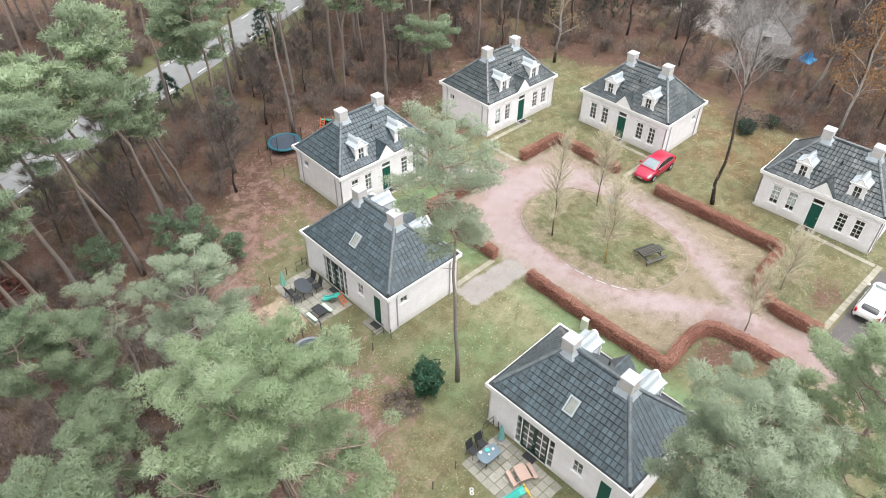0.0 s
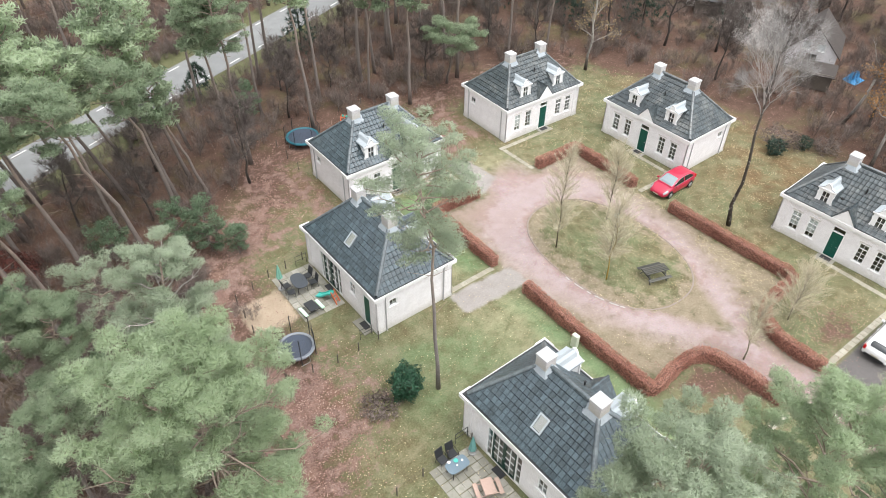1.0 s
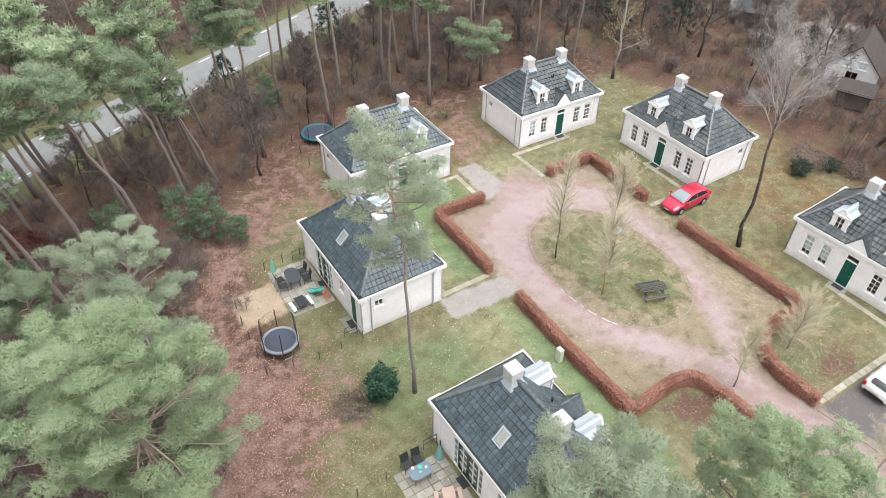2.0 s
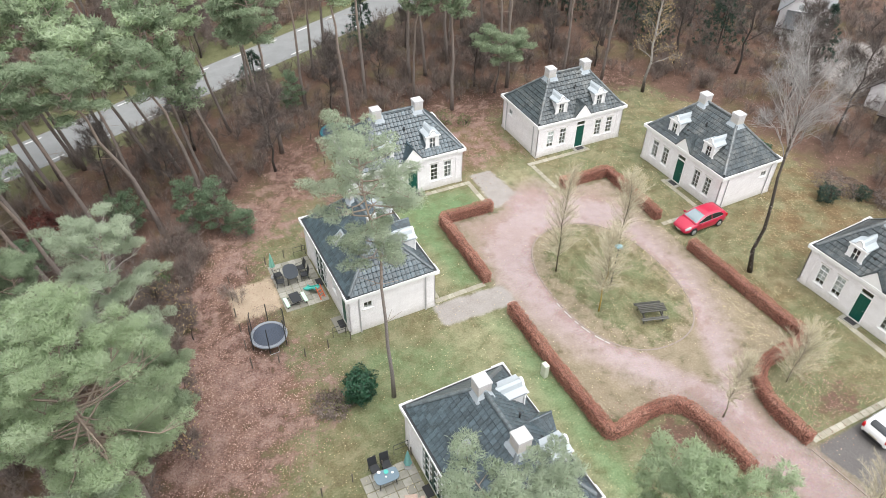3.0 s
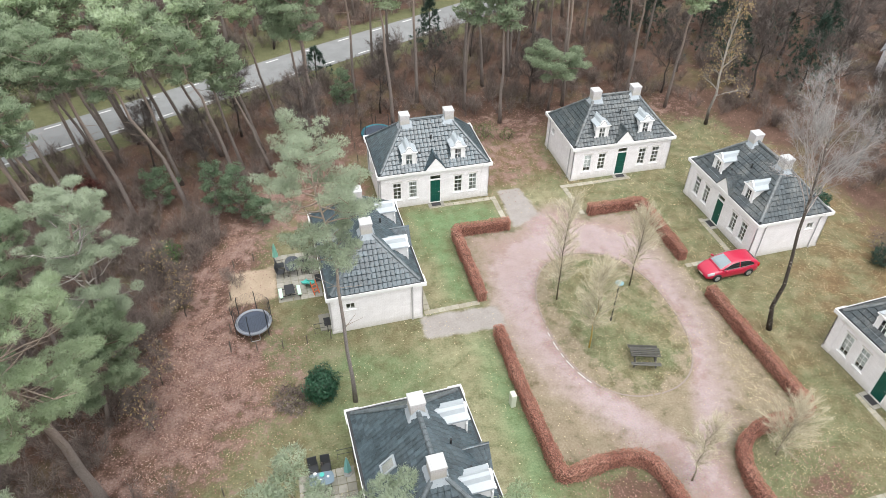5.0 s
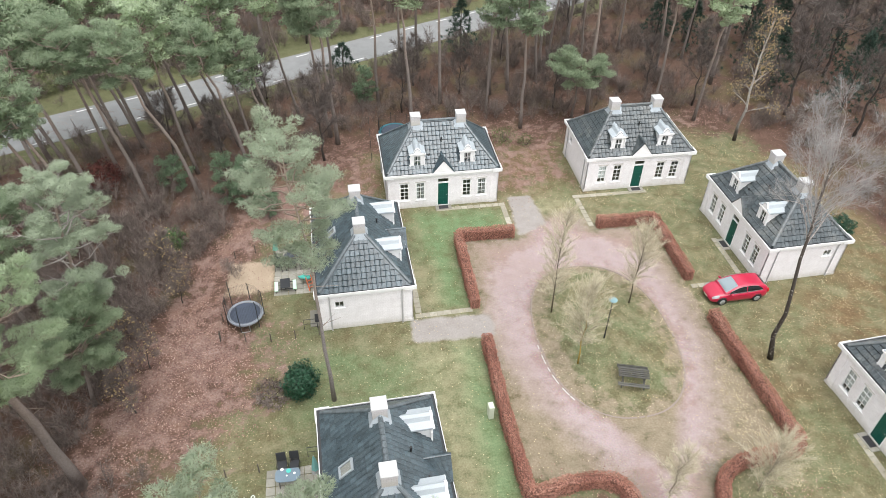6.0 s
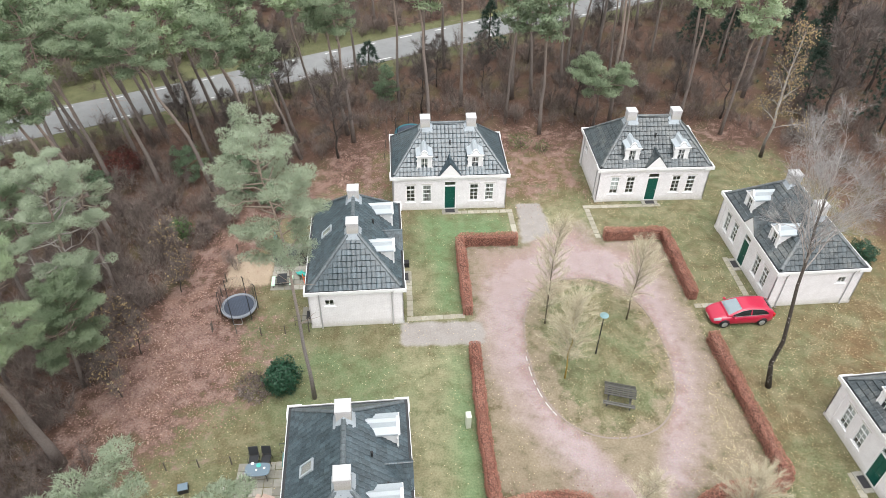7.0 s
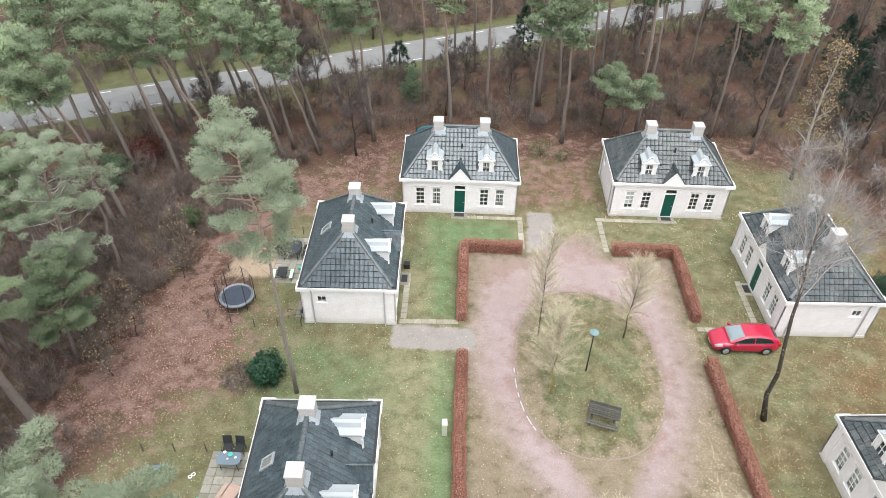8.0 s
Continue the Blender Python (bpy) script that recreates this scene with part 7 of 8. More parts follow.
def lamp_post(x, y):
    t = thing("lamp_post", "dark lamp post with pale blue-green dish shade", "street lamp", pose(x, y, 0.05))
    part("post", Mesh().tube([(0, 0, -0.1), (0, 0, 0.5), (0, 0, 0.52), (0, 0, 3.25)], [0.055, 0.055, 0.038, 0.034], 8), M_BLACK, t)
    part("globe", Mesh().tube([(0, 0, 3.22), (0, 0, 3.27), (0, 0, 3.40), (0, 0, 3.44)], [0.06, 0.13, 0.13, 0.08], 10), M_BLIND, t)
    part("shade", Mesh().tube([(0, 0, 3.42), (0, 0, 3.45), (0, 0, 3.52), (0, 0, 3.56)], [0.27, 0.275, 0.14, 0.03], 16), plain("verdigris_lamp_shade", (0.15, 0.25, 0.265), 0.6), t, "pale blue-green dish shade")


lamp_post(-0.15, -5.65)
box = thing("meter_cabinet", "cream utility cabinet standing on grass beside hedge", "cabinet", pose(-8.72, -10.55, 0, 0, 0, 4))
part("casing", Mesh().box(-0.14, 0.14, -0.21, 0.21, -0.05, 0.98, bevel=0.02), M_BOX, box)
part("lid", Mesh().box(-0.155, 0.155, -0.225, 0.225, 0.98, 1.03, bevel=0.02), M_BOX, box)
part("door", Mesh().box(-0.155, -0.14, -0.18, 0.18, 0.1, 0.92), M_BOX, box)


# kerb round the oval lawn and along the entrance
kerb = tagged(new("island_kerb"), "low pale kerb stones round the oval lawn", "kerb", kind="structure")
stone = cached("kerb_stone", lambda: Mesh().box(-0.19, 0.19, -0.05, 0.05, -0.08, 0.085, bevel=0.015), M_KERB)
rng = np.random.default_rng(31)
total = 84
for i in range(total):
    a = 2 * math.pi * i / total
    (x, y), (x2, y2) = island_edge(a), island_edge(a + 0.02)
    part("kerb_stone", stone, None, kerb, m=pose(x, y, -0.045 + float(rng.uniform(-0.012, 0.012)), 0, 0, math.degrees(math.atan2(y2 - y, x2 - x)) + float(rng.normal(0, 2))))
pale = cached("white_kerb_stone", lambda: Mesh().box(-0.17, 0.17, -0.032, 0.032, -0.08, 0.085, bevel=0.012), M_WHITESTONE)
for i in range(9):
    a = 3.20 + i * 0.085
    a += float(rng.normal(0, 0.012))
    (x, y), (x2, y2) = island_edge(a, 0.13), island_edge(a + 0.02, 0.13)
    part("white_kerb_stone", pale, None, kerb, m=pose(x, y, -0.04, 0, 0, math.degrees(math.atan2(y2 - y, x2 - x))))
edge = tagged(new("lane_kerb"), "thin pale kerb strips along the entrance lane", "kerb", kind="structure")
strip = cached("kerb_strip", lambda: Mesh().box(-0.49, 0.49, -0.04, 0.04, -0.08, 0.045, bevel=0.01), M_KERB)
for x0, y0, x1, y1 in ((-2.1, -21.5, -1.3, -29.5), (1.95, -21.4, 2.9, -29.4)):
    n = 8
    for i in range(n):
        t = (i + 0.5) / n
        part("kerb_strip", strip, None, edge, m=pose(x0 + (x1 - x0) * t, y0 + (y1 - y0) * t, 0, 0, 0, math.degrees(math.atan2(y1 - y0, x1 - x0))))


# ---- garden things ----
def chair(m, label="charcoal stacking garden chair with high back", group="patio chairs"):
    t = thing("garden_chair", label, "chair", m, group)
    part("seat", cached("chair_seat", lambda: Mesh().box(-0.25, 0.25, -0.24, 0.24, 0.40, 0.43, bevel=0.01), M_CHAIR), None, t)
    part("backrest", cached("chair_back", lambda: Mesh().add([(x, y, z) for x in (-0.25, 0.25) for y, z in ((0.22, 0.44), (0.36, 1.02), (0.39, 1.02), (0.25, 0.44))], [(0, 1, 2, 3), (7, 6, 5, 4), (0, 4, 5, 1), (1, 5, 6, 2), (2, 6, 7, 3), (3, 7, 4, 0)]), M_CHAIR), None, t)
    for s in (-1, 1):
        part("armrest", cached(("chair_arm", s), lambda: Mesh().tube([(s * 0.27, -0.22, 0.0), (s * 0.27, -0.22, 0.62), (s * 0.27, 0.26, 0.64)], 0.016, 5), M_BLACK), None, t)
        part("leg", cached(("chair_leg", s), lambda: Mesh().tube([(s * 0.25, 0.30, 0.0), (s * 0.25, 0.22, 0.42)], 0.016, 5), M_BLACK), None, t)


def garden_table(label, m, lx, ly, round_ends, material):
    t = thing("garden_table", label, "table", m)
    n = 28
    e = 4.0 if not round_ends else 2.6
    poly = [(lx / 2 * math.copysign(abs(math.cos(a)) ** (2 / e), math.cos(a)), ly / 2 * math.copysign(abs(math.sin(a)) ** (2 / e), math.sin(a))) for a in [2 * math.pi * i / n for i in range(n)]]
    part("tabletop", Mesh().prism(poly, 0.70, 0.73, "z"), material, t)
    for sx in (-1, 1):
        for sy in (-1, 1):
            part("leg", Mesh().tube([(sx * lx * 0.36, sy * ly * 0.34, 0), (sx * lx * 0.33, sy * ly * 0.30, 0.70)], 0.022, 6), M_BLACK, t)
    return t


garden_table("grey-blue garden table with cups on slabs", pose(-20.15, -13.2, 0.03, 0, 0, 0), 1.3, 0.8, False, M_TABLE)
for x in (-20.5, -19.85):
    chair(pose(x, -12.35, 0.03, 0, 0, 4 if x < -20 else -3))
for x, y, r, mt, lab in ((-20.1, -13.0, 0.13, M_TURQ, "turquoise bowl"), (-19.8, -13.15, 0.07, M_BLIND, "white plate"), (-20.2, -13.25, 0.05, M_BLIND, "white cup plate"), (-20.45, -12.85, 0.09, M_BLIND, "pale folded cloth")):
    b = thing("bowl" if "bowl" in lab else "plate", lab + " on the garden table", "tableware", pose(x, y, 0.76))
    part("dish", Mesh().tube([(0, 0, 0), (0, 0, 0.03 if r < 0.13 else 0.07)], [r * 0.6, r], 14), mt, b)
garden_table("dark oval garden table on the patio", pose(-20.15, 4.35, 0.03, 0, 0, 86), 1.6, 1.0, True, plain("charcoal_tabletop", (0.045, 0.052, 0.062), 0.3))
for x, y, a in ((-20.95, 4.72, 94), (-20.98, 3.98, 80), (-19.32, 4.80, -86), (-19.30, 4.02, -98)):
    chair(pose(x, y, 0.03, 0, 0, a), "black garden chair round the oval table")


def parasol(label, x, y, h, cloth):
    t = thing("parasol", label, "parasol", pose(x, y, 0.03))
    part("foot", Mesh().tube([(0, 0, 0), (0, 0, 0.07), (0, 0, 0.10)], [0.24, 0.22, 0.06], 14), plain("concrete_foot", (0.3, 0.3, 0.29), 0.85), t)
    part("pole", Mesh().tube([(0, 0, 0.08), (0, 0, h)], 0.02, 6), M_STEEL, t)
    m = Mesh()
    n = 12
    rings = [(h - 1.15, 0.19), (h - 0.9, 0.15), (h - 0.4, 0.09), (h - 0.02, 0.02)]
    v = [(r * (1 + 0.25 * (k % 2)) * math.cos(2 * math.pi * k / n), r * (1 + 0.25 * (k % 2)) * math.sin(2 * math.pi * k / n), z) for z, r in rings for k in range(n)]
    m.add(v, [(i * n + k, i * n + (k + 1) % n, (i + 1) * n + (k + 1) % n, (i + 1) * n + k) for i in range(3) for k in range(n)])
    part("folded_canopy", m, cloth, t)


parasol("folded green parasol in a concrete foot", -21.2, 5.05, 2.2, M_PARASOL)
parasol("small folded turquoise parasol on the patio", -18.75, -12.75, 1.5, plain("turquoise_parasol_cloth", (0.13, 0.30, 0.28), 0.8))


def slide(label, m, chute, steps):
    t = thing("toy_slide", label, "toy slide", m)
    pts = [(0.0, 0.72), (0.25, 0.66), (0.7, 0.28), (1.0, 0.10), (1.25, 0.08)]
    q = Mesh()
    for (a, b), (c, d) in zip(pts, pts[1:]):
        q.add([(a, -0.2, b), (a, 0.2, b), (c, 0.2, d), (c, -0.2, d)] + [(a, -0.2, b - 0.03), (a, 0.2, b - 0.03), (c, 0.2, d - 0.03), (c, -0.2, d - 0.03)], [(0, 1, 2, 3), (7, 6, 5, 4), (0, 3, 7, 4), (1, 5, 6, 2)])
        for s in (-0.2, 0.2):
            q.add([(a, s - 0.02, b - 0.03), (a, s + 0.02, b - 0.03), (a, s + 0.02, b + 0.09), (a, s - 0.02, b + 0.09), (c, s - 0.02, d - 0.03), (c, s + 0.02, d - 0.03), (c, s + 0.02, d + 0.09), (c, s - 0.02, d + 0.09)], [(0, 1, 5, 4), (1, 2, 6, 5), (2, 3, 7, 6), (3, 0, 4, 7)])
    part("chute", q, chute, t)
    for s in (-0.19, 0.19):
        part("ladder_side", Mesh().tube([(-0.42, s, 0.0), (-0.02, s, 0.95)], 0.04, 6), steps, t)
    for k in range(3):
        part("rung", Mesh().tube([(-0.33 + 0.1 * k, -0.19, 0.2 + 0.22 * k), (-0.33 + 0.1 * k, 0.19, 0.2 + 0.22 * k)], 0.03, 6), steps, t)


slide("small turquoise and orange toy slide on patio", pose(-18.95, 1.95, 0.03, 0, 0, 118), M_TURQ, M_ORANGE)
slide("turquoise toy slide with yellow steps on slabs", pose(-20.35, -15.9, 0.03, 0, 0, 155), M_TURQ, M_YELLOW)
slide("small green and red toy slide behind cottage", pose(-6.35, 21.7, 0, 0, 0, 30), M_TURQ, M_ORANGE)


def kids_table(label, m, top, bench):
    t = thing("play_table", label, "table", m)
    part("tabletop", Mesh().box(-0.48, 0.48, -0.33, 0.33, 0.48, 0.53, bevel=0.02), top, t)
    for s in (-1, 1):
        part("bench", Mesh().box(-0.48, 0.48, s * 0.62 - 0.12, s * 0.62 + 0.12, 0.26, 0.31, bevel=0.02), bench, t)
        part("frame", Mesh().tube([(s * 0.36, -0.66, 0.0), (s * 0.36, -0.5, 0.27), (s * 0.36, 0.5, 0.27), (s * 0.36, 0.66, 0.0)], 0.03, 6), top, t)
        part("leg", Mesh().tube([(s * 0.36, 0, 0.25), (s * 0.36, 0, 0.49)], 0.035, 6), top, t)


kids_table("small play table with pale green benches", pose(-20.55, 1.95, 0.03, 0, 0, 93), M_CHAIR, M_PALEGREEN)
kids_table("bleached wooden play table with bench on slabs", pose(-19.55, -15.05, 0.03, 0, 0, 70), M_WOODPINK, M_WOODPINK)
gr = thing("storage_box", "black garden box with grey lid on lawn", "box", pose(-24.0, -13.75, 0, 0, 0, 12) @ Matrix.Diagonal((0.75, 0.75, 0.8, 1)))
part("bin", Mesh().box(-0.33, 0.33, -0.27, 0.27, 0.0, 0.42, bevel=0.02), M_BLACK, gr)
part("lid", Mesh().box(-0.35, 0.35, -0.29, 0.29, 0.425, 0.48, bevel=0.03), M_TABLE, gr)
rg = thing("toy_ring", "white plastic ring toys on the grass", "toy", pose(-22.15, -13.95, 0.02))
for k, (x, y) in enumerate(((0, 0), (0.14, 0.16))):
    part("ring", Mesh().tube([(x + 0.09 * math.cos(a), y + 0.09 * math.sin(a), 0.03) for a in [2 * math.pi * i / 12 for i in range(13)]], 0.03, 5, False), M_BLIND, rg)
ct = thing("side_table", "small black patio crate near the cottage wall", "crate", pose(-11.9, 3.4, 0))
part("crate", Mesh().box(-0.22, 0.22, -0.2, 0.2, 0.0, 0.42, bevel=0.02), M_BLACK, ct)


def trampoline(label, x, y, r, pad, tall, turn=0):
    t = thing("trampoline", label, "trampoline", pose(x, y, 0, 0, 0, turn))
    n = 40
    circ = lambda rr, z: [(rr * math.cos(2 * math.pi * i / n), rr * math.sin(2 * math.pi * i / n), z) for i in range(n + 1)]
    part("rim", Mesh().tube(circ(r, 0.66), 0.025, 6, False), M_STEEL, t)
    m = Mesh().add([(p[0], p[1], 0.66) for p in circ(r * 0.875, 0)[:-1]] + [(p[0], p[1], 0.645) for p in circ(r * 0.875, 0)[:-1]],
                   [tuple(range(n)), tuple(reversed(range(n, 2 * n)))] + [(i, i + n, (i + 1) % n + n, (i + 1) % n) for i in range(n)])
    part("jumping_mat", m, M_JUMP, t, "black jumping mat")
    q = Mesh()
    for rr, z in ((r * 0.86, 0.69), (r * 0.885, 0.715), (r * 1.01, 0.715), (r * 1.03, 0.66), (r * 1.02, 0.58)):
        q.v += circ(rr, z)[:-1]
    q.f = [(k * n + i, k * n + (i + 1) % n, (k + 1) * n + (i + 1) % n, (k + 1) * n + i) for k in range(4) for i in range(n)]
    part("edge_pad", q, pad, t)
    for k in range(6):
        a = 2 * math.pi * k / 6 + 0.3
        c, s = math.cos(a), math.sin(a)
        if k % 2 == 0:
            b = a + 0.5
            part("leg", Mesh().tube([(r * c, r * s, 0.64), (r * c, r * s, 0.02), (r * math.cos(b), r * math.sin(b), 0.02), (r * math.cos(b), r * math.sin(b), 0.64)], 0.022, 6), M_STEEL, t)
        part("net_pole", Mesh().tube([(r * 1.05 * c, r * 1.05 * s, 0.1), (r * 1.06 * c, r * 1.06 * s, tall * 0.9), (r * 0.98 * c, r * 0.98 * s, tall)], 0.028, 6), M_CHAIR, t)
    net = Mesh()
    pts = 72
    for i in range(pts):
        a = 2 * math.pi * i / pts
        sag = 0.10 * math.sin(3 * a + 0.4) ** 2
        net.tube([(r * 0.97 * math.cos(a), r * 0.97 * math.sin(a), 0.70), (r * 0.98 * math.cos(a), r * 0.98 * math.sin(a), tall - sag)], 0.0035, 3, False)
    for z in np.arange(0.8, tall, 0.075):
        net.tube(circ(r * 0.975, float(z)), 0.003, 3, False)
    tagged(part("safety_net", net, M_BLACK, t), kind="stuff")


trampoline("round trampoline with grey pad and safety net", -23.05, -0.75, 1.13, M_PAD, 2.3)
trampoline("teal-edged trampoline with net behind the cottage", -11.0, 20.9, 1.45, M_TEAL, 1.9, 20)


def wire_fence(label, pts, h=0.75, gap=1.7):
    t = thing("wire_fence", label, "fence", pose(*pts[0], 0))
    for (ax, ay), (bx, by) in zip(pts, pts[1:]):
        n = max(1, round(math.dist((ax, ay), (bx, by)) / gap))
        for i in range(n + 1):
            x, y = ax + (bx - ax) * i / n - pts[0][0], ay + (by - ay) * i / n - pts[0][1]
            part("post", cached(("fence_post", h), lambda: Mesh().tube([(0, 0, -0.1), (0.01, 0, h)], 0.035, 6), M_POSTWOOD), None, t, m=pose(x, y, 0, 0, 0, 40 * i))
        for z in (h * 0.45, h * 0.93):
            part("wire", Mesh().tube([(ax - pts[0][0], ay - pts[0][1], z), (bx - pts[0][0], by - pts[0][1], z)], 0.004, 4), M_POSTWOOD, t)


wire_fence("low wooden post and wire fence across the lawn", [(-25.2, -12.5), (-18.3, -12.15)])
wire_fence("low wooden post and wire fence beside trampoline", [(-24.6, -2.4), (-21.4, -2.9), (-18.35, -2.75)])
wire_fence("low wooden post fence round the sand patch", [(-24.6, -2.2), (-24.5, 2.4), (-24.2, 5.6), (-21.4, 6.6), (-18.6, 6.9)])
wire_fence("low post and wire fence behind the cottage", [(-13.4, 17.3), (-13.2, 23.6), (-3.2, 23.8)], 0.8, 2.5)


def garden_rail(x, y, turn):
    t = thing("garden_rail", "short dark metal handrail beside the cottage", "railing", pose(x, y, 0, 0, 0, turn))
    part("rail", Mesh().tube([(0, 0, 0), (0, 0, 0.85), (0.85, 0, 0.85), (0.85, 0, 0)], 0.024, 6), M_CHAIR, t)
    part("mid_rail", Mesh().tube([(0, 0, 0.45), (0.85, 0, 0.45)], 0.016, 6), M_CHAIR, t)


garden_rail(-18.3, -11.75, 180)
garden_rail(-18.45, 6.55, 180)
garden_rail(-18.45, -2.1, 180)
for x, y, a in ((30.5, -4.8, 9), (31.6, -8.0, 14)):
    p = thing("marker_post", "leaning pale wooden post at the lawn edge", "post", pose(x, y, 0, a, 0, 20), "lawn edge posts")
    part("post", Mesh().tube([(0, 0, -0.1), (0, 0, 1.3)], [0.06, 0.055], 7), M_WOODPINK, p)


# ---- far buildings ----
def far_house(label, m, w, d, eave, ridge, roofm, wallm):
    h = thing("house", label, "house", m)
    ops = [(-1.1, -0.3, eave + 0.15, eave + 0.95), (0.3, 1.1, eave + 0.15, eave + 0.95), (-0.6, 0.6, 0.9, 2.1)]
    q = wall_mesh(w, [ops[2]], eave)
    part("wall", q, wallm, h, m=pose(0, -d / 2, 0))
    part("wall", wall_mesh(w, [], eave), wallm, h, m=pose(0, d / 2, 0, 0, 0, 180))
    part("wall", wall_mesh(d - 0.604, [], eave), wallm, h, m=pose(-w / 2, 0, 0, 0, 0, -90))
    part("wall", wall_mesh(d - 0.604, [], eave), wallm, h, m=pose(w / 2, 0, 0, 0, 0, 90))
    part("gable", Mesh().prism([(-w / 2, eave), (w / 2, eave), (0, ridge)], -d / 2, -d / 2 + 0.3), wallm, h)
    part("gable", Mesh().prism([(-w / 2, eave), (w / 2, eave), (0, ridge)], d / 2 - 0.3, d / 2), wallm, h)
    for a, b, c, e in ops[:2]:
        window(h, pose(a, -d / 2 - 0.02, c), b - a, e - c, 2, 1, frame=0.08)
    window(h, pose(-0.6, -d / 2 + 0.05, 0.9), 1.2, 1.2, 2, 1)
    for s in (-1, 1):
        k = (ridge - eave) / (w / 2)
        pts = [(0, ridge + 0.12), (s * (w / 2 + 0.3), eave - 0.3 * k + 0.12), (s * (w / 2 + 0.3), eave - 0.3 * k), (0, ridge)]
        part("roof", Mesh().prism(pts, -d / 2 - 0.25, d / 2 + 0.25), roofm, h)
    return h


M_BROWNROOF = plain("brown_roof_tiles", (0.055, 0.045, 0.04), 0.8, vary=0.3)
far_house("white gabled house far in the leafless wood", pose(41.4, 3.6, 0, 0, 0, -66), 4.8, 6.0, 2.3, 4.7, M_BROWNROOF, M_WALL)
far_house("white house with dark roof beyond bare trees", pose(47.6, 21.4, 0, 0, 0, -52), 5.6, 6.5, 2.9, 5.8, plain("grey_slate_sheet", (0.20, 0.21, 0.22), 0.5), M_WALL)
sh = thing("shed", "low brown-roofed shed before the far house", "shed", pose(36.4, 0.2, 0, 0, 0, -66))
part("wall", Mesh().box(-1.5, 1.5, -0.8, 0.8, 0, 1.7), M_POSTWOOD, sh)
part("roof", Mesh().add([(-1.7, -1.0, 1.5), (1.7, -1.0, 1.5), (1.7, 1.0, 2.1), (-1.7, 1.0, 2.1), (-1.7, -1.0, 1.6), (1.7, -1.0, 1.6), (1.7, 1.0, 2.2), (-1.7, 1.0, 2.2)], [(3, 2, 1, 0), (4, 5, 6, 7), (0, 1, 5, 4), (1, 2, 6, 5), (2, 3, 7, 6), (3, 0, 4, 7)]), M_BROWNROOF, sh)
lt = thing("lean_to", "dark slate-roofed lean-to before the white house", "shed", pose(43.9, 18.5, 0, 0, 0, -52))
part("wall", Mesh().box(-1.9, 1.9, -1.0, 1.2, 0, 1.8), M_POSTWOOD, lt)
part("roof", Mesh().add([(-2.1, -1.3, 1.7), (2.1, -1.3, 1.7), (2.1, 1.3, 2.9), (-2.1, 1.3, 2.9), (-2.1, -1.3, 1.8), (2.1, -1.3, 1.8), (2.1, 1.3, 3.0), (-2.1, 1.3, 3.0)], [(3, 2, 1, 0), (4, 5, 6, 7), (0, 1, 5, 4), (1, 2, 6, 5), (2, 3, 7, 6), (3, 0, 4, 7)]), M_GUTTER, lt)
tp = thing("tarpaulin", "crumpled blue tarpaulin over a heap", "tarpaulin", pose(41.0, -1.6, 0))
q = Mesh()
n = 12
rr = np.random.default_rng(2)
hgt = rr.uniform(0.1, 0.7, (n, n)) * np.sin(np.linspace(0, math.pi, n))[:, None] * np.sin(np.linspace(0, math.pi, n))[None] * 1.8
q.v = [(-1.0 + 2.0 * i / (n - 1), -0.8 + 1.6 * j / (n - 1), 0.02 + float(hgt[i, j])) for i in range(n) for j in range(n)]
q.f = [(i * n + j, (i + 1) * n + j, (i + 1) * n + j + 1, i * n + j + 1) for i in range(n - 1) for j in range(n - 1)]
part("sheet", q, M_TARP, tp)


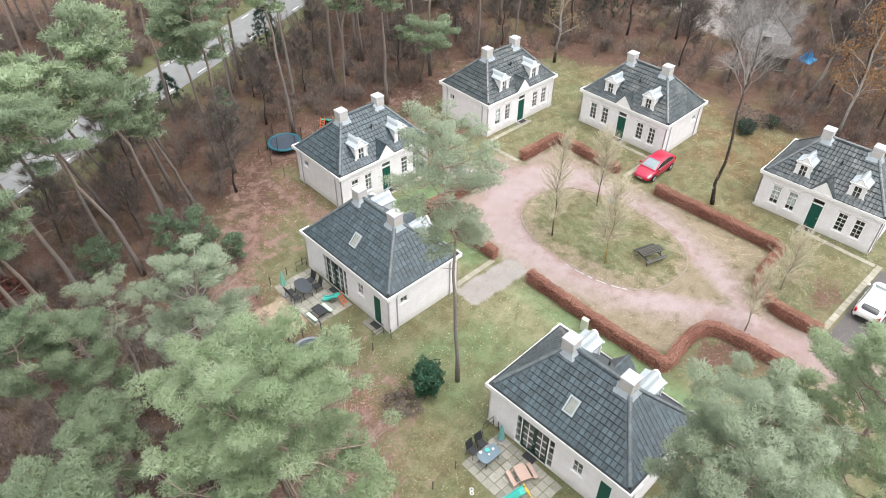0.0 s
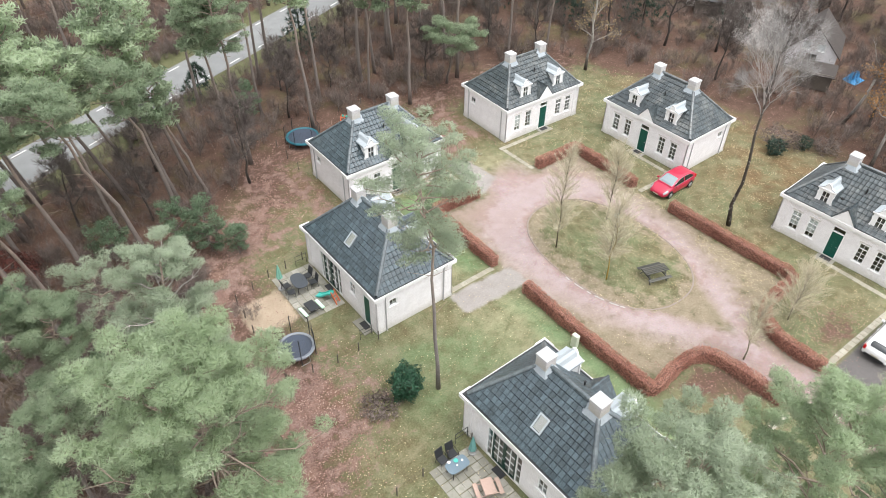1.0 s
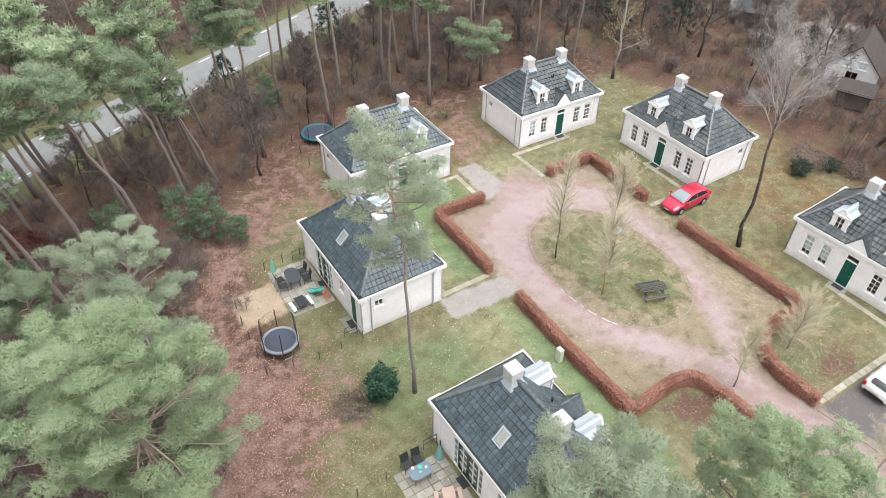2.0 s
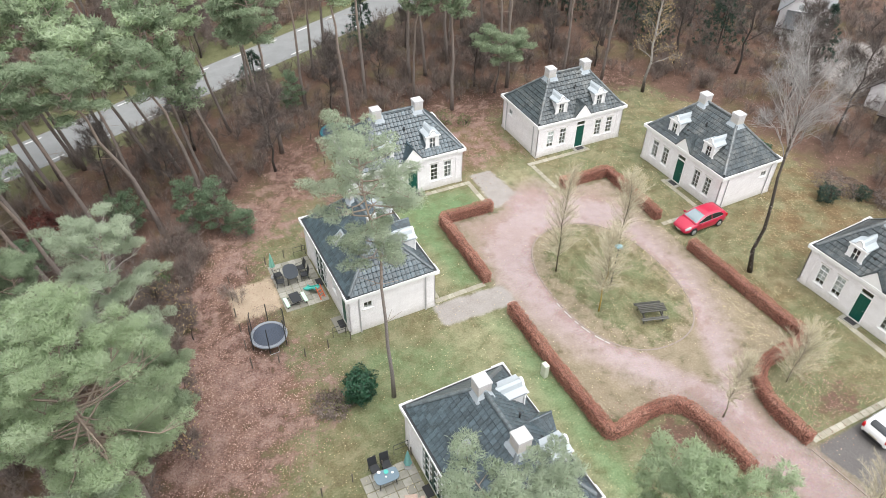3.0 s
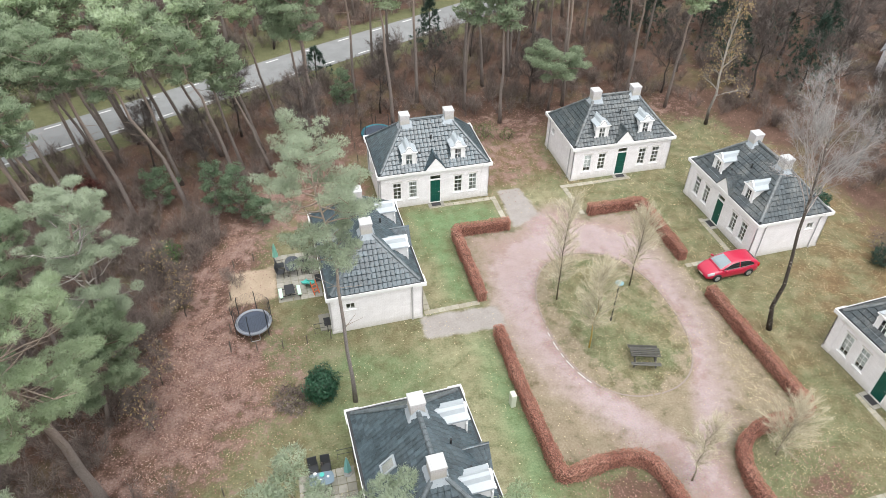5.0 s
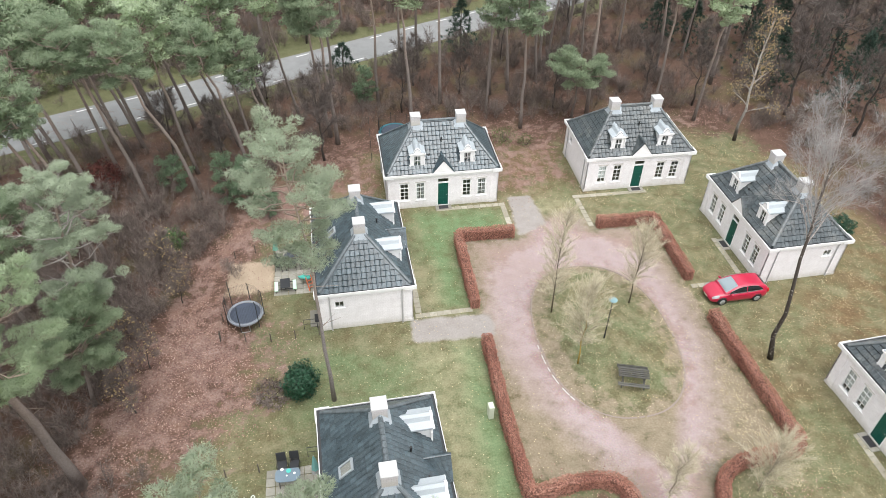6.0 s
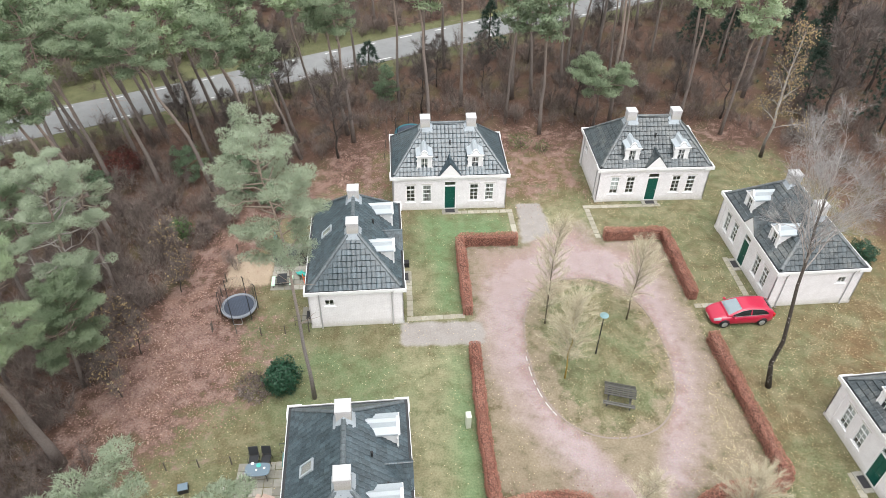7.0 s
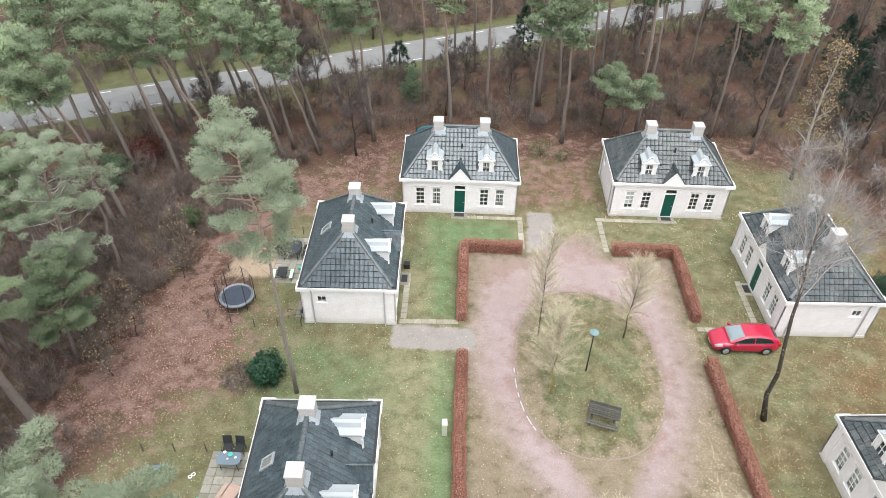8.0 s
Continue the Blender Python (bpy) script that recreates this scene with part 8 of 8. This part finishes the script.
# ---- paving, laid slab by slab ----
def slab_run(parent, x0, y0, x1, y1, rows=1, size=0.5, lift=0.0, stone=None):
    ln = math.dist((x0, y0), (x1, y1))
    n = max(1, round(ln / size))
    dx, dy = (x1 - x0) / ln, (y1 - y0) / ln
    for i in range(n):
        for r in range(rows):
            s, o = (i + 0.5) * ln / n, (r - (rows - 1) / 2) * size
            rg = RS.normal(0, 1, 3)
            part("slab", stone or SLAB, None, parent, m=pose(x0 + dx * s - dy * o + rg[0] * 0.006, y0 + dy * s + dx * o + rg[1] * 0.006, lift + rg[2] * 0.003, 0, 0, math.degrees(math.atan2(dy, dx)) + rg[0] * 0.8))


RS = np.random.default_rng(77)
SLAB_PATH = cached("path_slab", lambda: Mesh().box(-0.238, 0.238, -0.20, 0.20, -0.05, 0.022, bevel=0.012), M_PATHSLAB)
SLAB = cached("slab", lambda: Mesh().box(-0.238, 0.238, -0.238, 0.238, -0.05, 0.028, bevel=0.008), M_SLAB)
for lab, runs in (("garden path of pale concrete slabs", [(-8.9, 9.55, -3.3, 9.55), (-3.5, 9.3, -3.5, 5.9)]), ("pale slab path before the cottage door", [(2.45, 9.75, 8.8, 9.75), (2.7, 9.5, 2.8, 5.8)]),
                  ("slab path along the cottage front", [(-11.75, 2.8, -11.75, -1.7), (-12.0, -1.95, -8.1, -1.85)]), ("slab path beside the red car", [(11.6, 3.1, 11.6, -1.5), (11.8, -1.75, 7.6, -1.75)]),
                  ("slab path along asphalt parking bay", [(11.75, -14.8, 11.75, -20.7), (12.0, -20.95, 2.5, -21.0)]), ("mossy slab path towards the entrance", [(-11.6, -15.0, -11.6, -21.3), (-11.8, -21.55, -2.6, -21.6)])):
    p = tagged(new("garden_path"), lab, "path", kind="structure")
    for run in runs:
        slab_run(p, *run, stone=SLAB_PATH)
for lab, x0, x1, y0, y1 in (("patio of mossy grey concrete slabs", -21.5, -18.25, -16.9, -12.3), ("patio of worn grey concrete slabs", -21.4, -18.35, 1.3, 6.3)):
    p = tagged(new("patio"), lab, "patio", kind="structure")
    n = round((x1 - x0) / 0.5)
    slab_run(p, (x0 + x1) / 2, y0, (x0 + x1) / 2, y1, n)
